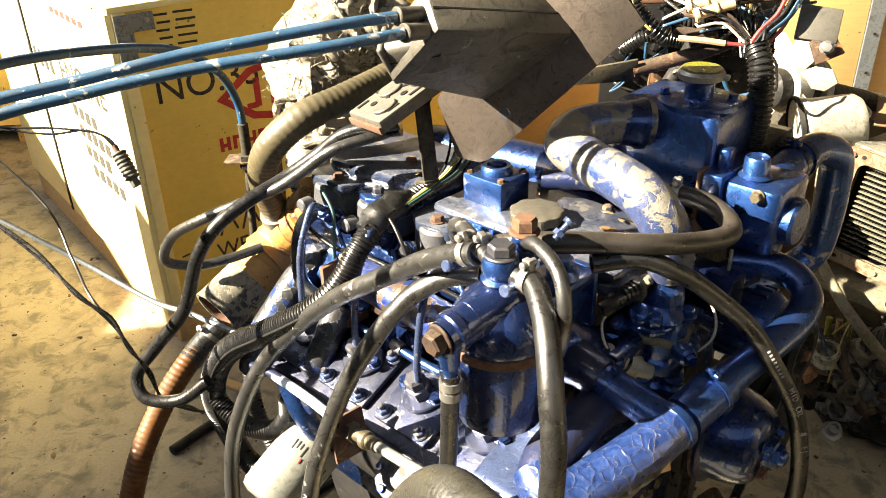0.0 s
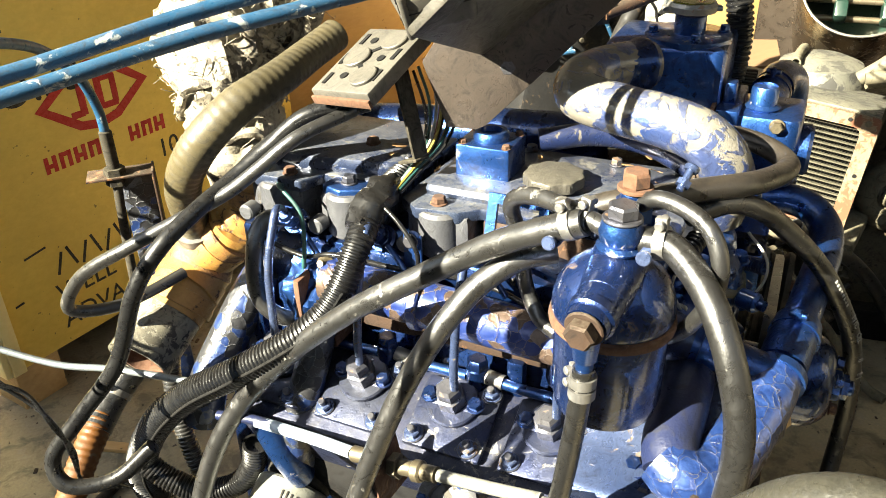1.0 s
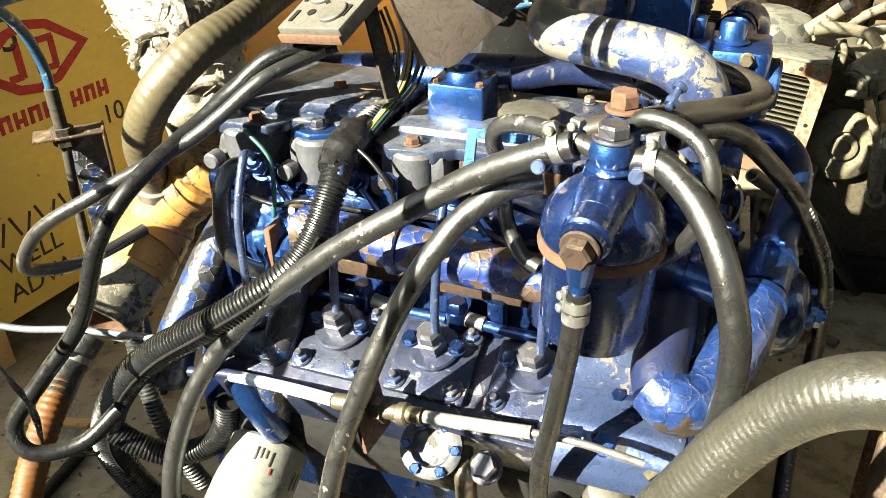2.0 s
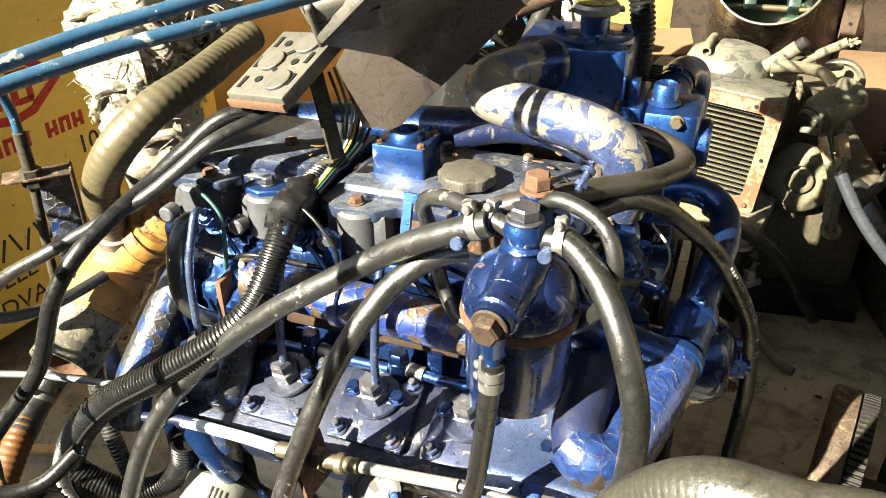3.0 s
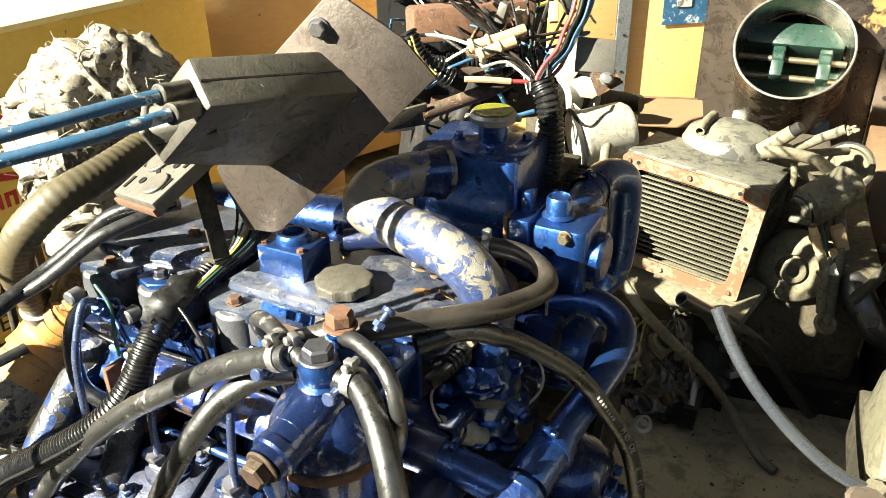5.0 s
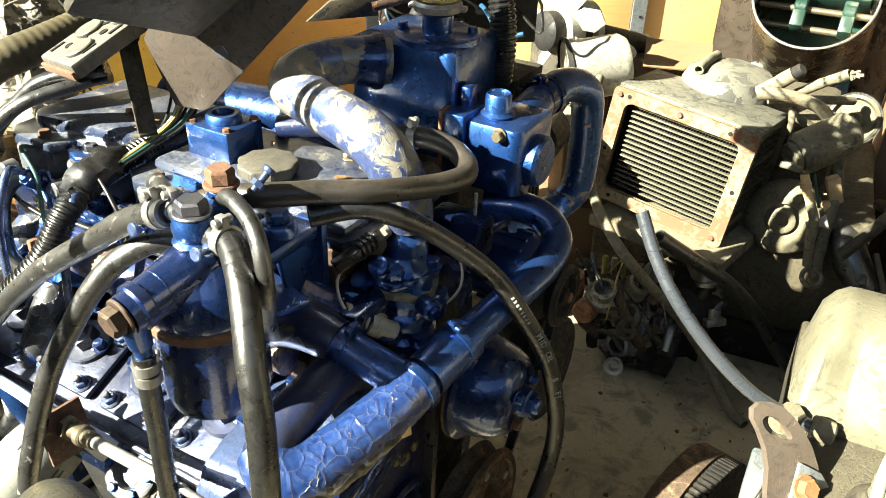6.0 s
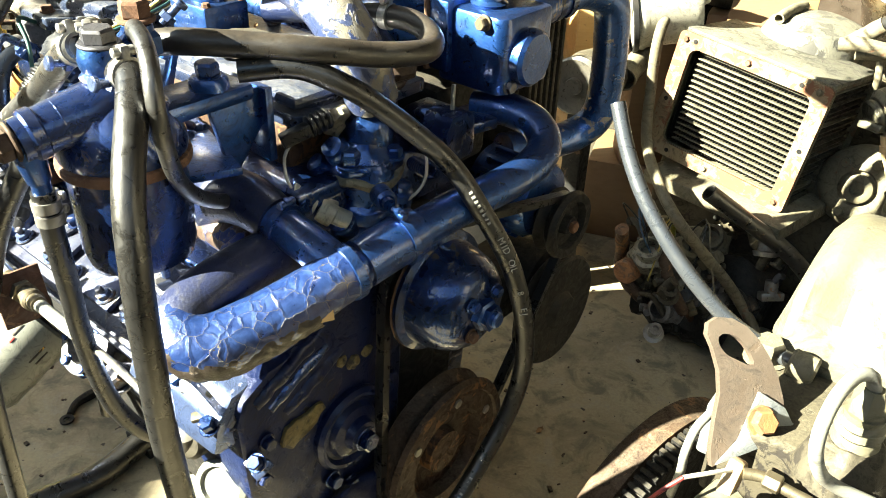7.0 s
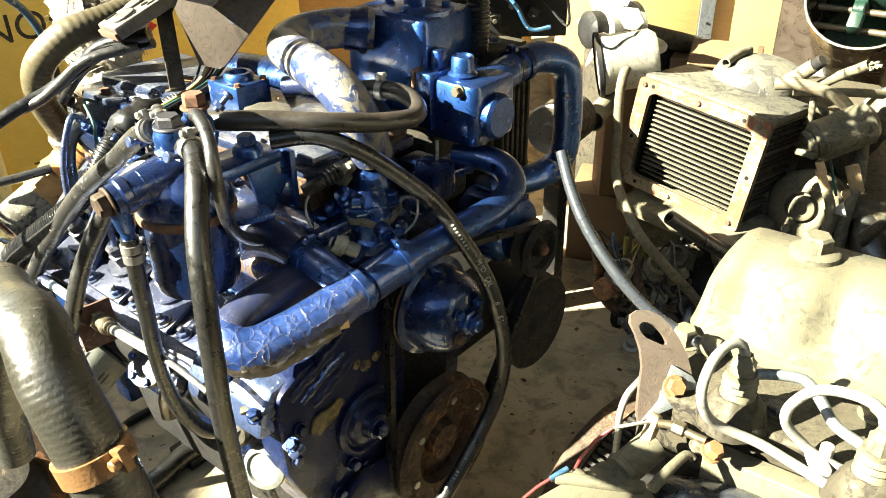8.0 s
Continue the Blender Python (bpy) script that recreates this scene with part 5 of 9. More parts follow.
part("rusty_bracket", merged(ebox(-0.252, -0.200, -0.135, -0.095, 0.560, 0.575, 0.002), ebox(-0.252, -0.244, -0.135, -0.10, 0.560, 0.64, 0.002)), RUST, engine, "rusty orange bracket")
part("crumpled_cover", lumpy(lathe([(0.055, 0), (0.054, 0.010), (0.048, 0.022), (0.036, 0.030), (0.018, 0.034), (0, 0.035)], eframe(-0.235, -0.085, 0.612, (0, -0.75, 0.66)), 40), 0.010, 55), BLUE_SCRATCHED, engine, "crumpled blue metal cover")
part("flywheel_housing", eprism_front([(-0.10, 0.12), (0.22, 0.12), (0.24, 0.34), (0.18, 0.52), (-0.02, 0.52), (-0.10, 0.36)], -0.42, -0.37, 0.01), BLUE_DARK, engine)

part("exhaust_elbow", merged(tube([(-0.265, 1.205, 0.585), (-0.290, 1.185, 0.551), (-0.325, 1.152, 0.520), (-0.378, 1.092, 0.485)], [0.036, 0.042, 0.043, 0.043], 28, 0.006, wall=0.004)), ELBOW_CAST, engine, "dirty cast exhaust elbow with open mouth")
part("mouth_lining", tube([(-0.300, 1.176, 0.542), (-0.335, 1.141, 0.512), (-0.3765, 1.0937, 0.4858)], [0.036, 0.0385, 0.0388], 26, 0.006, wall=0.003), RUST, engine, "orange rust inside the elbow mouth")
part("tape_wrap", tube([(-0.263, 1.205, 0.587), (-0.287, 1.187, 0.553), (-0.331, 1.146, 0.516)], [0.039, 0.045, 0.0455], 28, 0.005, lumps=0.003, lump_scale=40), TAPE_ORANGE, engine, "yellow-orange heat tape wrapped round the elbow")
part("wrapped_branch", tube([(-0.275, 1.19, 0.575), (-0.235, 1.165, 0.615), (-0.20, 1.15, 0.66), (-0.195, 1.16, 0.70)], [0.040, 0.036, 0.034, 0.034], 24, 0.005, lumps=0.005, lump_scale=45), TAPE_ORANGE, engine, "brown tape-wrapped exhaust branch")
part("lagged_pipe", tube([(-0.205, 1.175, 0.655), (-0.198, 1.20, 0.72), (-0.205, 1.235, 0.785), (-0.205, 1.275, 0.840), (-0.165, 1.30, 0.880), (-0.11, 1.30, 0.885), (-0.06, 1.29, 0.865)], [0.038, 0.046, 0.066, 0.080, 0.078, 0.064, 0.045], 56, 0.006, lumps=0.020, lump_scale=26), LAGGING, engine, "exhaust pipe wrapped in frayed white lagging")
def tape_bands(points, radii, count, name):
    """Overlapping turns of tape round a bent pipe, each a little askew."""
    line = smooth_path(points, 0.004)
    for k in range(count):
        f = (k + 0.5) / count
        i = min(len(line) - 2, max(1, int(f * (len(line) - 1))))
        d = (line[i + 1] - line[i - 1]).normalized() + Vector((0.18 * math.sin(k * 2.1), 0.15 * math.cos(k * 1.7), 0.2 * math.sin(k * 3.3)))
        r = float(np.interp(f, np.linspace(0, 1, len(radii)), radii)) + 0.001
        part(name, lumpy(lathe([(r - 0.004, -0.013), (r + 0.0012, -0.012), (r + 0.0022, 0.0), (r + 0.0030, 0.011), (r - 0.004, 0.013)], frame_at(line[i], d), 30, False), 0.0016, 55), TAPE_BROWN if k % 3 == 1 else TAPE_ORANGE, engine)


tape_bands([(-0.263, 1.205, 0.587), (-0.287, 1.187, 0.553), (-0.325, 1.152, 0.520)], [0.039, 0.045, 0.0455], 4, "tape_turn")
tape_bands([(-0.262, 1.182, 0.588), (-0.235, 1.165, 0.615), (-0.20, 1.15, 0.66), (-0.195, 1.16, 0.70)], [0.040, 0.037, 0.035, 0.035], 6, "tape_turn")
lag = [(-0.198, 1.20, 0.72), (-0.205, 1.235, 0.785), (-0.205, 1.275, 0.840), (-0.165, 1.30, 0.880), (-0.11, 1.30, 0.885)]
random.seed(71)
for k, (p, r) in enumerate(zip(lag, (0.048, 0.067, 0.080, 0.079, 0.066))):
    d = (Vector(lag[min(k + 1, 4)]) - Vector(lag[max(k - 1, 0)])).normalized()
    m = frame_at(p, d + Vector((0.25 * (-1) ** k, 0.2, 0.1)))
    part("lagging_band", tube([m @ Vector((r * 1.02 * math.cos(a * 0.42), r * 1.02 * math.sin(a * 0.42), 0.006 * math.sin(a * 1.7))) for a in range(16)], 0.0065, 8, 0.008, lumps=0.004, lump_scale=70), LAGGING, engine)
for k in range(14):
    p = Vector((random.uniform(-0.12, -0.05), random.uniform(1.22, 1.28), random.uniform(0.87, 0.92)))
    q = [p]
    for j in range(3):
        q.append(q[-1] + Vector((random.uniform(-0.004, 0.022), random.uniform(-0.02, 0.006), random.uniform(-0.014, 0.014))))
    part("loose_strand", tube(q, 0.0006, 5, 0.006), LAGGING, engine)
fibres = []
lag_line = smooth_path(lag, 0.004)
for k in range(260):
    i = random.randrange(1, len(lag_line) - 1)
    d = (lag_line[i + 1] - lag_line[i - 1]).normalized()
    r = float(np.interp(i / len(lag_line), [0, 0.33, 0.6, 0.85, 1], [0.050, 0.070, 0.083, 0.080, 0.066]))
    side_way = d.orthogonal().normalized()
    side_way.rotate(Matrix.Rotation(random.uniform(0, math.tau), 3, d))
    p = lag_line[i] + side_way * (r - 0.004)
    flow = d.cross(side_way) * random.uniform(-0.03, 0.03) + d * random.uniform(-0.02, 0.02)
    fibres.append(tube([p, p + flow * 0.5 + side_way * random.uniform(0.006, 0.014), p + flow + side_way * random.uniform(0.0, 0.016)], random.choice((0.0005, 0.0007, 0.0012)), 4, 0.006))
tagged(part("tape_fringe", merged(*fibres), LAGGING, engine, "frayed glass fibres on the lagging"), kind="stuff")
part("tan_air_hose", tube([(-0.060, 1.215, 0.850), (-0.101, 1.180, 0.838), (-0.150, 1.125, 0.828), (-0.205, 1.090, 0.812), (-0.255, 1.090, 0.768), (-0.281, 1.125, 0.708), (-0.280, 1.160, 0.645), (-0.272, 1.180, 0.600)], [0.0208, 0.0208, 0.0216, 0.0224, 0.0226, 0.0222, 0.0220, 0.0220], 24, ribs=0.0005, pitch=0.0100), RIBBED_BROWN, engine, "brown wire-ribbed air hose")
clamp(engine, (-0.278, 1.168, 0.622), (0.005, 0.02, -0.05), 0.0248, 0.014, STEEL)

# rough small fittings between the head and the water pipes
UNIT = Matrix.Translation((0.246, 0.787, 0.0))
core = part("fuel_lift_unit", lumpy(merged(
    lathe([(0.026, 0.56), (0.036, 0.585), (0.038, 0.60), (0.033, 0.606), (0.033, 0.612), (0.0375, 0.617), (0.0375, 0.630), (0.032, 0.636), (0.033, 0.655), (0.0375, 0.660), (0.036, 0.668), (0.033, 0.676), (0.026, 0.690), (0.020, 0.698)], UNIT, 30),
    prism([(0.036 * math.cos(a * math.tau / 24) * (1.0 + 0.10 * math.cos(3 * a * math.tau / 24)), 0.036 * math.sin(a * math.tau / 24) * (1.0 + 0.10 * math.cos(3 * a * math.tau / 24))) for a in range(24)], 0.013, UNIT @ Matrix.Translation((0, 0, 0.668)), 0.004),
    lathe([(0.024, 0.686), (0.025, 0.700), (0.023, 0.712), (0.016, 0.721), (0, 0.725)], UNIT @ Matrix.Translation((0.004, 0.006, 0)), 20)), 0.0022, 80), BLUE, engine, "blue fuel lift pump smeared with sealant")
for k, (x, y, z, s) in enumerate(((0.222, 0.768, 0.690, 0.013), (0.212, 0.770, 0.640, 0.016), (0.226, 0.752, 0.620, 0.014), (0.282, 0.776, 0.640, 0.013), (0.206, 0.782, 0.665, 0.012), (0.262, 0.756, 0.600, 0.015))):
    part("pump_boss", lumpy(lathe([(s, -0.014), (s, 0.004), (s * 0.8, 0.008), (s * 0.8, 0.014), (s * 0.45, 0.016), (0, 0.016)], frame_at((x, y, z), (x - 0.246, y - 0.787 - 0.02, 0.3 if k % 2 else 0.05)), 14), 0.0015, 100), BLUE_SCRATCHED if k % 2 else BLUE, core)
part("sealant_bead", tube([(0.246 + 0.036 * math.cos(a * 0.4), 0.787 + 0.036 * math.sin(a * 0.4), 0.662 + 0.003 * math.sin(a * 1.3)) for a in range(17)], 0.0048, 10, 0.004, lumps=0.003, lump_scale=90), SEALANT, core, "cream sealant squeezed from the joint")
part("sealant_smear", tube([(0.215, 0.776, 0.705), (0.221, 0.780, 0.720), (0.232, 0.786, 0.727)], [0.007, 0.010, 0.007], 14, 0.003, lumps=0.006, lump_scale=80), SEALANT, core)
for k, (x, y, z) in enumerate(((0.234, 0.760, 0.678), (0.276, 0.778, 0.680), (0.224, 0.800, 0.680), (0.262, 0.812, 0.680))):
    bolt(core, (x, y, z), UP, 0.015 if k else 0.018, 0.012 if k else 0.018, BLUE)
part("inlet_boss", merged(cyl(0.014, 0.030, frame_at((0.216, 0.764, 0.650), (-0.6, -0.75, 0.05)), 16, 0.003), lathe([(0.016, 0.0), (0.016, 0.010), (0.012, 0.013), (0, 0.013)], frame_at((0.203, 0.748, 0.651), (-0.6, -0.75, 0.05)), 6)), BLUE_DARK, core)
part("side_boss", merged(cyl(0.011, 0.024, frame_at((0.262, 0.752, 0.655), (0.35, -0.9, 0.05)), 16, 0.003), cyl(0.006, 0.03, frame_at((0.262, 0.752, 0.655), (0.35, -0.9, 0.05)), 10)), BLUE, core)
part("unit_plug", merged(box((0.013, 0.013, 0.036), frame_at((0.188, 0.752, 0.716), (-0.7, -0.3, -0.25)), 0.002), tube([(0.196, 0.757, 0.720), (0.216, 0.770, 0.726)], 0.009, 12, 0.003, ribs=0.002, pitch=0.006)), PLASTIC, core, "grey-blue plug with a ribbed boot")
part("switch_cylinder", merged(tube([(0.178, 0.737, 0.660), (0.200, 0.739, 0.647)], 0.0125, 18, 0.004), tube([(0.203, 0.7395, 0.645), (0.218, 0.741, 0.636)], 0.0135, 18, 0.004), tube([(0.218, 0.741, 0.636), (0.232, 0.743, 0.628)], 0.0095, 16, 0.004)), WHITE_PAINT, engine, "bright silver switch cylinder")
part("thin_wire_loop", tube([(0.182, 0.748, 0.710), (0.174, 0.745, 0.692), (0.180, 0.735, 0.668), (0.205, 0.738, 0.638), (0.241, 0.762, 0.622), (0.280, 0.768, 0.632), (0.304, 0.767, 0.655), (0.308, 0.775, 0.680), (0.30, 0.80, 0.70)], 0.0016, 8, 0.006), WIRE_WHITE, engine)
part("coil_spring", tube([(0.296 + 0.0025 * k * 0.12 + 0.008 * math.cos(k * 1.05), 0.790 - 0.0012 * k * 0.3, 0.668 + 0.008 * math.sin(k * 1.05)) for k in range(48)], 0.0012, 6, 0.003), BLUE_DARK, engine)
part("leak_off_pipe", tube([(0.335, 0.835, 0.735), (0.334, 0.832, 0.70), (0.330, 0.826, 0.665)], 0.0022, 8, 0.006), CABLE_WHITE, engine)
part("hex_union", merged(lathe([(0.020, 0), (0.020, 0.030), (0.016, 0.034), (0, 0.034)], frame_at((0.268, 0.85, 0.745), (0.35, -0.5, 0.35)), 6), cyl(0.024, 0.012, frame_at((0.264, 0.856, 0.740), (0.35, -0.5, 0.35)), 20, 0.003)), RUSTY_IRON, engine, "brown hexagon union")
part("head_outlet", merged(ebox(0.165, 0.235, 0.085, 0.13, 0.655, 0.705, 0.008), cyl(0.022, 0.035, eframe(0.20, 0.10, 0.69, (1, 0, 0)), 6)), BLUE_DARK, engine)
part("dusty_shelf", ebox(0.10, 0.160, -0.05, 0.03, 0.735, 0.748, 0.006), ROCKER, engine, "dust-covered ledge on the head")

fin_block = part("finned_casting", merged(ebox(0.09, 0.165, 0.300, 0.385, 0.58, 0.795, 0.004)), KHAKI_DARK, engine, "dirty finned grey casting behind the coolant loop")
for k in range(6):
    part("casting_fin", ebox(0.164, 0.180, 0.304 + 0.013 * k, 0.310 + 0.013 * k, 0.585, 0.785, 0.001), KHAKI_DARK, fin_block)
bolt(fin_block, E(0.14, 0.335, 0.797), UP, 0.013, 0.009)
part("casting_arm", tube([E(0.12, 0.36, 0.60), E(0.08, 0.34, 0.54), E(0.06, 0.30, 0.48), E(0.05, 0.16, 0.44)], 0.02, 14), BLACK_IRON, engine)


# ---- hoses and cables on the engine ----
def hose(points, r, material, label, name="rubber_hose", ribs=0.0, pitch=0.006, wall=0.003, group="engine hoses", category="hose", clamps=()):
    base = Vector(points[-1])
    ob = thing(name, base, label, category, group)
    part("tube", tube(points, r, 18, 0.007, ribs, pitch, wall), material, ob)
    for at, axis, rr in clamps:
        clamp(ob, at, axis, rr)
    return ob


HOSE_H1 = [(0.036, 0.676, 0.821), (0.010, 0.705, 0.803), (-0.016, 0.738, 0.779), (-0.047, 0.771, 0.748), (-0.100, 0.812, 0.702), (-0.138, 0.845, 0.664), (-0.198, 0.892, 0.595), (-0.255, 0.922, 0.520), (-0.297, 0.936, 0.445), (-0.330, 0.935, 0.355), (-0.345, 0.93, 0.25), (-0.35, 0.93, 0.10), (-0.36, 0.94, 0.012)]
HOSE_H2 = [(0.040, 0.735, 0.762), (0.007, 0.741, 0.757), (-0.028, 0.748, 0.734), (-0.057, 0.751, 0.702), (-0.083, 0.755, 0.662), (-0.107, 0.754, 0.622), (-0.129, 0.755, 0.574), (-0.150, 0.760, 0.517), (-0.170, 0.762, 0.455), (-0.185, 0.762, 0.37), (-0.195, 0.76, 0.2), (-0.2, 0.75, 0.012)]
HOSE_H3 = [(0.072, 0.648, 0.812), (0.086, 0.632, 0.814), (0.093, 0.605, 0.803), (0.096, 0.581, 0.787), (0.097, 0.562, 0.768), (0.098, 0.547, 0.745), (0.100, 0.535, 0.715), (0.100, 0.529, 0.680), (0.098, 0.530, 0.62), (0.094, 0.538, 0.54), (0.094, 0.550, 0.43), (0.10, 0.56, 0.28), (0.12, 0.56, 0.10), (0.14, 0.55, 0.012)]
HOSE_H4 = [(0.045, 0.735, 0.795), (0.080, 0.715, 0.812), (0.113, 0.702, 0.818), (0.160, 0.706, 0.815), (0.200, 0.708, 0.812), (0.230, 0.717, 0.807), (0.262, 0.735, 0.799), (0.288, 0.750, 0.795), (0.306, 0.768, 0.792), (0.312, 0.792, 0.793), (0.304, 0.818, 0.797), (0.286, 0.840, 0.799), (0.255, 0.86, 0.797), (0.22, 0.87, 0.79)]
HOSE_H5 = [(0.150, 0.700, 0.795), (0.195, 0.706, 0.797), (0.229, 0.709, 0.784), (0.266, 0.720, 0.757), (0.323, 0.728, 0.705), (0.356, 0.722, 0.660), (0.394, 0.718, 0.588), (0.414, 0.719, 0.500), (0.408, 0.713, 0.425), (0.372, 0.682, 0.355), (0.31, 0.62, 0.28), (0.24, 0.57, 0.15), (0.18, 0.53, 0.012)]
HOSE_H6 = [(0.010, 0.612, 0.728), (0.009, 0.614, 0.690), (0.007, 0.620, 0.637), (0.004, 0.626, 0.585), (0.002, 0.638, 0.525), (0.008, 0.650, 0.465), (0.026, 0.672, 0.410), (0.06, 0.70, 0.385)]
hose(HOSE_H1, 0.0118, RUBBER_GREY, "weathered black rubber fuel hose draped from filter to floor", clamps=[((0.028, 0.686, 0.816), (-0.026, 0.029, -0.018), 0.0122)])
second_oil = hose(HOSE_H2, 0.0112, RUBBER_GREY, "weathered black rubber fuel hose looping down beside the pump")
hose(HOSE_H3, 0.0118, RUBBER, "black rubber hose hanging from the filter clamp", clamps=[((0.083, 0.636, 0.814), (0.014, -0.016, 0.002), 0.0122)])
hose(HOSE_H4, 0.0112, RUBBER_BROWN, "stained black rubber hose lying across the engine top", clamps=[((0.268, 0.852, 0.798), (-0.031, 0.02, -0.002), 0.0117)])
mid_oil = hose(HOSE_H5, 0.0100, RUBBER, "black rubber oil hose with white printed lettering")
hose(HOSE_H6, 0.0092, RUBBER, "thin black rubber hose below the fuel filter", clamps=[((0.010, 0.6125, 0.716), (0, 0, 1), 0.0096), ((0.010, 0.613, 0.704), (0, 0, 1), 0.0096)])
hose([(0.081, 0.672, 0.830), (0.087, 0.655, 0.843), (0.099, 0.632, 0.842), (0.107, 0.614, 0.834), (0.1105, 0.603, 0.820), (0.112, 0.598, 0.800), (0.112, 0.603, 0.775), (0.110, 0.625, 0.735), (0.112, 0.660, 0.700), (0.122, 0.70, 0.672), (0.135, 0.72, 0.668)], 0.0070, RUBBER_GREY, "thin mottled return hose beside the filter")
hose([(0.050, 0.664, 0.818), (0.036, 0.695, 0.822), (0.024, 0.735, 0.818), (0.015, 0.764, 0.808), (0.014, 0.780, 0.790), (0.022, 0.786, 0.765), (0.030, 0.790, 0.730), (0.038, 0.795, 0.690), (0.045, 0.775, 0.662), (0.055, 0.755, 0.655)], 0.0080, RUBBER_GREY, "short bent rubber hose on the filter neck", clamps=[((0.041, 0.684, 0.821), (-0.014, 0.031, 0.002), 0.0084)])


def print_on_hose(ob, points, r, words, start, size, view):
    """Letters along a hose, turned to the side given by view."""
    line = smooth_path(points, 0.001)
    k = int(start * len(line))
    for ch in words:
        if ch != " ":
            p, d = line[k], (line[k + 3] - line[k - 3]).normalized()
            n = (Vector(view) - d * Vector(view).dot(d)).normalized()
            y = n.cross(d)
            m = Matrix((d, y, n)).transposed().to_4x4()
            m.translation = p + n * (r + 0.0002) - y * size * 0.35
            if ch == "|":
                part("print_bar", box((0.0024, 0.0036, 0.0005), m @ Matrix.Translation((0, 0.003, 0))), INK_WHITE, ob)
            else:
                lettering(ch, m, size, INK_WHITE, ob, "letter", 0.0003)
        k += int(size * 1000 * (0.95 if ch == "M" else 0.40 if ch == "I" else 0.55 if ch == "|" else 0.75))


print_on_hose(mid_oil, HOSE_H5, 0.0100, "||||||||  MID OIL   8  EJ", 0.241, 0.0095, (-0.15, -0.75, 0.62))
print_on_hose(mid_oil, HOSE_H5, 0.0100, "|||||||", 0.60, 0.0095, (-0.15, -0.75, 0.62))

print_on_hose(second_oil, HOSE_H2, 0.0112, "MID OIL   8  EJ", 0.50, 0.0095, (-0.5, -0.8, 0.3))

# split conduit loom
LOOM = [(-0.02, 1.02, 0.735), (-0.055, 0.985, 0.728), (-0.085, 0.945, 0.722), (-0.108, 0.910, 0.705), (-0.134, 0.893, 0.664), (-0.163, 0.885, 0.634), (-0.205, 0.898, 0.600), (-0.262, 0.932, 0.553), (-0.312, 0.972, 0.508), (-0.358, 1.018, 0.445), (-0.392, 1.060, 0.370), (-0.410, 1.100, 0.292), (-0.402, 1.112, 0.226), (-0.372, 1.10, 0.165), (-0.32, 1.06, 0.15)]
LOOM_R = [0.0142, 0.0142, 0.0142, 0.0142, 0.0142, 0.0145, 0.0150, 0.0165, 0.0180, 0.0190, 0.0190, 0.0190, 0.0190, 0.0185, 0.018]
loom = hose(LOOM, LOOM_R, PLASTIC, "black corrugated conduit draped along the engine", "corrugated_conduit", ribs=0.0018, pitch=0.0055, category="conduit")


def seam_line(points, radii, toward):
    """A line on a hose's skin, on the side given by toward."""
    out = []
    for k, q in enumerate(points):
        d = (Vector(points[min(k + 1, len(points) - 1)]) - Vector(points[max(k - 1, 0)])).normalized()
        n = Vector(toward) - d * Vector(toward).dot(d)
        out.append(Vector(q) + n.normalized() * (radii[k] + 0.0006))
    return out


part("split_seam", tube(seam_line(LOOM[4:13], LOOM_R[4:13], (0.1, -0.75, 0.30)), 0.0021, 8, 0.006), DEEP_BLACK, loom, "dark slit along the conduit")
hose([(-0.405, 1.075, 0.345), (-0.372, 1.052, 0.315), (-0.33, 1.03, 0.300), (-0.285, 1.01, 0.315), (-0.258, 0.995, 0.355), (-0.250, 0.985, 0.40)], 0.0145, PLASTIC, "short black corrugated conduit near the oil filter", "corrugated_conduit", ribs=0.0018, pitch=0.0055, category="conduit")
hose([(-0.335, 1.14, 0.48), (-0.345, 1.13, 0.43), (-0.345, 1.11, 0.36), (-0.33, 1.08, 0.28), (-0.30, 1.06, 0.2)], 0.0115, RUBBER_GREY, "grey ribbed drain hose under the exhaust elbow", "ribbed_hose", ribs=0.0018, pitch=0.006)
suction = hose([(-0.404, 1.20, 0.400), (-0.437, 1.178, 0.372), (-0.475, 1.125, 0.335), (-0.508, 1.078, 0.285), (-0.535, 1.035, 0.225), (-0.555, 1.0, 0.15), (-0.575, 0.96, 0.06), (-0.58, 0.90, 0.026)], 0.0195, RIBBED_ORANGE, "orange-brown suction hose running to the floor", "suction_hose", ribs=0.0010, pitch=0.009, clamps=[((-0.43, 1.184, 0.378), (-0.03, -0.03, -0.03), 0.0215)])
part("rubber_sleeve", tube([(-0.404, 1.20, 0.400), (-0.437, 1.178, 0.372), (-0.462, 1.145, 0.348)], 0.0212, 18, 0.006), RUBBER, suction, "black rubber sleeve")

# battery cables
hose([(-0.06, 1.02, 0.83), (-0.132, 1.030, 0.812), (-0.176, 1.040, 0.778), (-0.224, 1.032, 0.747), (-0.271, 1.005, 0.726), (-0.314, 0.985, 0.698), (-0.349, 0.982, 0.650), (-0.386, 0.990, 0.559), (-0.442, 1.000, 0.488), (-0.487, 1.006, 0.430), (-0.476, 0.990, 0.395), (-0.42, 0.985, 0.395), (-0.37, 0.985, 0.432)], 0.0098, PLASTIC, "black battery cable looped beside the exhaust elbow", "battery_cable", wall=0.0, category="cable", group="cables")
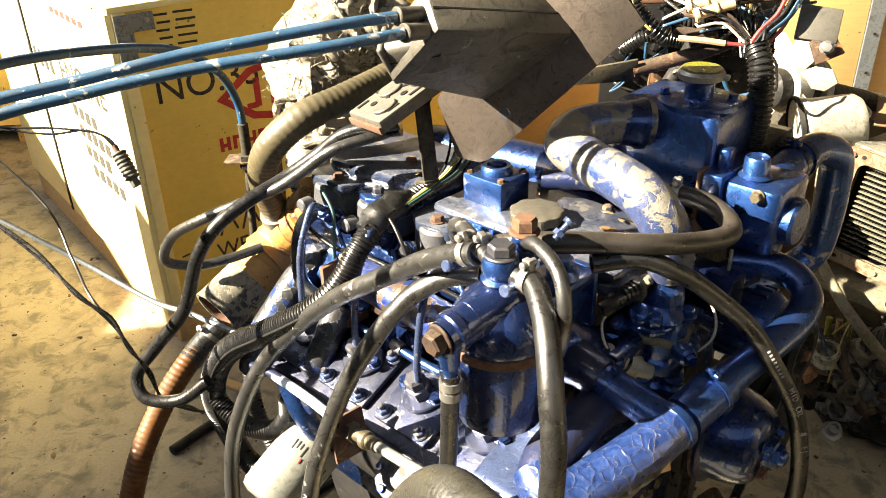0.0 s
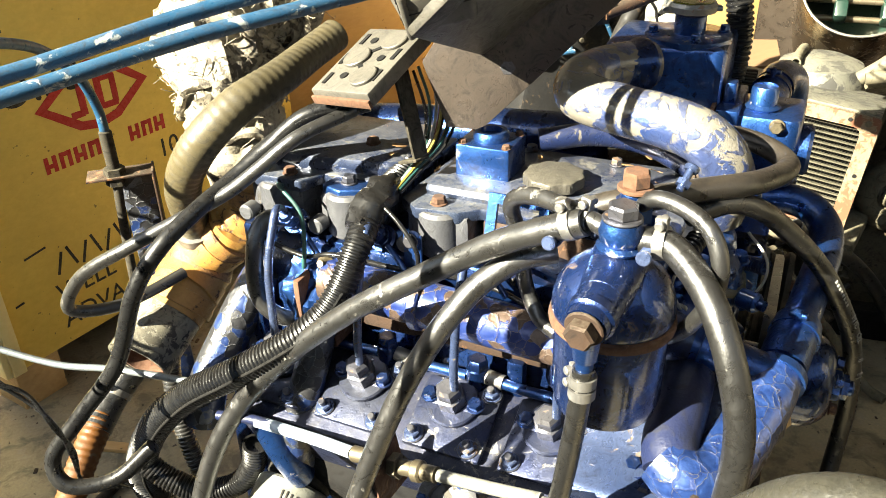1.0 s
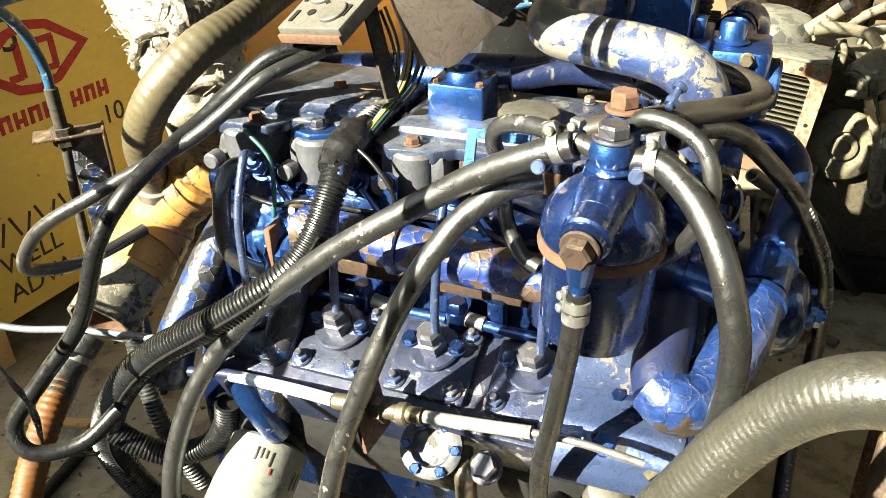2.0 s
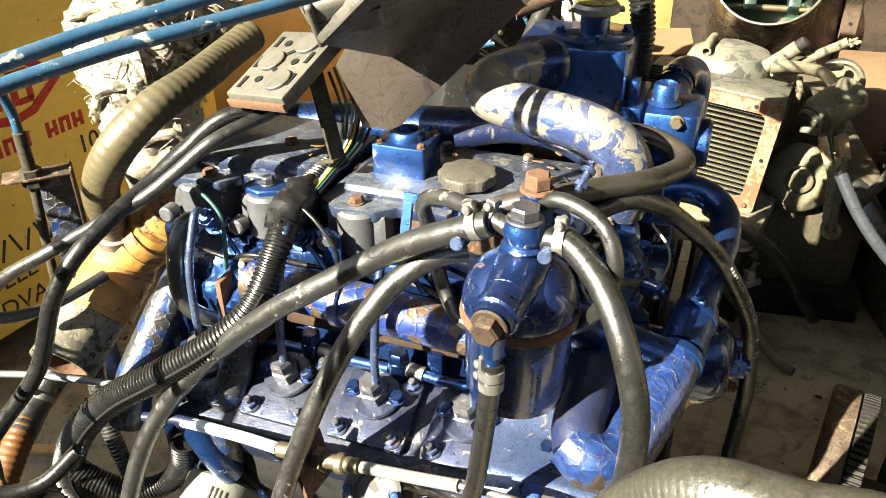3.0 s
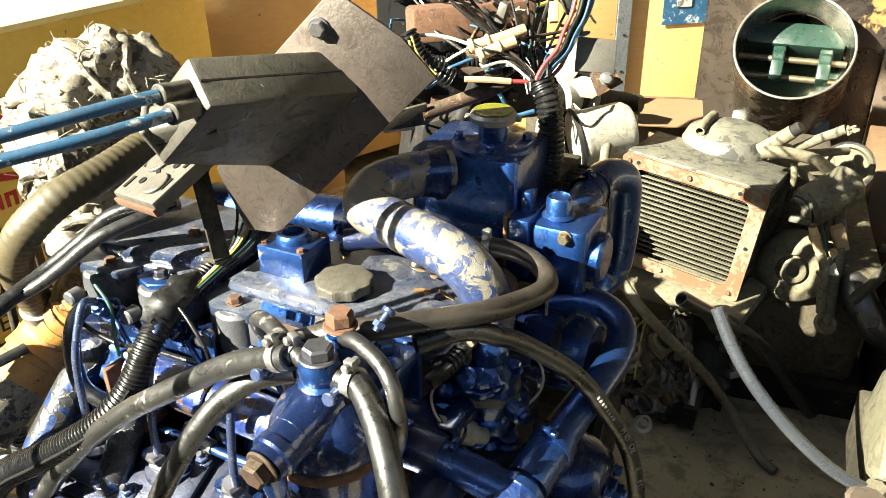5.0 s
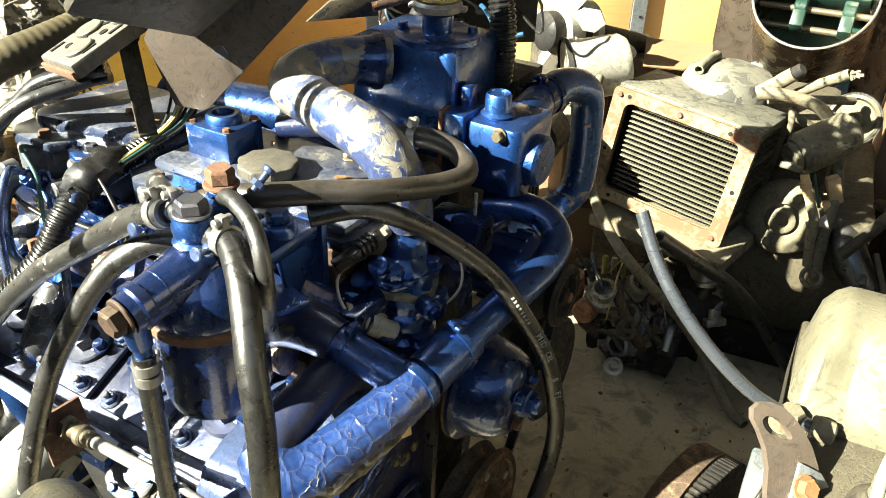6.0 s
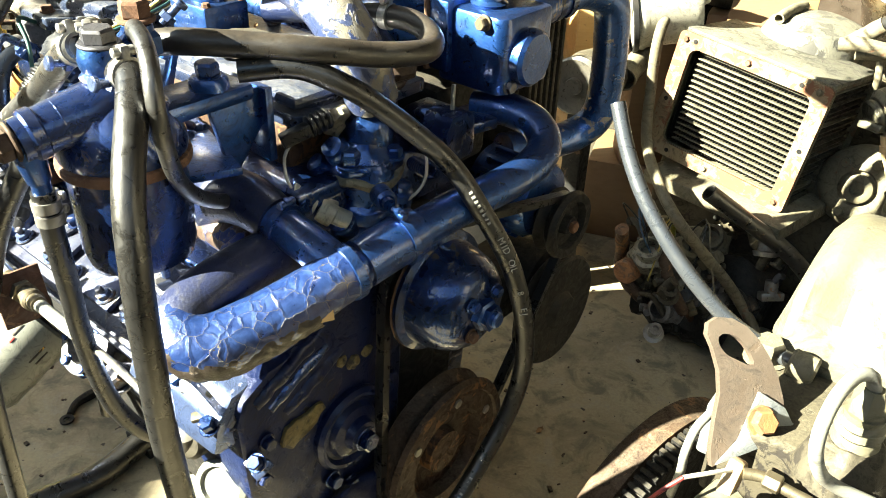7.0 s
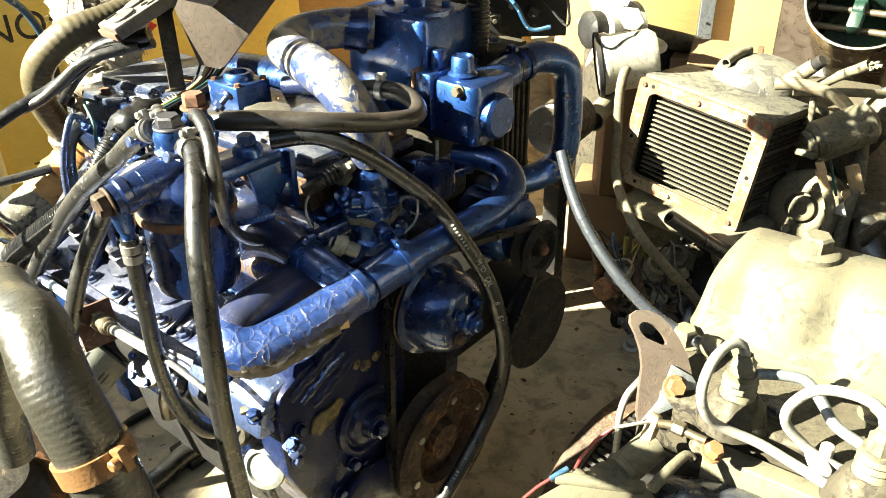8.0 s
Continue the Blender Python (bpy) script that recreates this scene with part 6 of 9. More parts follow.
hose([(-0.08, 1.02, 0.815), (-0.148, 1.000, 0.800), (-0.196, 1.008, 0.765), (-0.233, 1.015, 0.739), (-0.292, 1.015, 0.714), (-0.345, 1.02, 0.690), (-0.408, 1.055, 0.645), (-0.437, 1.080, 0.590), (-0.395, 1.09, 0.575), (-0.35, 1.11, 0.575), (-0.30, 1.14, 0.58)], 0.0078, RUBBER_GREY, "dusty black cable bent into a loop", "battery_cable", wall=0.0, category="cable", group="cables")
hose([(-0.06, 1.03, 0.815), (-0.14, 1.05, 0.795), (-0.19, 1.07, 0.76), (-0.235, 1.09, 0.71)], 0.0075, PLASTIC, "black cable running beside the brown hose", "battery_cable", wall=0.0, category="cable", group="cables")

# push-pull cable with brass fittings below the pump
cable = thing("throttle_cable", (-0.112, 0.767, 0.515), "pale sheathed throttle cable with brass fittings", "cable", "cables")
part("sheath", tube([(-0.243, 0.908, 0.499), (-0.220, 0.885, 0.502), (-0.182, 0.845, 0.507), (-0.150, 0.806, 0.513)], 0.0068, 14), SHEATH, cable)
part("sheath_cover", tube([(-0.285, 0.945, 0.490), (-0.25, 0.915, 0.499), (-0.225, 0.89, 0.502)], 0.0060, 14), RUBBER_BLUE, cable)
part("ferrule", merged(tube([(-0.150, 0.806, 0.513), (-0.128, 0.783, 0.518)], 0.0090, 14), tube([(-0.118, 0.768, 0.522), (-0.080, 0.726, 0.534)], 0.0085, 14), cyl(0.0135, 0.010, frame_at((-0.117, 0.767, 0.522), (0.04, -0.043, 0.013)), 6), cyl(0.0115, 0.012, frame_at((-0.10, 0.748, 0.527), (0.04, -0.043, 0.013)), 18, 0.002)), BRASS, cable)
part("rod_tube", tube([(-0.080, 0.726, 0.534), (-0.040, 0.683, 0.545), (-0.005, 0.645, 0.556)], 0.0065, 14), CABLE_WHITE, cable)
part("rod", tube([(-0.005, 0.645, 0.556), (0.03, 0.612, 0.558), (0.07, 0.578, 0.55)], 0.0038, 10), STEEL, cable)
part("cable_bracket", merged(box((0.05, 0.060, 0.005), frame_at((-0.122, 0.772, 0.512), (0.67, -0.72, 0.2)), 0.001)), RUST, cable, "rusty cable bracket plate")
hose([(-0.30, 0.985, 0.512), (-0.40, 1.045, 0.514), (-0.478, 1.095, 0.507), (-0.59, 1.135, 0.552), (-0.71, 1.145, 0.625), (-0.95, 1.17, 0.76), (-1.3, 1.25, 0.92)], 0.0043, GALVANISED, "pale blue-grey push cable running past the crate", "push_cable", wall=0.0, category="cable", group="cables")


# ---- control head on its plate above the engine ----
def plane_frame(origin, along_x, in_plane):
    """x along along_x, y in the plane towards in_plane, z off the plane."""
    x = Vector(along_x).normalized()
    y = Vector(in_plane) - x * Vector(in_plane).dot(x)
    y.normalize()
    m = Matrix((x, y, x.cross(y))).transposed().to_4x4()
    m.translation = Vector(origin)
    return m


def flat(m, p):
    q = m.inverted() @ Vector(p)
    return (q.x, q.y)


control = thing("engine_control", (0.05, 0.96, 0.80), "grey-brown metal engine control box bolted to a steel plate", "control box")
C_LL, C_END, C_BOT, C_BOTL = (0.000, 0.810, 1.001), (0.146, 0.898, 0.973), (0.084, 1.000, 0.866), (-0.054, 0.858, 0.933)
cm = plane_frame(C_LL, Vector(C_END) - Vector(C_LL), Vector(C_BOTL) - Vector(C_LL))
side = 1.0 if (cm.inverted() @ Vector((-0.008, 0.837, 1.016))).z > 0 else -1.0
outline = [flat(cm, p) for p in (C_LL, C_END, C_BOT, C_BOTL)]
BOX_DEEP = 0.053
if side < 0:
    housing_m = cm @ Matrix.Translation((0, 0, -BOX_DEEP))
else:
    housing_m = cm
housing = part("housing", prism(outline, BOX_DEEP, housing_m, 0.005), GREY_PAINT, control, "grey-brown painted metal housing, scuffed")
seam = cm @ Matrix.Translation((0, 0, side * BOX_DEEP * 0.5))
x0, x1 = outline[0], outline[1]
part("seam", box((abs(x1[0] - x0[0]) * 0.98, 0.0016, 0.002), seam @ Matrix.Translation(((x0[0] + x1[0]) / 2, -0.0003, 0))), BLACK_IRON, housing)

P_TIP, P_BOT, P_LEFT, P_BOLT = (0.218, 0.869, 0.990), (0.045, 0.962, 0.796), (-0.008, 0.985, 0.872), (0.080, 0.955, 0.868)
pm = plane_frame(P_BOT, Vector(P_TIP) - Vector(P_BOT), Vector(P_LEFT) - Vector(P_BOT))
tip, left = flat(pm, P_TIP), flat(pm, P_LEFT)
long = tip[0]
board = part("mounting_plate", prism([(0.0, 0.0), (0.012, -0.004), (long, 0.0), (long + 0.004, 0.05), (long - 0.012, 0.130), (0.165, 0.130), (left[0], left[1]), flat(pm, (0.014, 0.973, 0.798))], 0.005, pm @ Matrix.Translation((0, 0, -0.0025)), 0.001), PLATE, control, "weathered bare steel mounting plate")
pn = pm.to_3x3() @ Vector((0, 0, 1))
if pn.y > 0:
    pn = -pn
bolt(board, Vector(P_BOLT) + pn * 0.003, pn, 0.016, 0.012, BOLT_STEEL)
bolt(board, pm @ Vector((long - 0.05, 0.115, 0)) + pn * 0.003, pn, 0.015, 0.010, BOLT_STEEL)

# slotted lug at the low corner of the box
lug_m = plane_frame((-0.057, 0.867, 0.953), (0.057, -0.016, 0.013), Vector(C_BOTL) - Vector(C_LL))
lug = part("cable_lug", merged(box((0.066, 0.050, 0.034), lug_m @ Matrix.Translation((0.033, 0.0, side * 0.010)), 0.008, 3), box((0.008, 0.054, 0.038), lug_m @ Matrix.Translation((0.002, 0.0, side * 0.010)), 0.0035, 3)), GREY_PLASTIC, control, "pale slotted cable lug")
# Black inlays stand for the shade inside the lug's slot and holes.
part("lug_slot", box((0.002, 0.036, 0.012), lug_m @ Matrix.Translation((-0.0028, 0.0, side * 0.010)), 0.0008), DEEP_BLACK, lug)
for y in (-0.010, 0.010):
    part("lug_hole", cyl(0.0052, 0.0015, lug_m @ Matrix.Translation((-0.0030, y, side * 0.010)) @ Matrix.Rotation(radians(-90), 4, "Y"), 16), BLACK_IRON, lug)
part("lug_seam", box((0.060, 0.0012, 0.0352), lug_m @ Matrix.Translation((0.034, -0.004, side * 0.010))), BLACK_IRON, lug)
weld = [Vector(C_END) + (Vector(C_BOT) - Vector(C_END)) * q for q in (0.05, 0.35, 0.65, 0.95)]
part("weld_bead", tube([q + pn * 0.001 for q in weld], 0.0024, 8, 0.004, lumps=0.0016, lump_scale=200), BOLT_STEEL, housing)


def control_cable(points, label):
    ob = thing("control_cable", points[-1], label, "cable", "control cables")
    p = [Vector(q) for q in points]
    part("sheath", tube(points[1:], 0.0058, 16, 0.008), CABLE_BLUE, ob)
    part("ferrule", merged(tube([p[0], p[1] + (p[1] - p[2]) * 0.03], 0.0088, 16, 0.004), cyl(0.0098, 0.006, frame_at(p[1], p[0] - p[1]), 16, 0.001)), GREY_PAINT, ob, "dirty metal crimp ferrule")
    return ob


control_cable([(0.000, 0.840, 0.995), (-0.034, 0.803, 1.000), (-0.085, 0.775, 0.998), (-0.160, 0.755, 0.992), (-0.235, 0.740, 0.984), (-0.320, 0.715, 0.972), (-0.42, 0.68, 0.955), (-0.60, 0.60, 0.91), (-0.9, 0.45, 0.75), (-1.3, 0.3, 0.4), (-1.6, 0.2, 0.012)], "blue sheathed control cable, dusty, entering the metal box")
control_cable([(-0.004, 0.852, 1.008), (-0.042, 0.818, 1.013), (-0.095, 0.792, 1.012), (-0.170, 0.772, 1.004), (-0.245, 0.755, 0.994), (-0.330, 0.728, 0.980), (-0.43, 0.69, 0.965), (-0.62, 0.61, 0.92), (-0.93, 0.47, 0.75), (-1.33, 0.33, 0.4), (-1.65, 0.23, 0.012)], "upper blue sheathed control cable with a grey ferrule")

# relay block on a strap
relay = thing("connector_block", (-0.05, 1.0, 0.77), "grey plastic connector block on a steel strap", "connector")
rm = plane_frame((-0.080, 0.942, 0.858), Vector((-0.126, 1.013, 0.847)) - Vector((-0.080, 0.942, 0.858)), Vector((-0.024, 0.981, 0.887)) - Vector((-0.080, 0.942, 0.858)))
rz = 1.0 if (rm.to_3x3() @ Vector((0, 0, 1))).z > 0 else -1.0
body = part("block", merged(box((0.088, 0.112, 0.018), rm @ Matrix.Translation((0.044, 0.056, -rz * 0.009)), 0.003)), GREY_PLASTIC, relay)
for x, y, r in ((0.026, 0.026, 0.0165), (0.060, 0.056, 0.0165), (0.028, 0.088, 0.0165)):
    part("boss", cyl(r, 0.004, rm @ Matrix.Translation((x, y, 0 if rz > 0 else -0.004)), 22, 0.001), GREY_PLASTIC, relay)
# Sockets and slots are flat black inlays, their inner shade put in as colour.
for x, y in ((0.056, 0.026), (0.026, 0.058), (0.060, 0.088)):
    part("socket_hole", cyl(0.005, 0.0012, rm @ Matrix.Translation((x, y, 0 if rz > 0 else -0.0012)), 16), DEEP_BLACK, relay)
for x, y, a in ((0.043, 0.041, 40), (0.076, 0.020, 90), (0.010, 0.030, 90), (0.079, 0.054, 90), (0.043, 0.073, 140), (0.010, 0.066, 90), (0.076, 0.090, 90)):
    part("slot", box((0.018, 0.005, 0.0012), rm @ Matrix.Translation((x, y, rz * 0.0006)) @ Matrix.Rotation(radians(a), 4, "Z")), DEEP_BLACK, relay)
part("edge_strip", box((0.088, 0.004, 0.010), rm @ Matrix.Translation((0.044, -0.002, -rz * 0.012)), 0.001), RUST, relay)
strap_m = plane_frame((-0.030, 1.005, 0.870), (0.012, -0.04, -0.11), (0.8, 0.5, 0))
part("strap", merged(box((0.115, 0.022, 0.004), strap_m @ Matrix.Translation((0.052, 0, 0)), 0.001), box((0.004, 0.022, 0.03), strap_m @ Matrix.Translation((0.110, 0, -0.012)), 0.001), cyl(0.013, 0.008, strap_m @ Matrix.Translation((0.0, 0, -0.002)), 18)), KHAKI_DARK, relay, "dark steel strap")

# bundle of thin coloured wires behind the strap
random.seed(5)
wires = thing("wire_bundle", (-0.02, 1.0, 0.735), "bundle of thin coloured wires under the relay block", "wires", "cables")
for k, mat in enumerate((WIRE_GREEN, WIRE_RED, WIRE_YELLOW, WIRE_WHITE, PLASTIC, WIRE_GREEN, PLASTIC, WIRE_YELLOW, PLASTIC)):
    o = Vector((0.004 * (k % 3) + random.uniform(-0.003, 0.003), -0.003 * (k // 3), 0.003 * (k % 2)))
    part("wire", tube([Vector((-0.06, 0.955, 0.738)) + o, Vector((-0.03, 0.985, 0.748)) + o * 1.2, Vector((0.0, 1.015, 0.765)) + o * 2, Vector((0.015, 1.05, 0.80)) + o * 3, Vector((0.01, 1.08, 0.84)) + o * 3], 0.0019, 7, 0.01), mat, wires)
part("sheath_boot", tube([(-0.105, 0.925, 0.715), (-0.085, 0.945, 0.728), (-0.06, 0.965, 0.738), (-0.045, 0.975, 0.742)], [0.016, 0.022, 0.018, 0.010], 12, 0.005, lumps=0.006, lump_scale=60), PLASTIC, wires, "torn black tape sleeve")

# heap of wires above the tank
loom = thing("wiring_loom", (0.34, 1.02, 0.88), "tangled wiring loom with connectors behind the header tank", "wires", "cables")
part("loom_conduit", tube([(0.398, 1.000, 0.80), (0.400, 0.998, 0.85), (0.396, 1.005, 0.90), (0.390, 1.02, 0.925)], 0.0145, 16, ribs=0.002, pitch=0.0065), PLASTIC, loom)
random.seed(11)
for k in range(26):
    mat = (PLASTIC, WIRE_GREEN, PLASTIC, RUBBER, CABLE_BLUE, PLASTIC, RUBBER, RUBBER, RUSTY_IRON, PLASTIC, RUBBER_GREY, PLASTIC, WIRE_WHITE)[k % 13]
    a = Vector((0.385, 1.02, 0.92)) + Vector([random.uniform(-0.012, 0.012) for _ in range(3)])
    b = Vector((random.uniform(0.30, 0.45), random.uniform(1.04, 1.10), random.uniform(0.925, 0.97)))
    c = Vector((random.uniform(0.26, 0.50), random.uniform(1.06, 1.18), random.uniform(0.95, 1.04)))
    d = c + Vector((random.uniform(-0.10, 0.08), random.uniform(0.0, 0.12), random.uniform(-0.04, 0.05)))
    part("wire", tube([a, (a + b) / 2 + Vector((0, 0, 0.012)), b, c, d], random.choice((0.0018, 0.0022, 0.0028)), 7, 0.010), mat, loom)
BUNDLE = [(0.390, 1.010, 0.895), (0.382, 1.013, 0.911), (0.382, 1.020, 0.922), (0.395, 1.027, 0.940), (0.413, 1.032, 0.956), (0.425, 1.041, 0.976), (0.437, 1.048, 0.994), (0.45, 1.06, 1.03)]
for k, mat in enumerate((CABLE_BLUE, WIRE_WHITE, CABLE_BLUE, WIRE_GREEN, WIRE_RED, PLASTIC, WIRE_GREEN, CABLE_BLUE)):
    o = Vector((0.0045 * (k % 4), -0.002 * (k % 3), 0.003 * (k // 4)))
    part("wire", tube([Vector(p) + o * (0.5 + 0.2 * i) for i, p in enumerate(BUNDLE)], 0.0026, 8, 0.006), mat, loom)
for pts, r, mat in (([(0.262, 1.055, 0.939), (0.284, 1.058, 0.952), (0.308, 1.058, 0.963)], 0.0022, WIRE_WHITE), ([(0.258, 1.050, 0.936), (0.285, 1.046, 0.946), (0.315, 1.042, 0.957)], 0.0022, CABLE_BLUE),
                    ([(0.316, 1.047, 0.925), (0.357, 1.037, 0.923), (0.397, 1.028, 0.923), (0.418, 1.031, 0.935), (0.430, 1.037, 0.950)], 0.0026, WIRE_RED),
                    ([(0.300, 1.048, 0.928), (0.330, 1.042, 0.926), (0.357, 1.037, 0.923)], 0.0040, TAN_PLASTIC),
                    ([(0.232, 1.050, 0.981), (0.234, 1.041, 0.966), (0.246, 1.032, 0.955), (0.258, 1.024, 0.945)], 0.0016, WIRE_YELLOW), ([(0.236, 1.054, 0.985), (0.240, 1.043, 0.966), (0.250, 1.034, 0.952), (0.262, 1.030, 0.943)], 0.0016, WIRE_YELLOW)):
    part("wire", tube(pts, r, 8, 0.005), mat, loom)
for pts in ([(0.308, 1.059, 0.964), (0.330, 1.057, 0.969), (0.352, 1.055, 0.974), (0.380, 1.054, 0.982)], [(0.315, 1.042, 0.957), (0.339, 1.041, 0.965), (0.363, 1.040, 0.972)]):
    part("crimp_sleeve", merged(tube(pts, 0.0070, 12, 0.005), cyl(0.0098, 0.008, frame_at(pts[0], Vector(pts[1]) - Vector(pts[0])), 14, 0.002), cyl(0.0098, 0.006, frame_at(pts[1], Vector(pts[1]) - Vector(pts[0])), 14, 0.002)), TAN_PLASTIC, loom, "tan plastic wire sleeve")
part("loom_conduit", tube([(0.290, 1.095, 0.936), (0.302, 1.091, 0.936), (0.338, 1.084, 0.936), (0.372, 1.074, 0.933), (0.403, 1.063, 0.925), (0.42, 1.06, 0.90)], 0.0115, 14, ribs=0.0022, pitch=0.006), PLASTIC, loom)
part("loom_conduit", tube([(0.235, 1.075, 0.985), (0.245, 1.065, 0.962), (0.262, 1.055, 0.945), (0.285, 1.055, 0.930)], 0.0105, 14, ribs=0.0020, pitch=0.006), PLASTIC, loom)
part("brown_sleeve", tube([(0.299, 1.067, 0.933), (0.326, 1.059, 0.929), (0.353, 1.054, 0.932)], 0.0085, 12, 0.006), RUSTY_IRON, loom)
part("rusty_block", merged(box((0.17, 0.05, 0.045), frame_at((0.340, 1.150, 0.975), (0, 0.1, 1)), 0.006), cyl(0.014, 0.02, frame_at((0.40, 1.128, 0.975), (0.2, -1, 0.2)), 16, 0.002)), RUST, loom, "rust-brown fuse block")
part("terminal_block", merged(box((0.050, 0.044, 0.010), plane_frame((0.470, 1.037, 0.945), (0.047, -0.014, -0.005), (0.004, -0.017, -0.028)), 0.002), *[box((0.010, 0.010, 0.006), plane_frame((0.470, 1.037, 0.945), (0.047, -0.014, -0.005), (0.004, -0.017, -0.028)) @ Matrix.Translation((x, y, 0.006)), 0.001) for x in (-0.016, 0.0, 0.016) for y in (-0.012, 0.012)]), GREY_PLASTIC, loom, "dirty white terminal block")
bracket_plate = part("terminal_bracket", prism([(-0.012, -0.016), (0.020, -0.020), (0.014, 0.020), (-0.022, 0.012)], 0.004, plane_frame((0.476, 1.018, 0.922), (0.033, 0.006, 0.022), (0.019, -0.010, -0.010)), 0.001), RUSTY_IRON, loom)
bolt(bracket_plate, (0.474, 1.010, 0.923), (-0.3, -0.9, 0.3), 0.012, 0.008, STEEL)
for k in range(10):
    p = Vector((random.uniform(0.36, 0.48), random.uniform(1.05, 1.14), random.uniform(0.96, 1.03)))
    part("connector", box((0.012, 0.026, 0.012), frame_at(p, (random.uniform(-1, 1), random.uniform(-1, 1), 0.4)), 0.002), (GREY_PLASTIC, RUST, PLASTIC, TAN_PLASTIC)[k % 4], loom)
part("loom_support", tube([(0.36, 1.10, 0.99), (0.34, 1.12, 0.9), (0.30, 1.13, 0.8), (0.28, 1.12, 0.66)], 0.012, 12), BLACK_IRON, loom)
part("cross_tube", tube([(0.250, 1.070, 0.880), (0.257, 1.070, 0.882), (0.335, 1.066, 0.904), (0.378, 1.066, 0.920)], 0.0095, 14), RUSTY_IRON, loom, "brown iron tube")
part("tube_end", prism([(-0.055, -0.006), (0.034, -0.017), (0.036, 0.016), (-0.02, 0.016)], 0.004, plane_frame((0.222, 1.070, 0.877), (0.06, -0.006, 0.012), (0, -0.3, 0.95)), 0.001), KHAKI_DARK, loom)
part("engine_side", ebox(-0.12, 0.02, 0.13, 0.26, 0.60, 0.715, 0.008), BLUE_DARK, engine)
part("heat_exchanger", tube([E(-0.34, 0.19, 0.700), E(-0.2, 0.195, 0.712), E(0.03, 0.20, 0.725)], 0.034, 26, 0.02), BLUE_DARK, engine, "long blue heat exchanger cylinder")


# ---- crates ----
def crate(name, corner, yaw, width, depth, height, foot, front_mat, side_mat, label, parts=True):
    """A plywood case: corner is its near bottom corner, width runs along yaw, depth to the left of that."""
    m = Matrix.Translation((corner[0], corner[1], 0)) @ Matrix.Rotation(radians(yaw), 4, "Z")
    ob = thing(name, (corner[0], corner[1], 0), label, "crate", "crates")
    t = 0.012

    def b(x0, x1, y0, y1, z0, z1, bevel=0.0015):
        return box((x1 - x0, y1 - y0, z1 - z0), m @ Matrix.Translation(((x0 + x1) / 2, (y0 + y1) / 2, (z0 + z1) / 2)), bevel)
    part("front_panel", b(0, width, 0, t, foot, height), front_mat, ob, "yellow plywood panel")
    part("side_panel", b(0, t, t, depth, foot, height), side_mat, ob, "plywood side panel")
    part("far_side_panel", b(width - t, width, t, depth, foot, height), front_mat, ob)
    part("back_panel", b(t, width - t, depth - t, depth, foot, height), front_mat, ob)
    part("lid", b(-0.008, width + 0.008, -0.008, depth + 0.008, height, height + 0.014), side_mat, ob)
    for x in (0.06, width / 2, width - 0.06):
        part("skid", b(x - 0.05, x + 0.05, 0.01, depth - 0.01, 0.0, foot), PINE, ob)
    return ob, m, b


CRATE_CORNER, CRATE_YAW = (-0.706, 1.69), 40
# Side, lid and battens are paler: sunlight on them put into the colour.
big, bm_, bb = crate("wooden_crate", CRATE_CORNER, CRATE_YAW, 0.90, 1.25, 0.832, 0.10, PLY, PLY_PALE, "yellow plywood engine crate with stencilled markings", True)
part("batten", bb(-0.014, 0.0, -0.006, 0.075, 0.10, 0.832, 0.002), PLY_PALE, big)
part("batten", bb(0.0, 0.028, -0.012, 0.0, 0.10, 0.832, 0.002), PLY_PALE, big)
part("strap_band", bb(-0.004, 0.0, 0.098, 0.112, 0.10, 0.832, 0.0005), BLACK_IRON, big, "dark steel packing strap")
part("strap_band", bb(-0.004, 0.0, 0.78, 0.795, 0.10, 0.832, 0.0005), BLACK_IRON, big)
for (x0, x1, z0, z1) in ((0.0, 0.085, 0.79, 0.828), (0.0, 0.038, 0.715, 0.79)):
    part("corner_plate", bb(x0, x1, -0.0145, -0.0125, z0, z1, 0.0005), GALVANISED, big, "galvanised corner plate")
for x, z in ((0.015, 0.805), (0.07, 0.812), (0.02, 0.735)):
    bolt(big, bm_ @ Vector((x, -0.0145, z)), bm_.to_3x3() @ Vector((0, -1, 0)), 0.008, 0.003, STEEL, name="screw")
FACE = bm_ @ Matrix(((1, 0, 0, 0), (0, 0, -1, -0.0005), (0, 1, 0, 0), (0, 0, 0, 1)))
SIDE = bm_ @ Matrix(((0, 0, -1, -0.0005), (-1, 0, 0, 0), (0, 1, 0, 0), (0, 0, 0, 1)))
lettering("NO:33", FACE @ Matrix.Translation((0.060, 0.605, 0)), 0.092, INK_BLACK, big, "stencil_text")
lettering("WELL", FACE @ Matrix.Translation((0.14, 0.190, 0)), 0.058, INK_BLACK, big, "stencil_text")
lettering("ADVA", FACE @ Matrix.Translation((0.14, 0.125, 0)), 0.058, INK_BLACK, big, "stencil_text")
lettering("10", FACE @ Matrix.Translation((0.46, 0.40, 0)), 0.06, INK_BLACK, big, "stencil_text")


def bar(frame_m, x, y, w, h, mat, a=0.0, z=0.0):
    return part("print_bar", box((w, h, 0.0012), frame_m @ Matrix.Translation((x, y, z)) @ Matrix.Rotation(radians(a), 4, "Z")), mat, big)


# red lozenge mark and a line of block shapes under it
lo = [(-0.135, 0.0), (-0.05, 0.062), (0.0, 0.072), (0.05, 0.062), (0.135, 0.0), (0.05, -0.062), (0.0, -0.072), (-0.05, -0.062)]
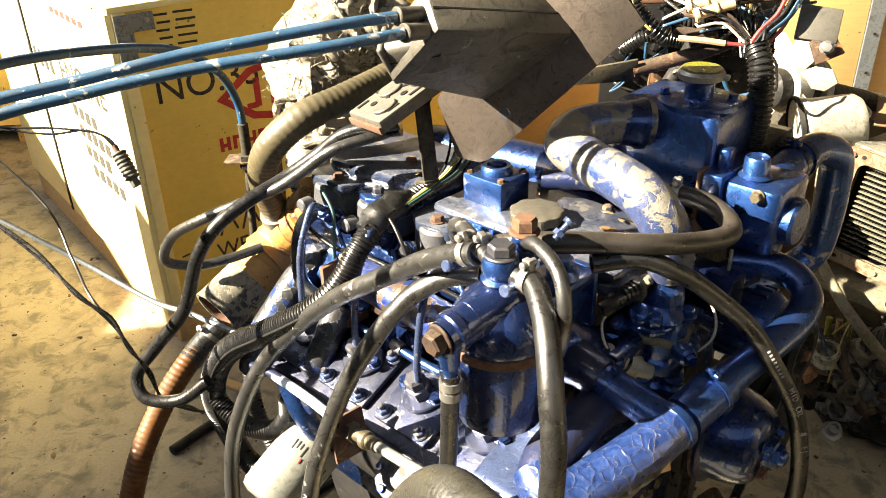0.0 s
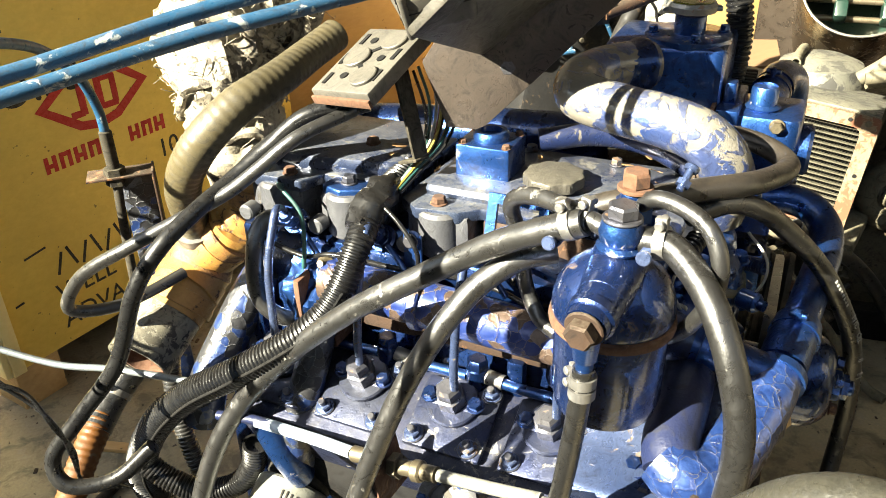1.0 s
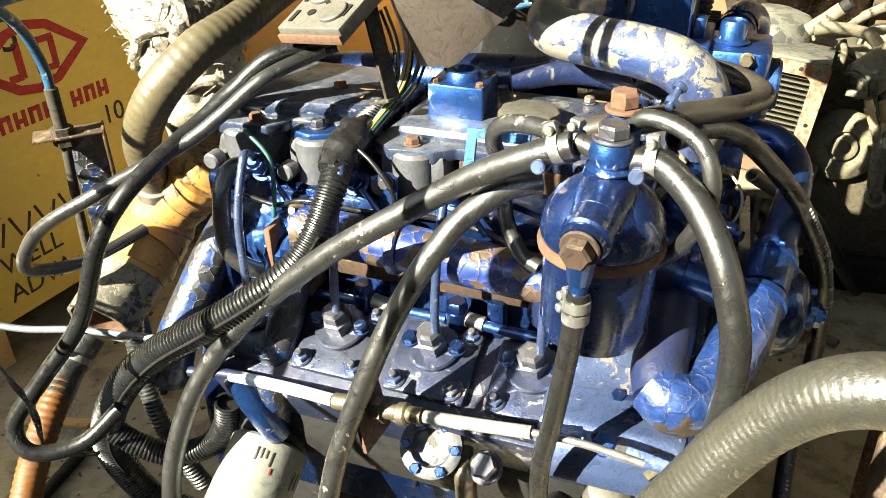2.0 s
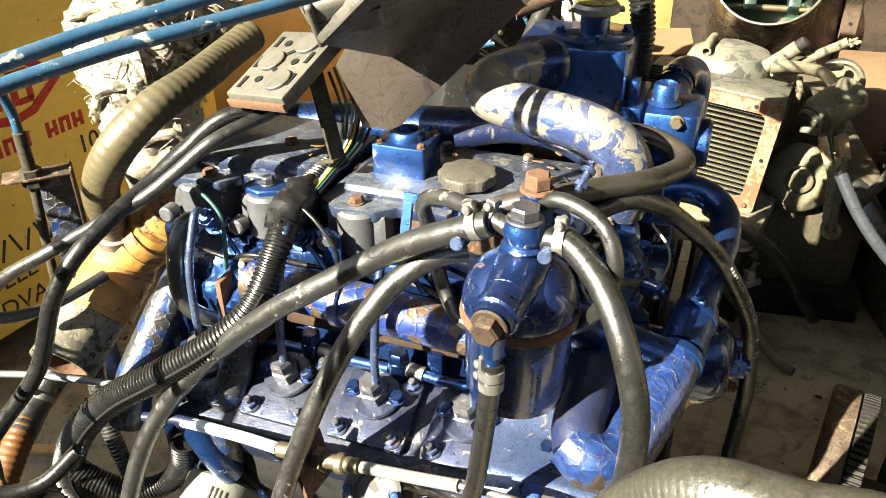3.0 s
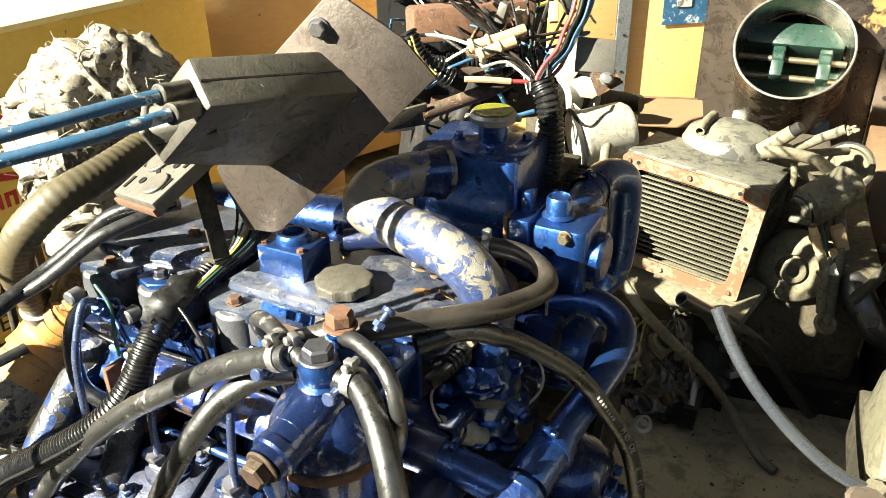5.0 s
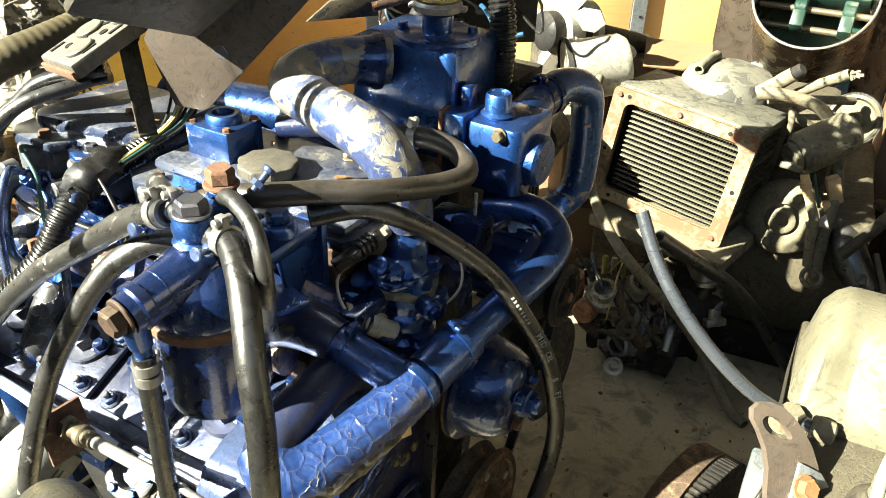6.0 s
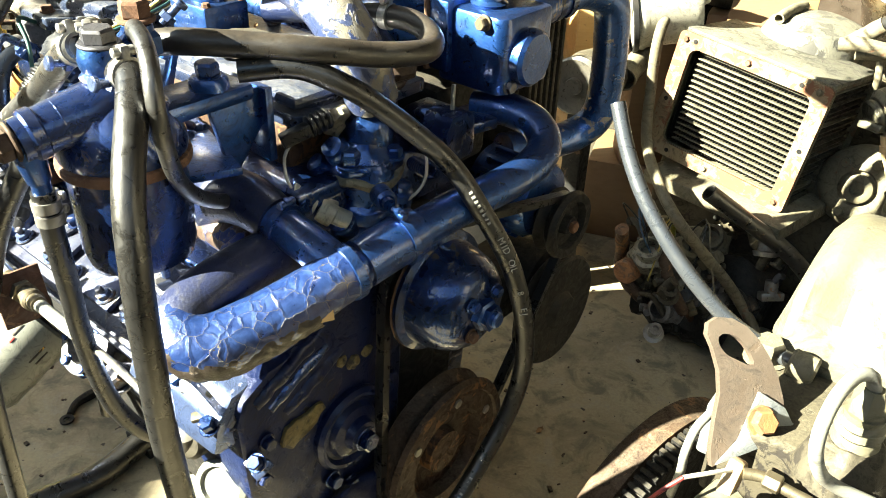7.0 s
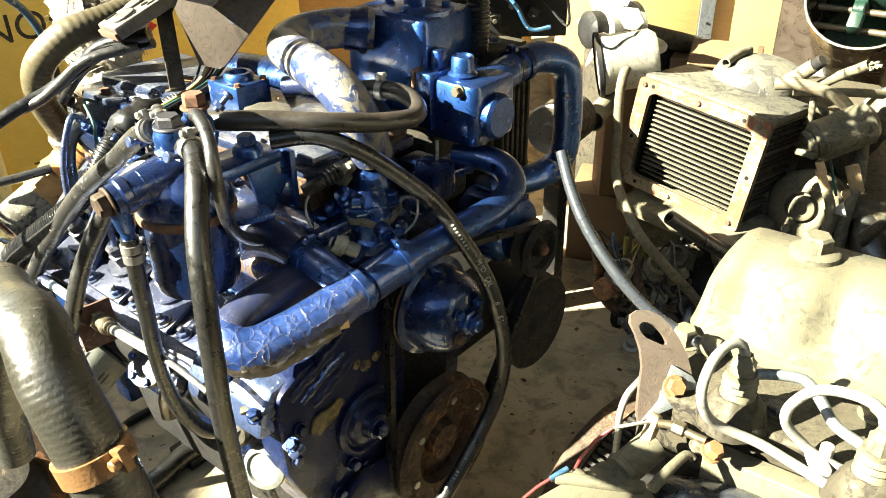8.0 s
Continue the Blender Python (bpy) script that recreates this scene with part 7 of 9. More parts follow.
part("printed_mark", plate_with_hole(lo, [(0.80 * x, 0.74 * y) for x, y in lo], 0.0012, FACE @ Matrix.Translation((0.335, 0.600, 0))), INK_RED, big, "red printed lozenge")
for x, y, w, h in ((-0.03, 0.0, 0.016, 0.07), (-0.045, -0.03, 0.03, 0.014), (0.012, 0.0, 0.016, 0.07), (0.035, 0.028, 0.036, 0.013), (0.048, 0.0, 0.014, 0.06), (0.035, -0.03, 0.036, 0.013)):
    bar(FACE, 0.335 + x, 0.600 + y, w, h, INK_RED)
for k in range(9):
    if k != 5:
        x = 0.205 + 0.034 * k
        bar(FACE, x - 0.009, 0.492, 0.009, 0.034, INK_RED)
        bar(FACE, x + 0.009, 0.492, 0.009, 0.034, INK_RED)
        bar(FACE, x, 0.492 + (0.012 if k % 2 else -0.003), 0.014, 0.009, INK_RED)
for k in range(7):
    bar(FACE, 0.165 + 0.03 * k, 0.285 + 0.006 * (k % 2), 0.006, 0.05, INK_BLACK, 20 if k % 2 else -20)
for x, y, w in ((0.12, 0.33, 0.05), (0.06, 0.24, 0.02)):
    bar(FACE, x, y, w, 0.004, INK_BLACK, 8)
for r in range(5):
    for x, w in ((0.105, 0.030), (0.155, 0.045)):
        bar(FACE, x + 0.004 * (r % 2), 0.815 - 0.017 * r, w, 0.005, INK_BLACK, -2)
lettering("ENGINE", SIDE @ Matrix.Translation((-0.52, 0.555, 0)), 0.10, INK_BLACK, big, "stencil_text")
for r in range(4):
    for k in range(4 + r % 2):
        bar(SIDE, -0.46 + 0.05 * k + 0.02 * r, 0.51 - 0.052 * r, 0.034, 0.032, INK_BLACK)
for k in range(5):
    bar(SIDE, -0.80 + 0.05 * k, 0.60, 0.028, 0.05, INK_BLACK)
for k in range(6):
    bar(SIDE, -0.46 + 0.045 * k, 0.77, 0.03, 0.016, INK_RED)

crate("wooden_crate", (-0.10, 2.62), 24, 0.95, 0.9, 0.86, 0.10, PLY_TAN, PLY_TAN, "yellow plywood crate standing behind the engine")
crate("wooden_crate", (0.80, 2.55), -6, 0.44, 0.7, 1.05, 0.10, PLY_TAN, PLY_TAN, "tall yellow plywood crate by the back wall")
crate("wooden_crate", (1.29, 2.52), -4, 0.46, 0.7, 1.05, 0.10, PLY_TAN, PLY_TAN, "tall yellow plywood crate beside a metal upright")
crate("wooden_crate", (-2.6, 3.0), 10, 0.9, 0.8, 0.7, 0.08, PLY_PALE, PLY_PALE, "weathered pale wooden crate in the corner")
post = thing("metal_upright", (1.262, 2.50, 0.0), "galvanised perforated angle upright between crates", "post")
part("angle", merged(box((0.045, 0.004, 1.6), Matrix.Translation((1.262, 2.50, 0.8))), box((0.004, 0.04, 1.6), Matrix.Translation((1.241, 2.52, 0.8)))), GALVANISED, post)
# Dark heads stand for the dark of the punched holes.
for k in range(12):
    bolt(post, (1.265, 2.498, 0.2 + 0.12 * k), (0, -1, 0), 0.008, 0.003, BLACK_IRON, name="hole_rim", washer=False)
sign = thing("blue_label", (1.50, 2.495, 0.58), "blue shipping label with pale print on a crate", "label")
part("sheet", box((0.20, 0.003, 0.16), Matrix.Translation((1.50, 2.498, 0.66)) @ Matrix.Rotation(radians(-4), 4, "Z")), CABLE_BLUE, sign)
for k in range(2):
    part("print_bar", box((0.05, 0.0035, 0.05), Matrix.Translation((1.47 + 0.07 * k, 2.4965, 0.66)) @ Matrix.Rotation(radians(-4), 4, "Z")), INK_WHITE, sign)

bracket = thing("cable_bracket", (-0.40, 1.50, 0.0), "rusty bracket on a blue-white post holding cable ends", "bracket")
part("post", box((0.05, 0.012, 0.60), Matrix.Translation((-0.365, 1.50, 0.30)) @ Matrix.Rotation(radians(8), 4, "X"), 0.002), PEELING, bracket, "post with peeling blue-white paint")
part("angle_plate", merged(box((0.10, 0.045, 0.004), Matrix.Translation((-0.385, 1.45, 0.605)), 0.001), box((0.004, 0.045, 0.16), Matrix.Translation((-0.335, 1.45, 0.53)), 0.001)), RUSTY_IRON, bracket)
part("cable_end", merged(cyl(0.010, 0.07, Matrix.Translation((-0.392, 1.445, 0.61)), 14, 0.002), cyl(0.017, 0.012, Matrix.Translation((-0.392, 1.445, 0.606)), 6), cyl(0.017, 0.012, Matrix.Translation((-0.392, 1.445, 0.590)), 6), tube([(-0.392, 1.445, 0.60), (-0.398, 1.44, 0.50), (-0.402, 1.435, 0.40), (-0.404, 1.43, 0.345)], 0.0075, 12)), KHAKI_DARK, bracket)
part("ball_end", lathe([(0, -0.018), (0.013, -0.012), (0.018, 0), (0.013, 0.012), (0, 0.018)], Matrix.Translation((-0.405, 1.43, 0.335)), 18), STEEL, bracket)
part("cable", tube([(-0.392, 1.445, 0.67), (-0.394, 1.44, 0.72), (-0.41, 1.41, 0.785), (-0.45, 1.34, 0.845), (-0.52, 1.20, 0.885), (-0.62, 1.02, 0.905), (-0.75, 0.8, 0.88), (-0.95, 0.6, 0.7), (-1.2, 0.5, 0.3), (-1.3, 0.5, 0.01)], 0.0075, 12, 0.012), CABLE_BLUE, bracket, "dark blue control cable")


# ---- khaki engine with charge-air cooler ----
second = thing("second_engine", (1.05, 1.45, 0.0), "dusty khaki engine with a charge-air cooler, partly stripped", "engine")
R_TL, R_TR = Vector((0.790, 1.534, 0.585)), Vector((0.990, 1.310, 0.556))
RX = (R_TR - R_TL).normalized()
RN = Vector((0, 0, -1)).cross(RX)
if RN.y > 0:
    RN = -RN
RN = (RN + Vector((0, 0, 0.10))).normalized()
RZ = RX.cross(RN)
if RZ.z < 0:
    RZ = -RZ
rad_m = Matrix((RX, RZ, RN)).transposed().to_4x4()
rad_m.translation = R_TL
RW, RH = (R_TR - R_TL).length, 0.240


def rad(x, y, z):
    return rad_m @ Vector((x, y, z))


def rbox(x0, x1, y0, y1, z0, z1, bevel=0.002):
    return box((x1 - x0, y1 - y0, z1 - z0), rad_m @ Matrix.Translation(((x0 + x1) / 2, (y0 + y1) / 2, (z0 + z1) / 2)), bevel)


def round_rect(x0, x1, y0, y1, r, n=5):
    """Corners of a rounded rectangle, in order."""
    out = []
    for cx0, cy0, a0 in ((x1 - r, y1 - r, 0), (x0 + r, y1 - r, 90), (x0 + r, y0 + r, 180), (x1 - r, y0 + r, 270)):
        out += [(cx0 + r * math.cos(radians(a0 + 90 * i / (n - 1))), cy0 + r * math.sin(radians(a0 + 90 * i / (n - 1)))) for i in range(n)]
    return out


cooler = part("cooler_body", merged(rbox(0.006, RW - 0.006, -0.012, -0.004, -0.19, -0.012, 0.002), rbox(0.006, RW - 0.006, -RH + 0.004, -RH + 0.012, -0.19, -0.012, 0.002), rbox(0.006, 0.014, -RH + 0.004, -0.004, -0.19, -0.012, 0.002),
                                    rbox(0.006, RW - 0.006, -RH + 0.004, -0.004, -0.20, -0.19, 0.002)), KHAKI, second, "dusty khaki cooler casing")
part("top_sheet", lumpy(rbox(0.004, RW - 0.004, -0.004, 0.004, -0.192, -0.014, 0.001), 0.002, 40), COOLER_TOP, cooler, "weathered grey and cream top sheet")
# Black sheet in place of the shade on the cooler's right side.
part("side_wall", rbox(RW - 0.016, RW - 0.012, -RH + 0.004, -0.004, -0.19, -0.012, 0), DEEP_BLACK, cooler, "cooler core's side, its shade put in as black")
part("cooler_frame", plate_with_hole(round_rect(0, RW, -RH, 0, 0.010), round_rect(0.030, RW - 0.030, -RH + 0.026, -0.026, 0.016), 0.006, rad_m @ Matrix.Translation((0, 0, -0.006))), RAD_FRAME, second, "cream cooler frame stained with rust")
part("rear_frame", plate_with_hole(round_rect(0, RW, -RH, 0, 0.010), round_rect(0.030, RW - 0.030, -RH + 0.026, -0.026, 0.016), 0.004, rad_m @ Matrix.Translation((0, 0, -0.014))), KHAKI, second, "second flange behind the cooler frame")
part("end_flange", plate_with_hole(round_rect(-0.003, RW + 0.003, -RH - 0.002, 0.004, 0.008), round_rect(0.03, RW - 0.03, -RH + 0.03, -0.03, 0.01), 0.004, rad_m @ Matrix.Translation((0, 0, -0.196))), KHAKI, second, "flange at the end of the cooler")
# Black sheet for the shade deep between the core tubes.
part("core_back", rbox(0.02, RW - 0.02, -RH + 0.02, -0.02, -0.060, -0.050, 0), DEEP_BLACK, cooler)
for k in range(17):
    y = -0.034 - (RH - 0.068) * k / 16
    part("core_tube", rbox(0.042, RW - 0.024, y - 0.0014, y + 0.0014, -0.05, -0.018, 0.0005), OLIVE, cooler)
for k in range(40):
    x = 0.032 + (RW - 0.064) * k / 39
    part("core_fin", rbox(x - 0.0004, x + 0.0004, -RH + 0.026, -0.026, -0.05, -0.024, 0), DEEP_BLACK, cooler)
for x, y, mat in ((0.016, -0.014, RUST), (RW - 0.022, -0.014, KHAKI), (0.016, -RH + 0.014, KHAKI), (RW - 0.020, -RH + 0.016, RUST), (RW * 0.48, -0.013, RUST), (RW * 0.45, -RH + 0.013, KHAKI)):
    bolt(cooler, rad(x, y, 0.0), RN, 0.009, 0.005, mat)
# Black discs stand for the shade inside the bolt holes.
for x, y in ((0.035, -0.013), (RW - 0.055, -0.013), (0.05, -RH + 0.013), (RW - 0.014, -RH * 0.5), (0.014, -RH * 0.55)):
    part("bolt_hole", cyl(0.0042, 0.0012, rad_m @ Matrix.Translation((x, y, 0.0)), 14), DEEP_BLACK, cooler)
for k in range(18):
    y = -0.014 - (RH - 0.028) * k / 17
    part("side_fin", rbox(RW - 0.013, RW - 0.004 - 0.003 * (k % 3 == 1), y - 0.0011, y + 0.0011, -0.188, -0.016 - 0.012 * (k % 4 == 2), 0), KHAKI_DARK if k % 5 else KHAKI, cooler)
part("top_duct", merged(lathe([(0.100, -0.06), (0.096, -0.01), (0.085, 0.012), (0.05, 0.026), (0, 0.029)], Matrix.Translation((1.060, 1.575, 0.575)), 28)), COOLER_TOP, second, "domed dusty duct top")
turn = Matrix.Rotation(radians(-35), 4, "Z")
part("block", lumpy(box((0.55, 0.46, 0.30), Matrix.Translation((1.16, 1.60, 0.23)) @ turn, 0.02), 0.012, 14), DUSTY_BROWN, second, "dust-caked brown engine block")
part("gearcase", box((0.30, 0.30, 0.14), Matrix.Translation((1.20, 1.62, 0.44)) @ turn, 0.02), DUSTY_BROWN, second)
part("sump", box((0.60, 0.5, 0.08), Matrix.Translation((1.16, 1.60, 0.04)) @ turn, 0.01), BLACK_IRON, second)
part("tray", box((0.30, 0.22, 0.03), Matrix.Translation((0.93, 1.44, 0.305)) @ Matrix.Rotation(radians(-52), 4, "Z"), 0.006), KHAKI, second)
FACING = (-0.62, -0.74, 0.22)
starter_m = frame_at((1.100, 1.335, 0.362), FACING)
turbo = part("starter_motor", merged(lathe([(0.05, -0.12), (0.066, -0.10), (0.074, -0.055), (0.076, -0.012), (0.070, -0.002), (0.058, 0.006), (0.046, 0.010), (0.034, 0.010), (0.030, 0.002), (0, 0.002)], starter_m, 36),
                                     lathe([(0.026, 0.0), (0.026, 0.016), (0.020, 0.020), (0.013, 0.020), (0.012, 0.008), (0, 0.008)], starter_m, 26)), KHAKI, second, "round olive starter housing with a hub")
for a in (70, 10, 130, 250):
    bolt(turbo, starter_m @ Vector((0.052 * math.cos(radians(a)), 0.052 * math.sin(radians(a)), 0.007)), FACING, 0.016, 0.010, KHAKI)
part("solenoid", merged(cyl(0.042, 0.12, frame_at((1.086, 1.328, 0.506), (0.80, 0.05, 0.30)), 28, 0.010), cyl(0.030, 0.014, frame_at((1.086, 1.328, 0.506), (-0.80, -0.05, -0.30)), 20, 0.004), box((0.040, 0.014, 0.030), frame_at((1.074, 1.315, 0.492), (-0.7, -0.6, 0.2)), 0.003)), OLIVE, second, "greasy grey solenoid cylinder")
for pts, r in (([(1.030, 1.415, 0.600), (1.060, 1.395, 0.606), (1.120, 1.367, 0.594), (1.165, 1.365, 0.560), (1.205, 1.37, 0.507), (1.215, 1.365, 0.450), (1.205, 1.35, 0.40)], 0.0125),
               ([(1.215, 1.365, 0.450), (1.200, 1.33, 0.42), (1.175, 1.30, 0.375), (1.165, 1.285, 0.31), (1.17, 1.28, 0.24)], 0.012),
               ([(1.12, 1.43, 0.55), (1.15, 1.41, 0.535), (1.18, 1.40, 0.51)], 0.009),
               ([(1.11, 1.40, 0.52), (1.105, 1.395, 0.55), (1.11, 1.41, 0.57)], 0.007)):
    part("pipe", tube(pts, r, 14, 0.008, lumps=0.0012, lump_scale=60), KHAKI, second, "dusty khaki hose")
for pts, r in (([(1.070, 1.470, 0.580), (1.088, 1.450, 0.604), (1.108, 1.428, 0.632)], 0.0145), ([(1.132, 1.440, 0.586), (1.158, 1.408, 0.618), (1.186, 1.372, 0.648)], 0.0100), ([(0.978, 1.560, 0.600), (1.015, 1.595, 0.606), (1.054, 1.628, 0.606)], 0.0105)):
    part("pipe_stub", tube(pts, r, 16, 0.006, wall=0.003, lumps=0.0012, lump_scale=70), KHAKI, second, "dusty open hose stub")
random.seed(9)
for k in range(9):
    p = Vector((1.186, 1.372, 0.648))
    part("frayed_end", tube([p, p + Vector((random.uniform(-0.004, 0.02), random.uniform(-0.016, 0.008), random.uniform(-0.012, 0.014)))], 0.0026, 6, 0.004), KHAKI, second)
part("stub_plug", cyl(0.013, 0.02, frame_at((1.108, 1.428, 0.632), (0.3, -0.5, 0.6)), 14, 0.003), BLACK_IRON, second)
drive_m = frame_at((1.330, 1.500, 0.500), (-0.66, -0.70, 0.18))
drive = part("belt_pulley", lathe([(0.018, 0.0), (0.046, 0.0), (0.052, 0.004), (0.046, 0.012), (0.052, 0.020), (0.046, 0.024), (0.040, 0.012), (0.018, 0.012), (0.014, 0.026), (0, 0.026)], drive_m, 36), KHAKI, second, "dusty olive belt pulley")
part("belt", lathe([(0.049, 0.006), (0.056, 0.006), (0.056, 0.018), (0.049, 0.018), (0.049, 0.006)], drive_m, 36), RUBBER_GREY, drive)
part("pulley_bracket", tube([(1.35, 1.53, 0.50), (1.33, 1.56, 0.42), (1.28, 1.56, 0.36)], [0.03, 0.035, 0.04], 14, 0.01), BLACK_IRON, second)
part("rail_pipe", tube([(1.10, 1.48, 0.560), (1.20, 1.45, 0.566), (1.29, 1.47, 0.552)], 0.009, 12), KHAKI, second)
part("yellow_connector", merged(tube([(1.092, 1.298, 0.482), (1.100, 1.290, 0.452), (1.112, 1.285, 0.425)], 0.0085, 12, 0.005, lumps=0.001, lump_scale=90), cyl(0.011, 0.012, frame_at((1.096, 1.294, 0.466), (0.2, -0.2, -0.9)), 8, 0.001)), TAN_PLASTIC, second, "yellowed plastic wire connector")
part("connector_tail", tube([(1.112, 1.285, 0.425), (1.124, 1.275, 0.39), (1.126, 1.27, 0.34), (1.135, 1.27, 0.29)], 0.0095, 12), KHAKI, second)
part("green_wire", tube([(1.118, 1.305, 0.478), (1.128, 1.295, 0.44), (1.138, 1.288, 0.408)], 0.003, 8), WIRE_GREEN, second)
part("plug_block", merged(box((0.020, 0.026, 0.060), frame_at((1.185, 1.320, 0.430), (-0.35, 0.1, 0.9)), 0.004), box((0.014, 0.018, 0.030), frame_at((1.172, 1.312, 0.395), (-0.35, 0.1, 0.9)), 0.003)), TAN_PLASTIC, second, "dusty tan connector plug")
part("white_clip", prism([(-0.016, -0.010), (0.018, -0.012), (0.004, 0.016)], 0.004, frame_at((1.145, 1.280, 0.385), (-0.6, -0.75, 0.2)), 0.001), WIRE_WHITE, second)
part("black_elbow", tube([(1.22, 1.30, 0.34), (1.215, 1.26, 0.31), (1.235, 1.22, 0.265), (1.28, 1.20, 0.235), (1.34, 1.20, 0.24)], [0.034, 0.036, 0.034, 0.030, 0.030], 18, 0.008), RUBBER_GREY, second, "black rubber elbow hose")
part("pull_ring", lathe([(0.019, -0.005), (0.024, 0.0), (0.019, 0.005), (0.014, 0.0), (0.019, -0.005)], frame_at((1.150, 1.265, 0.262), (-0.3, -0.6, 0.7)), 22), KHAKI, second)
hose([(0.800, 1.600, 0.560), (0.772, 1.575, 0.592), (0.752, 1.545, 0.560), (0.750, 1.53, 0.466), (0.738, 1.46, 0.390), (0.745, 1.37, 0.348), (0.762, 1.296, 0.320), (0.814, 1.282, 0.260), (0.885, 1.290, 0.180), (0.939, 1.260, 0.105), (0.975, 1.18, 0.022), (0.990, 1.13, 0.012)], 0.0105, KHAKI, "pale dusty rubber hose hanging from the khaki engine", group="loose hoses")
hose([(0.801, 1.27, 0.384), (0.887, 1.27, 0.323), (0.972, 1.27, 0.261), (1.055, 1.27, 0.173), (1.13, 1.27, 0.07), (1.17, 1.26, 0.02)], 0.015, RUBBER_GREY, "thick grey rubber hose under the cooler", group="loose hoses")

# stripped mechanism below the cooler
random.seed(21)
gear = thing("stripped_mechanism", (0.82, 1.22, 0.0), "heap of greasy stripped engine parts below the cooler", "engine parts")
part("base", merged(tube([(0.77, 1.43, 0.06), (0.83, 1.39, 0.07), (0.92, 1.31, 0.06)], [0.05, 0.07, 0.06], 16, 0.01, lumps=0.025, lump_scale=22), tube([(0.80, 1.46, 0.10), (0.90, 1.42, 0.11), (1.00, 1.34, 0.10)], [0.07, 0.09, 0.08], 16, 0.012, lumps=0.03, lump_scale=20)), BLACK_IRON, gear, "greasy black casting")
for k in range(90):
    p = Vector((random.uniform(0.74, 0.98), random.uniform(1.27, 1.46), 0))
    p.z = random.uniform(0.05, 0.19) + 0.06 * max(0.0, (p.x + p.y - 2.0) / 0.4)
    mat = (KHAKI_DARK, KHAKI, BLACK_IRON, CAST, RUSTY_IRON, KHAKI_DARK, KHAKI, BLACK_IRON, STEEL, DUSTY_BROWN)[k % 10]
    axis = (random.uniform(-1, 1), random.uniform(-1, 1), random.uniform(0, 1.4))
    s = random.uniform(0.008, 0.024)
    if k % 3 == 0:
        bmx = lathe([(s, 0), (s * 1.1, s * 0.4), (s * 0.7, s * 0.5), (s * 0.7, s * 1.6), (s * 0.4, s * 1.6), (s * 0.35, s * 1.2), (0, s * 1.2)], frame_at(p, axis), 16)
    elif k % 3 == 1:
        bmx = merged(box((s * 2.2, s * 1.1, s * 0.8), frame_at(p, axis), s * 0.15), cyl(s * 0.6, s * 1.5, frame_at(p, axis), 14, s * 0.1))
    else:
        q = Vector((random.uniform(-0.05, 0.05), random.uniform(-0.05, 0.05), random.uniform(0, 0.04)))
        bmx = tube([p, p + q * 0.5 + Vector((0, 0, 0.015)), p + q], s * 0.45, 10, 0.006)
    part("fitting", bmx, mat, gear)
for k, mat in enumerate((PLASTIC, CABLE_BLUE, WIRE_YELLOW, PLASTIC, PLASTIC, KHAKI)):
    p = Vector((0.72 + 0.022 * k, 1.40 - 0.012 * k, 0.24))
    part("lead", tube([p, p + Vector((random.uniform(-0.03, 0.03), random.uniform(-0.03, 0.01), 0.05)), p + Vector((random.uniform(-0.03, 0.05), -0.05, 0.02)), p + Vector((random.uniform(-0.04, 0.04), -0.08, -0.06))], 0.0017, 7, 0.006), mat, gear)
for k in range(3):
    part("lead_plug", tube([(0.755 + 0.016 * k, 1.385 - 0.01 * k, 0.275), (0.757 + 0.016 * k, 1.383 - 0.01 * k, 0.235)], 0.006, 10, 0.004), (GREENGOLD, BRASS, GREENGOLD)[k], gear)
part("tray_rim", tube([(0.687, 1.352, 0.26), (0.700, 1.375, 0.21), (0.708, 1.390, 0.16), (0.724, 1.384, 0.12), (0.748, 1.363, 0.10), (0.787, 1.351, 0.08), (0.825, 1.342, 0.07), (0.862, 1.347, 0.06)], 0.013, 14, 0.008, lumps=0.002, lump_scale=60), RUSTY_IRON, gear, "rusty curved rim")
part("clay_plug", merged(cyl(0.024, 0.035, frame_at((0.722, 1.356, 0.172), (-0.7, -0.7, 0.1)), 22, 0.004), tube([(0.73, 1.36, 0.18), (0.75, 1.355, 0.20), (0.765, 1.35, 0.21)], 0.016, 14, 0.006, lumps=0.003, lump_scale=60)), CLAY, gear, "orange-brown rusted pipe end")
for p, s0, axis, m0 in (((0.865, 1.368, 0.235), 0.024, (-0.4, -0.6, 0.7), KHAKI), ((0.802, 1.332, 0.135), 0.022, (-0.6, -0.7, 0.4), ELBOW_CAST), ((0.854, 1.339, 0.175), 0.020, (-0.3, -0.8, 0.5), ELBOW_CAST), ((0.739, 1.334, 0.225), 0.026, (-0.3, -0.3, 0.9), ELBOW_CAST), ((0.788, 1.314, 0.175), 0.027, (-0.5, -0.5, 0.7), COOLER_TOP), ((0.808, 1.328, 0.235), 0.024, (0.2, -0.5, 0.8), KHAKI), ((0.886, 1.31, 0.14), 0.022, (-0.2, -0.8, 0.5), CAST), ((0.77, 1.29, 0.12), 0.024, (-0.7, -0.6, 0.3), CAST)):
    fm = frame_at(p, axis)
    part("cast_socket", lumpy(merged(lathe([(s0 * 1.1, -s0 * 1.6), (s0 * 1.25, -s0 * 0.5), (s0, -s0 * 0.3), (s0, s0 * 0.4), (s0 * 0.72, s0 * 0.5), (s0 * 0.66, -s0 * 0.4), (0, -s0 * 0.5)], fm, 22), box((s0 * 3.0, s0 * 1.5, s0 * 0.6), fm @ Matrix.Translation((0, 0, -s0 * 0.8)), s0 * 0.15)), s0 * 0.12, 50), m0, gear, "dusty pale cast socket")
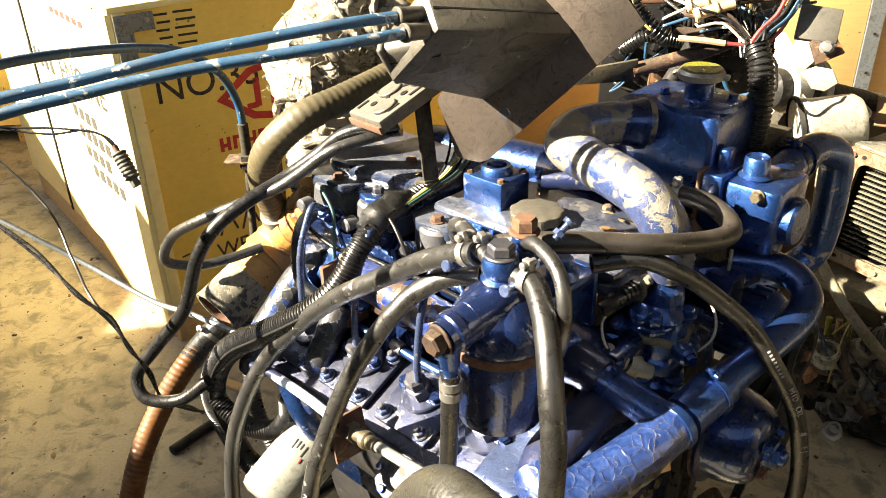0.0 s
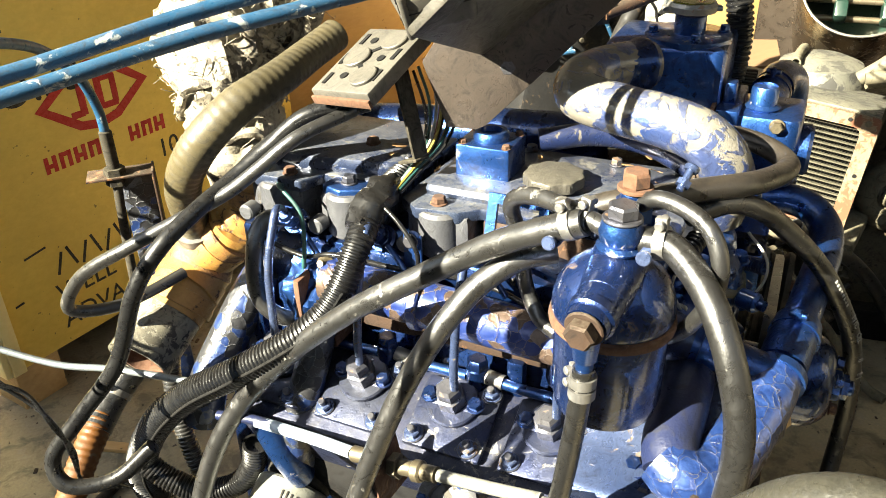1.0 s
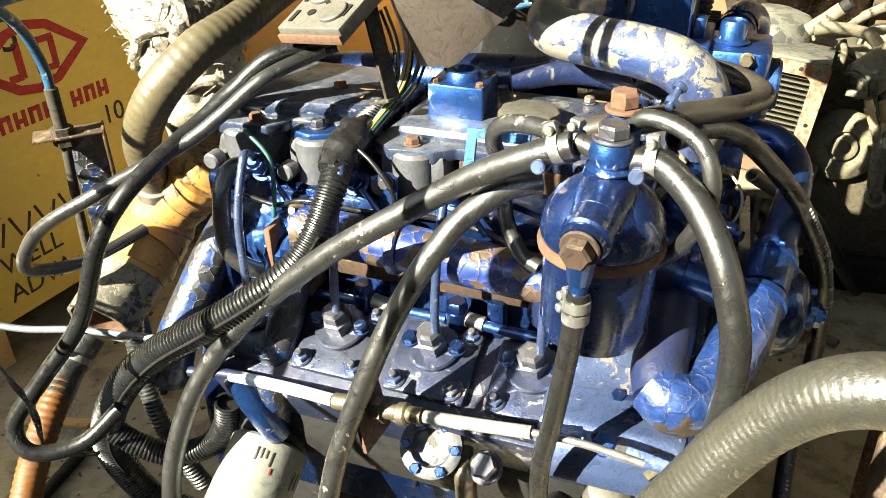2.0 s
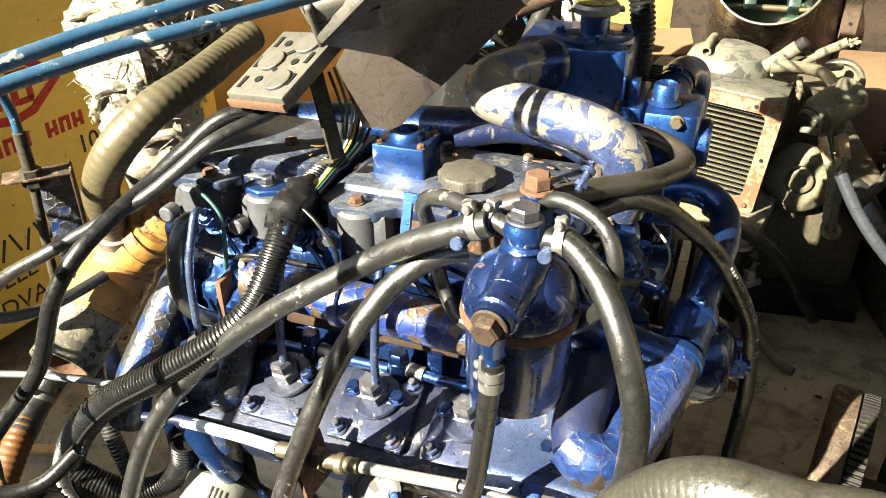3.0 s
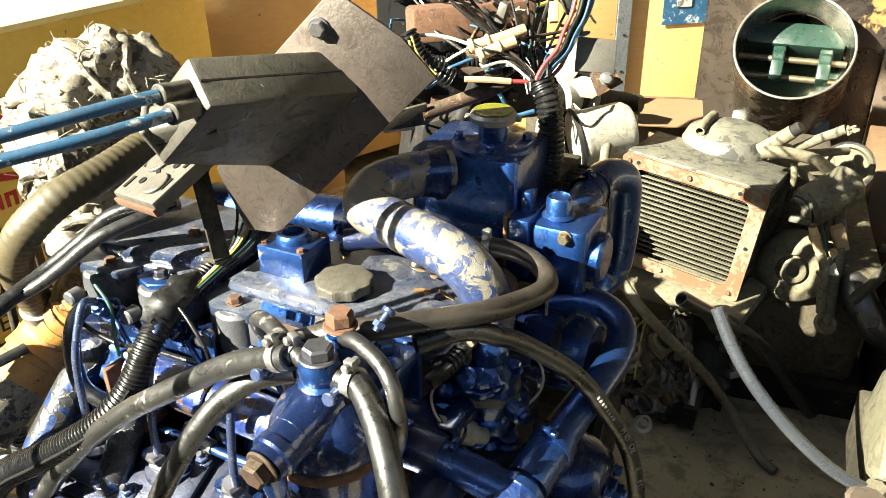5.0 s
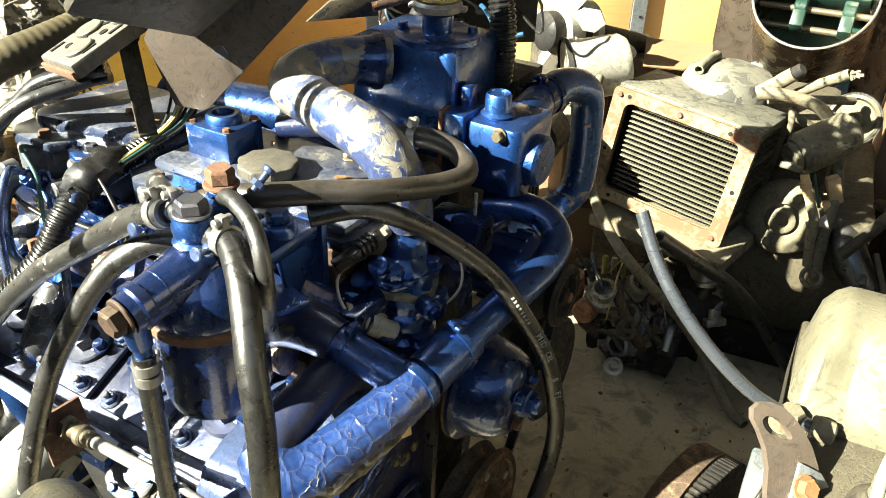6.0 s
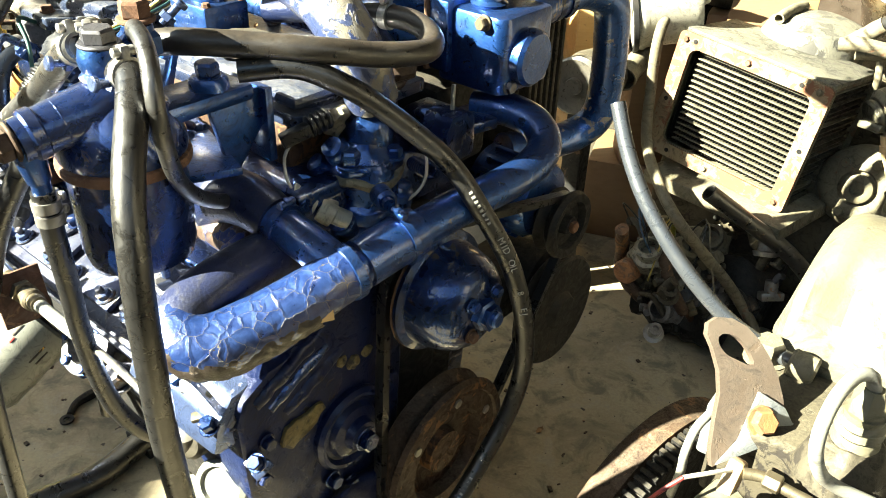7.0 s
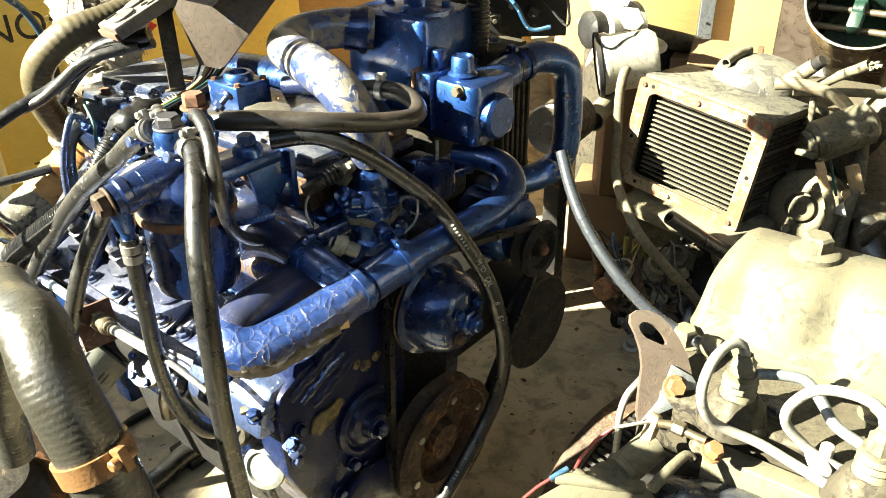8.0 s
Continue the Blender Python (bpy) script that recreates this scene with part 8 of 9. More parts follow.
part("rusty_elbow", tube([(0.775, 1.35, 0.25), (0.765, 1.32, 0.22), (0.78, 1.29, 0.17), (0.81, 1.28, 0.12)], 0.012, 14, 0.008), RUSTY_IRON, gear)

# air filter canister and white fan
canister = thing("air_filter", (0.80, 1.72, 0.0), "white enamelled air filter canister with a pipe stub", "air filter")
can_m = frame_at((0.716, 1.630, 0.580), (0.95, -0.10, 0.16))
part("shell", lathe([(0.045, 0), (0.064, 0.002), (0.068, 0.008), (0.068, 0.022), (0.064, 0.028), (0.062, 0.115), (0.052, 0.13), (0, 0.135)], can_m, 36), WHITE_PAINT, canister)
part("rim_band", lathe([(0.0685, -0.002), (0.072, 0.0), (0.072, 0.008), (0.0685, 0.010)], can_m, 36, False), BLACK_IRON, canister)
part("cap", merged(cyl(0.036, 0.016, frame_at((0.838, 1.652, 0.608), (0.05, -0.15, 1)), 24, 0.005), cyl(0.014, 0.006, frame_at((0.838, 1.650, 0.623), (0.05, -0.15, 1)), 18, 0.001)), WHITE_PAINT, canister)
part("cap_neck", cyl(0.022, 0.05, frame_at((0.838, 1.660, 0.565), (0.05, -0.15, 1)), 18), KHAKI_DARK, canister)
part("pipe_stub", tube([(0.76, 1.64, 0.50), (0.72, 1.58, 0.49), (0.695, 1.53, 0.485)], 0.023, 18, wall=0.003), KHAKI, canister)
part("stand", merged(box((0.10, 0.09, 0.30), Matrix.Translation((0.82, 1.78, 0.35)), 0.01), box((0.26, 0.20, 0.20), Matrix.Translation((0.86, 1.82, 0.10)) @ Matrix.Rotation(radians(-20), 4, "Z"), 0.006)), CARD, canister, "brown packing under the canister")
fan = thing("cooling_fan", (0.80, 1.95, 0.0), "pale plastic engine cooling fan with curved blades", "fan")
fan_m = frame_at((0.790, 1.895, 0.590), (-0.93, -0.34, 0.06))
part("hub", lathe([(0.060, -0.085), (0.066, -0.080), (0.066, -0.062), (0.050, -0.058), (0.048, -0.036), (0.056, -0.032), (0.060, 0.012), (0.056, 0.018), (0, 0.018)], fan_m, 36), WHITE_PAINT, fan)
part("hub_ring", lathe([(0.0505, -0.058), (0.053, -0.056), (0.053, -0.038), (0.0505, -0.036)], fan_m, 36, False), KHAKI_DARK, fan)
part("clutch", lathe([(0.042, 0.016), (0.046, 0.022), (0.046, 0.050), (0.036, 0.058), (0.018, 0.060), (0, 0.060)], fan_m, 30), BLACK_IRON, fan, "dark viscous fan clutch")
for k in range(7):
    bl = prism([(0.050, -0.022), (0.085, -0.040), (0.132, -0.030), (0.140, 0.004), (0.100, 0.024), (0.050, 0.022)], 0.003, fan_m @ Matrix.Rotation(k * math.tau / 7 + 0.5, 4, "Z") @ Matrix.Rotation(radians(32), 4, "X") @ Matrix.Translation((0, 0, -0.01)), 0.001)
    part("blade", bl, WHITE_PAINT, fan)
part("stand", merged(box((0.22, 0.20, 0.52), Matrix.Translation((0.92, 2.06, 0.26)) @ Matrix.Rotation(radians(30), 4, "Z"), 0.02), cyl(0.025, 0.26, frame_at((0.83, 1.91, 0.588), (0.93, 0.34, -0.3)), 18)), KHAKI_DARK, fan)
# stainless duct in its cabinet
cabinet = thing("metal_cabinet", (1.75, 2.15, 0.0), "shiny sheet-metal machine casing with a round duct", "machine casing")
cab_m = Matrix.Translation((1.371, 2.208, 0.0)) @ Matrix.Rotation(radians(-38.5), 4, "Z")
n = 48
cx, cz, cr = 0.249, 0.642, 0.148
sq = []
for i in range(n):
    a = 2 * math.pi * i / n + math.pi / 4
    s = 1 / max(abs(math.cos(a)), abs(math.sin(a)))
    sq.append((0.45 + 0.45 * s * math.cos(a), 0.55 + 0.55 * s * math.sin(a)))
hole = [(cx + (cr - 0.004) * math.cos(2 * math.pi * i / n + math.pi / 4), cz - 0.131 + (1.3 * cr - 0.004) * math.sin(2 * math.pi * i / n + math.pi / 4)) for i in range(n)]
part("front_sheet", plate_with_hole(sq, hole, 0.003, cab_m @ Matrix(((1, 0, 0, 0), (0, 0, 1, 0), (0, 1, 0, 0), (0, 0, 0, 1)))), DARK_SHEET, cabinet, "glossy steel sheet, brown and gold reflections put into its colour")
ring_m = cab_m @ Matrix.Translation((cx, -0.17, cz + 0.012)) @ Matrix.Rotation(radians(-130), 4, "X")
duct = part("duct_ring", lumpy(lathe([(cr - 0.002, 0.0), (cr + 0.002, 0.0), (cr + 0.003, 0.10), (cr + 0.003, 0.34), (cr - 0.002, 0.34), (cr - 0.002, 0.0)], ring_m, 64), 0.004, 12), DUCT_STEEL, cabinet, "rolled stainless duct, dented, brown reflections in its colour")
part("duct_rim", lathe([(cr - 0.003, 0.003), (cr - 0.003, -0.002), (cr, -0.0035), (cr + 0.003, -0.002), (cr + 0.003, 0.003)], ring_m, 64, False), RIM_STEEL, duct, "rolled rim, its highlight put into a pale colour")
part("shell", merged(box((0.90, 0.003, 1.10), cab_m @ Matrix.Translation((0.45, 0.60, 0.55))), box((0.003, 0.60, 1.10), cab_m @ Matrix.Translation((0.0, 0.30, 0.55))), box((0.003, 0.60, 1.10), cab_m @ Matrix.Translation((0.90, 0.30, 0.55))), box((0.90, 0.6, 0.003), cab_m @ Matrix.Translation((0.45, 0.30, 1.10)))), DARK_SHEET, cabinet)
def in_duct(x, y, z):
    return ring_m @ Matrix.Translation((x, y, z))


inner = part("inner_machine", merged(box((0.26, 0.07, 0.10), in_duct(0, -0.095, 0.17), 0.008), box((0.27, 0.25, 0.02), in_duct(0, 0, 0.30), 0.006)), GREEN_METAL, cabinet, "dark green machine inside the duct")
for y, z in ((-0.025, 0.14), (0.02, 0.16)):
    part("machine_rod", cyl(0.009, 0.28, in_duct(-0.14, y, z) @ Matrix.Rotation(radians(90), 4, "Y"), 16), BRASS, inner)
for x in (-0.035, 0.085):
    part("rod_clamp", merged(box((0.034, 0.090, 0.05), in_duct(x, -0.01, 0.14), 0.006), cyl(0.022, 0.03, in_duct(x - 0.015, -0.025, 0.13) @ Matrix.Rotation(radians(90), 4, "Y"), 18, 0.003)), GREEN_METAL, inner)
for x, y in ((-0.085, 0.03), (-0.04, 0.085)):
    bolt(inner, in_duct(x, y, 0.285).translation, -(ring_m.to_3x3() @ Vector((0, 0, 1))), 0.018, 0.012, RIM_STEEL)
strip = part("corner_strip", merged(box((0.05, 0.003, 1.0), cab_m @ Matrix.Translation((0.50, -0.004, 0.52))), box((0.003, 0.03, 1.0), cab_m @ Matrix.Translation((0.476, -0.018, 0.52)))), STAINLESS, cabinet, "riveted steel angle strip")
for k in range(6):
    bolt(strip, cab_m @ Vector((0.505, -0.006, 0.25 + 0.12 * k)), cab_m.to_3x3() @ Vector((0, -1, 0)), 0.010, 0.004, STEEL, name="rivet", washer=False)
box_c = thing("cardboard_box", (1.10, 1.93, 0.0), "plain brown cardboard box behind the cooler", "box")
part("carton", box((0.22, 0.20, 0.50), Matrix.Translation((1.12, 1.98, 0.25)) @ Matrix.Rotation(radians(-25), 4, "Z"), 0.003), CARD, box_c)
part("flap", box((0.16, 0.10, 0.004), Matrix.Translation((1.09, 1.87, 0.525)) @ Matrix.Rotation(radians(-25), 4, "Z") @ Matrix.Rotation(radians(25), 4, "X")), CARD, box_c)
carton = thing("cardboard_box", (1.75, 1.70, 0.0), "brown cardboard box beside the khaki engine", "box")
part("carton", box((0.50, 0.34, 0.44), Matrix.Translation((1.78, 1.55, 0.22)) @ Matrix.Rotation(radians(-38), 4, "Z"), 0.004), CARD, carton)
part("tape_strip", box((0.05, 0.342, 0.442), Matrix.Translation((1.78, 1.55, 0.22)) @ Matrix.Rotation(radians(-38), 4, "Z"), 0.001), TAN_PLASTIC, carton)

# grey engine farther to the side
far = thing("grey_engine", (1.45, 1.05, 0.0), "greasy grey engine with pipes and brackets", "engine")
part("block", merged(box((0.40, 0.45, 0.40), Matrix.Translation((1.47, 1.10, 0.20)) @ Matrix.Rotation(radians(-25), 4, "Z"), 0.02), box((0.3, 0.35, 0.10), Matrix.Translation((1.47, 1.12, 0.44)) @ Matrix.Rotation(radians(-25), 4, "Z"), 0.02)), KHAKI_DARK, far)
for pts, r in (([(1.28, 1.22, 0.42), (1.26, 1.16, 0.34), (1.24, 1.10, 0.24), (1.24, 1.04, 0.12)], 0.010), ([(1.26, 1.26, 0.46), (1.30, 1.18, 0.47), (1.34, 1.08, 0.44)], 0.022), ([(1.22, 1.20, 0.35), (1.20, 1.12, 0.30), (1.22, 1.06, 0.2)], 0.006), ([(1.18, 1.24, 0.33), (1.22, 1.22, 0.40), (1.26, 1.24, 0.42), (1.28, 1.30, 0.40)], 0.012)):
    part("pipe", tube(pts, r, 12, 0.01), KHAKI_DARK, far)
for k in range(10):
    p = (random.uniform(1.22, 1.34), random.uniform(0.95, 1.25), random.uniform(0.25, 0.46))
    part("fitting", merged(box((0.05, 0.03, 0.02), frame_at(p, (random.uniform(-1, 1), -1, 0.5)), 0.004), cyl(0.012, 0.03, frame_at(p, (-0.7, -0.7, 0.3)), 12, 0.002)), CAST if k % 2 else KHAKI_DARK, far)


# belt pulley on a small pump standing behind the coolant loop
pump_unit = thing("belt_pump", (0.64, 1.52, 0.0), "dusty grey pump with a belt pulley standing on the floor", "pump")
pulley_m = frame_at((0.592, 1.456, 0.502), (-0.55, -0.80, 0.10))
part("pulley", lathe([(0.014, 0.0), (0.046, 0.0), (0.052, 0.004), (0.044, 0.010), (0.052, 0.017), (0.048, 0.020), (0.034, 0.016), (0.016, 0.016), (0.014, 0.026), (0, 0.026)], pulley_m, 36), GREY_PAINT, pump_unit)
part("housing", lathe([(0.05, -0.02), (0.055, -0.05), (0.05, -0.12), (0.03, -0.13)], pulley_m, 28), KHAKI_DARK, pump_unit)
part("pedestal", prism([(-0.022, 0.0), (0.022, 0.0), (0.02, 0.46), (-0.02, 0.46)], 0.05, Matrix.Translation((0.64, 1.57, 0.0)) @ Matrix.Rotation(radians(-35), 4, "Z") @ Matrix.Rotation(radians(90), 4, "X"), 0.006), BLACK_IRON, pump_unit)


# dark filler machine added behind the header tank, a cluttered wiring board on top
unit = thing("dark_filler_unit", (0.45, 1.64, 0.0), "dark filler machine added behind the header tank, carrying a cluttered wiring board", "machine")
casing = part("casing", merged(
    prism([(-0.12, 0.0), (0.11, 0.0), (0.12, 0.30), (0.09, 0.62), (0.02, 0.70), (-0.08, 0.68), (-0.13, 0.40)], 0.16, Matrix.Translation((0.45, 1.73, 0.0)) @ Matrix.Rotation(radians(90), 4, "X"), 0.012),
    cyl(0.075, 0.03, frame_at((0.45, 1.57, 0.42), (0, -1, 0)), 32, 0.005)), BLACK_IRON, unit)
for k in range(8):
    bolt(casing, (0.45 + 0.064 * math.cos(k * math.tau / 8), 1.54, 0.42 + 0.064 * math.sin(k * math.tau / 8)), (0, -1, 0), 0.013, 0.008, RUSTY_IRON)
wiring = part("wiring_board", merged(box((0.34, 0.006, 0.36), Matrix.Translation((0.47, 1.622, 0.83)), 0.002), box((0.03, 0.05, 0.12), Matrix.Translation((0.39, 1.648, 0.70)), 0.003), box((0.03, 0.05, 0.12), Matrix.Translation((0.53, 1.648, 0.68)), 0.003)), BLACK_IRON, unit, "black wiring board")
random.seed(57)
for k in range(16):
    w, h, d = random.uniform(0.018, 0.045), random.uniform(0.016, 0.05), random.uniform(0.012, 0.035)
    x, z = 0.330 + 0.072 * (k % 4) + random.uniform(-0.012, 0.02), 0.695 + 0.075 * (k // 4) + random.uniform(-0.015, 0.015)
    part("relay", merged(box((w, d, h), Matrix.Translation((x, 1.6185 - d / 2, z)) @ Matrix.Rotation(random.uniform(-0.3, 0.3), 4, "Y"), 0.003), cyl(0.005, d + 0.010, frame_at((x, 1.618, z), (0, -1, 0)), 10, 0.001)), random.choice((PLASTIC, PLASTIC, BLACK_IRON, RUSTY_IRON, KHAKI_DARK)), wiring)
for k in range(14):
    x, z = random.uniform(0.32, 0.61), random.uniform(0.69, 0.95)
    pts = [(x, 1.61, z)]
    for i in range(4):
        x, z = min(0.63, max(0.31, x + random.uniform(-0.06, 0.06))), min(0.99, max(0.68, z + random.uniform(-0.05, 0.05)))
        pts.append((x, 1.575 - random.uniform(0.0, 0.03), z))
    part("wire", tube(pts, random.choice((0.0022, 0.003, 0.0045)), 8, 0.008), random.choice((PLASTIC, PLASTIC, RUBBER, WIRE_YELLOW, WIRE_WHITE, CABLE_BLUE)), wiring)
part("conduit", tube([(0.33, 1.58, 0.77), (0.38, 1.565, 0.80), (0.47, 1.57, 0.785), (0.57, 1.58, 0.80)], 0.013, 14, ribs=0.0016, pitch=0.006), PLASTIC, wiring)


# ---- cream engine beside the camera ----
near = thing("cream_engine", (0.80, 0.45, 0.0), "dusty cream-painted engine with a tall valve cover", "engine")
NE = Matrix.Translation((0.615, 0.560, 0.0)) @ Matrix.Rotation(radians(-38), 4, "Z")


def N(x, y, z):
    return NE @ Vector((x, y, z))


def nbox(x0, x1, y0, y1, z0, z1, bevel=0.004, taper=1.0):
    return box((x1 - x0, y1 - y0, z1 - z0), NE @ Matrix.Translation(((x0 + x1) / 2, (y0 + y1) / 2, (z0 + z1) / 2)), bevel, 3, taper)


def valve_cover():
    """A pressed cover with rounded shoulders and waves along its near side."""
    bm = bmesh.new()
    nx, rows = 46, []
    section = [(0.0, 0.0), (0.0, 0.010), (0.010, 0.014), (0.014, 0.03), (0.022, 0.062), (0.036, 0.082), (0.060, 0.090), (0.10, 0.092), (0.135, 0.088), (0.155, 0.075), (0.165, 0.045), (0.168, 0.014), (0.178, 0.010), (0.178, 0.0)]
    for i in range(nx + 1):
        x = -0.032 + 0.452 * i / nx
        wave = 0.020 * (0.5 - 0.5 * math.cos(2 * math.pi * (x + 0.032) / 0.095)) ** 2 if x < 0.40 else 0.0
        e = min(1.0, min(x + 0.032, 0.42 - x) / 0.035)
        k = math.sqrt(max(0.0, 1 - (1 - e) ** 2))
        rows.append([bm.verts.new(N(x, y + (wave if 0.012 < y < 0.07 else 0.0) + 0.030 * (1 - k) * (1 - y / 0.09), 0.600 + (z if z < 0.011 else 0.011 + (z - 0.011) * k * (1 - 4.0 * wave * (0.05 < z) * max(0.0, 1 - y / 0.11))))) for y, z in section])
    for a, b in zip(rows, rows[1:]):
        for p in range(len(section) - 1):
            bm.faces.new((a[p], a[p + 1], b[p + 1], b[p]))
    bm.faces.new(rows[0])
    bm.faces.new(rows[-1])
    bmesh.ops.recalc_face_normals(bm, faces=bm.faces[:])
    return bm


cover = part("valve_cover", valve_cover(), CREAM, near, "pressed cream valve cover, dusty")
part("cover_plug", merged(lathe([(0.026, 0), (0.026, 0.006), (0.022, 0.009), (0, 0.009)], NE @ Matrix.Translation((0.066, 0.098, 0.690)), 28), lathe([(0.016, 0.008), (0.016, 0.022), (0.013, 0.025), (0, 0.025)], NE @ Matrix.Translation((0.066, 0.098, 0.690)), 6)), CREAM, cover)
part("cylinder_head", merged(nbox(-0.034, 0.46, -0.098, 0.19, 0.52, 0.600, 0.006), nbox(-0.02, 0.46, -0.09, 0.17, 0.20, 0.52, 0.01)), KHAKI_DARK, near, "grey greasy cylinder head")
part("block_foot", nbox(0.0, 0.44, -0.06, 0.14, 0.0, 0.20, 0.01), KHAKI_DARK, near)
for x, y in ((-0.026, -0.004), (0.17, -0.012)):
    part("head_bolt", merged(lathe([(0.0135, 0), (0.0135, 0.016), (0.011, 0.019), (0, 0.019)], NE @ Matrix.Translation((x, y, 0.600)), 6), cyl(0.018, 0.003, NE @ Matrix.Translation((x, y, 0.598)), 20)), KHAKI, near)

eye_m = plane_frame((0.545, 0.523, 0.635), (0.030, -0.040, -0.062), (0.75, 0.25, 0.25))
eye_out = [(-0.0383, -0.0122), (-0.0398, -0.0036), (-0.035, 0.0065), (-0.0244, 0.0156), (-0.0111, 0.0208), (0.0041, 0.0234), (0.020, 0.024), (0.0374, 0.0212), (0.048, 0.0175), (0.058, 0.007), (0.063, -0.015), (0.062, -0.051), (0.050, -0.047), (0.0304, -0.035), (0.0139, -0.0239), (-0.0021, -0.018), (-0.0198, -0.016), (-0.031, -0.0164)]
eye_in = [(-0.0238, -0.0076), (-0.0248, -0.0045), (-0.0235, -0.0005), (-0.0184, 0.0045), (-0.0125, 0.0073), (-0.008, 0.0085), (-0.0035, 0.009), (0.0002, 0.009), (0.0018, 0.0078), (0.0018, 0.006), (0.0, 0.0035), (-0.0031, 0.0005), (-0.006, -0.0022), (-0.009, -0.005), (-0.0115, -0.007), (-0.015, -0.0083), (-0.0185, -0.009), (-0.0215, -0.0088)]
eye_in = [(-0.0115 + 1.15 * (x + 0.0115), 1.15 * y) for x, y in eye_in]
part("lifting_eye", plate_with_hole(eye_out, eye_in, 0.007, eye_m @ Matrix.Translation((0, 0, -0.0035))), EYE_STEEL, near, "rusty grey steel lifting eye plate")
en = eye_m.to_3x3() @ Vector((0, 0, 1))
up_side = 1.0
if en.z < 0:
    en, up_side = -en, -1.0
angle_plate = [(0.0235, 0.0042), (0.0429, 0.0185), (0.0572, 0.0195), (0.0628, -0.0114), (0.0607, -0.0494), (0.0504, -0.025)]
square = part("eye_bracket", merged(prism(angle_plate, 0.004, eye_m @ Matrix.Translation((0, 0, 0.0038 if up_side > 0 else -0.0078)), 0.001), box((0.005, 0.034, 0.034), eye_m @ Matrix.Translation((0.061, 0.004, -up_side * 0.010)) @ Matrix.Rotation(radians(10), 4, "Z"), 0.001), nbox(-0.05, 0.0, -0.06, -0.02, 0.52, 0.575, 0.004)), GALVANISED, near)
bolt(square, eye_m @ Vector((0.044, -0.004, 0)) + en * 0.008, en, 0.017, 0.011, CLAY)


def injector_fitting(p):
    """A ribbed injector body with a hexagon top, on a rough cast boss."""
    m = Matrix.Translation(p)
    part("injector_boss", lumpy(lathe([(0.034, -0.034), (0.028, -0.016), (0.022, -0.004), (0.018, 0.0), (0, 0.0)], m, 24), 0.003, 40), KHAKI_DARK, near, "greasy khaki boss round the injector")
    rows = [(0.0175, -0.004)]
    for k in range(3):
        rows += [(0.0165, 0.002 + 0.0075 * k), (0.0135, 0.006 + 0.0075 * k)]
    part("injector", merged(lathe(rows + [(0.014, 0.026), (0, 0.026)], m, 22), lathe([(0.0125, 0.025), (0.0125, 0.036), (0.009, 0.040), (0.007, 0.046), (0, 0.046)], m, 6)), CREAM, near, "cream-painted injector body with ribs")


injector_fitting((0.603, 0.450, 0.630))
injector_fitting((0.679, 0.345, 0.630))
part("injector_pipe", tube([(0.603, 0.450, 0.674), (0.597, 0.450, 0.687), (0.584, 0.446, 0.690), (0.565, 0.431, 0.684), (0.553, 0.416, 0.665), (0.559, 0.414, 0.640), (0.577, 0.417, 0.620), (0.610, 0.407, 0.608), (0.633, 0.386, 0.603), (0.656, 0.357, 0.601), (0.70, 0.30, 0.60), (0.78, 0.20, 0.60)], 0.0048, 12, 0.006), CABLE_WHITE, near, "pale plastic-covered fuel line")
part("injector_pipe", tube([(0.679, 0.345, 0.674), (0.676, 0.358, 0.688), (0.659, 0.376, 0.689), (0.639, 0.391, 0.680), (0.627, 0.401, 0.655), (0.628, 0.401, 0.635), (0.645, 0.397, 0.615), (0.658, 0.388, 0.606), (0.683, 0.364, 0.603), (0.74, 0.30, 0.601), (0.82, 0.20, 0.60)], 0.0048, 12, 0.006), CABLE_WHITE, near, "pale plastic-covered fuel line")
part("flat_pipe", tube([(0.612, 0.454, 0.646), (0.623, 0.455, 0.648), (0.644, 0.449, 0.650), (0.661, 0.440, 0.649), (0.668, 0.420, 0.640), (0.674, 0.401, 0.630), (0.687, 0.378, 0.628)], 0.0052, 12, 0.005), GALVANISED, near, "pale leak-off pipe between the injectors")
part("pipe_clip", merged(box((0.030, 0.017, 0.010), frame_at((0.655, 0.383, 0.605), (0.2, 0.1, 1)) @ Matrix.Rotation(radians(-40), 4, "Z"), 0.003), cyl(0.006, 0.013, frame_at((0.664, 0.389, 0.606), (0, 0, 1)), 14, 0.001)), WIRE_WHITE, near, "pale plastic pipe clip")
part("side_rail", nbox(0.045, 0.50, -0.126, -0.104, 0.53, 0.574, 0.002), CREAM, near, "tan painted side rail")
part("rail_bracket", nbox(0.02, 0.48, -0.16, -0.127, 0.30, 0.535, 0.006), KHAKI_DARK, near)
part("block_face", nbox(-0.02, 0.46, -0.103, -0.09, 0.20, 0.53, 0.004), BLACK_IRON, near)
part("side_cover", lumpy(tube([(0.542, 0.432, 0.512), (0.572, 0.408, 0.520), (0.610, 0.385, 0.522), (0.66, 0.33, 0.52)], [0.026, 0.032, 0.032, 0.030], 22, 0.008), 0.001, 40), GREY_HOSE, near, "dark smooth side cover")
part("stop_cylinder", merged(tube([(0.494, 0.428, 0.556), (0.530, 0.451, 0.568)], 0.0165, 24, 0.01), lathe([(0.0168, 0), (0.0185, 0.002), (0.0185, 0.006), (0.0168, 0.008)], frame_at((0.494, 0.428, 0.556), (0.036, 0.023, 0.012)), 24, False)), CREAM, near, "cream stop solenoid")
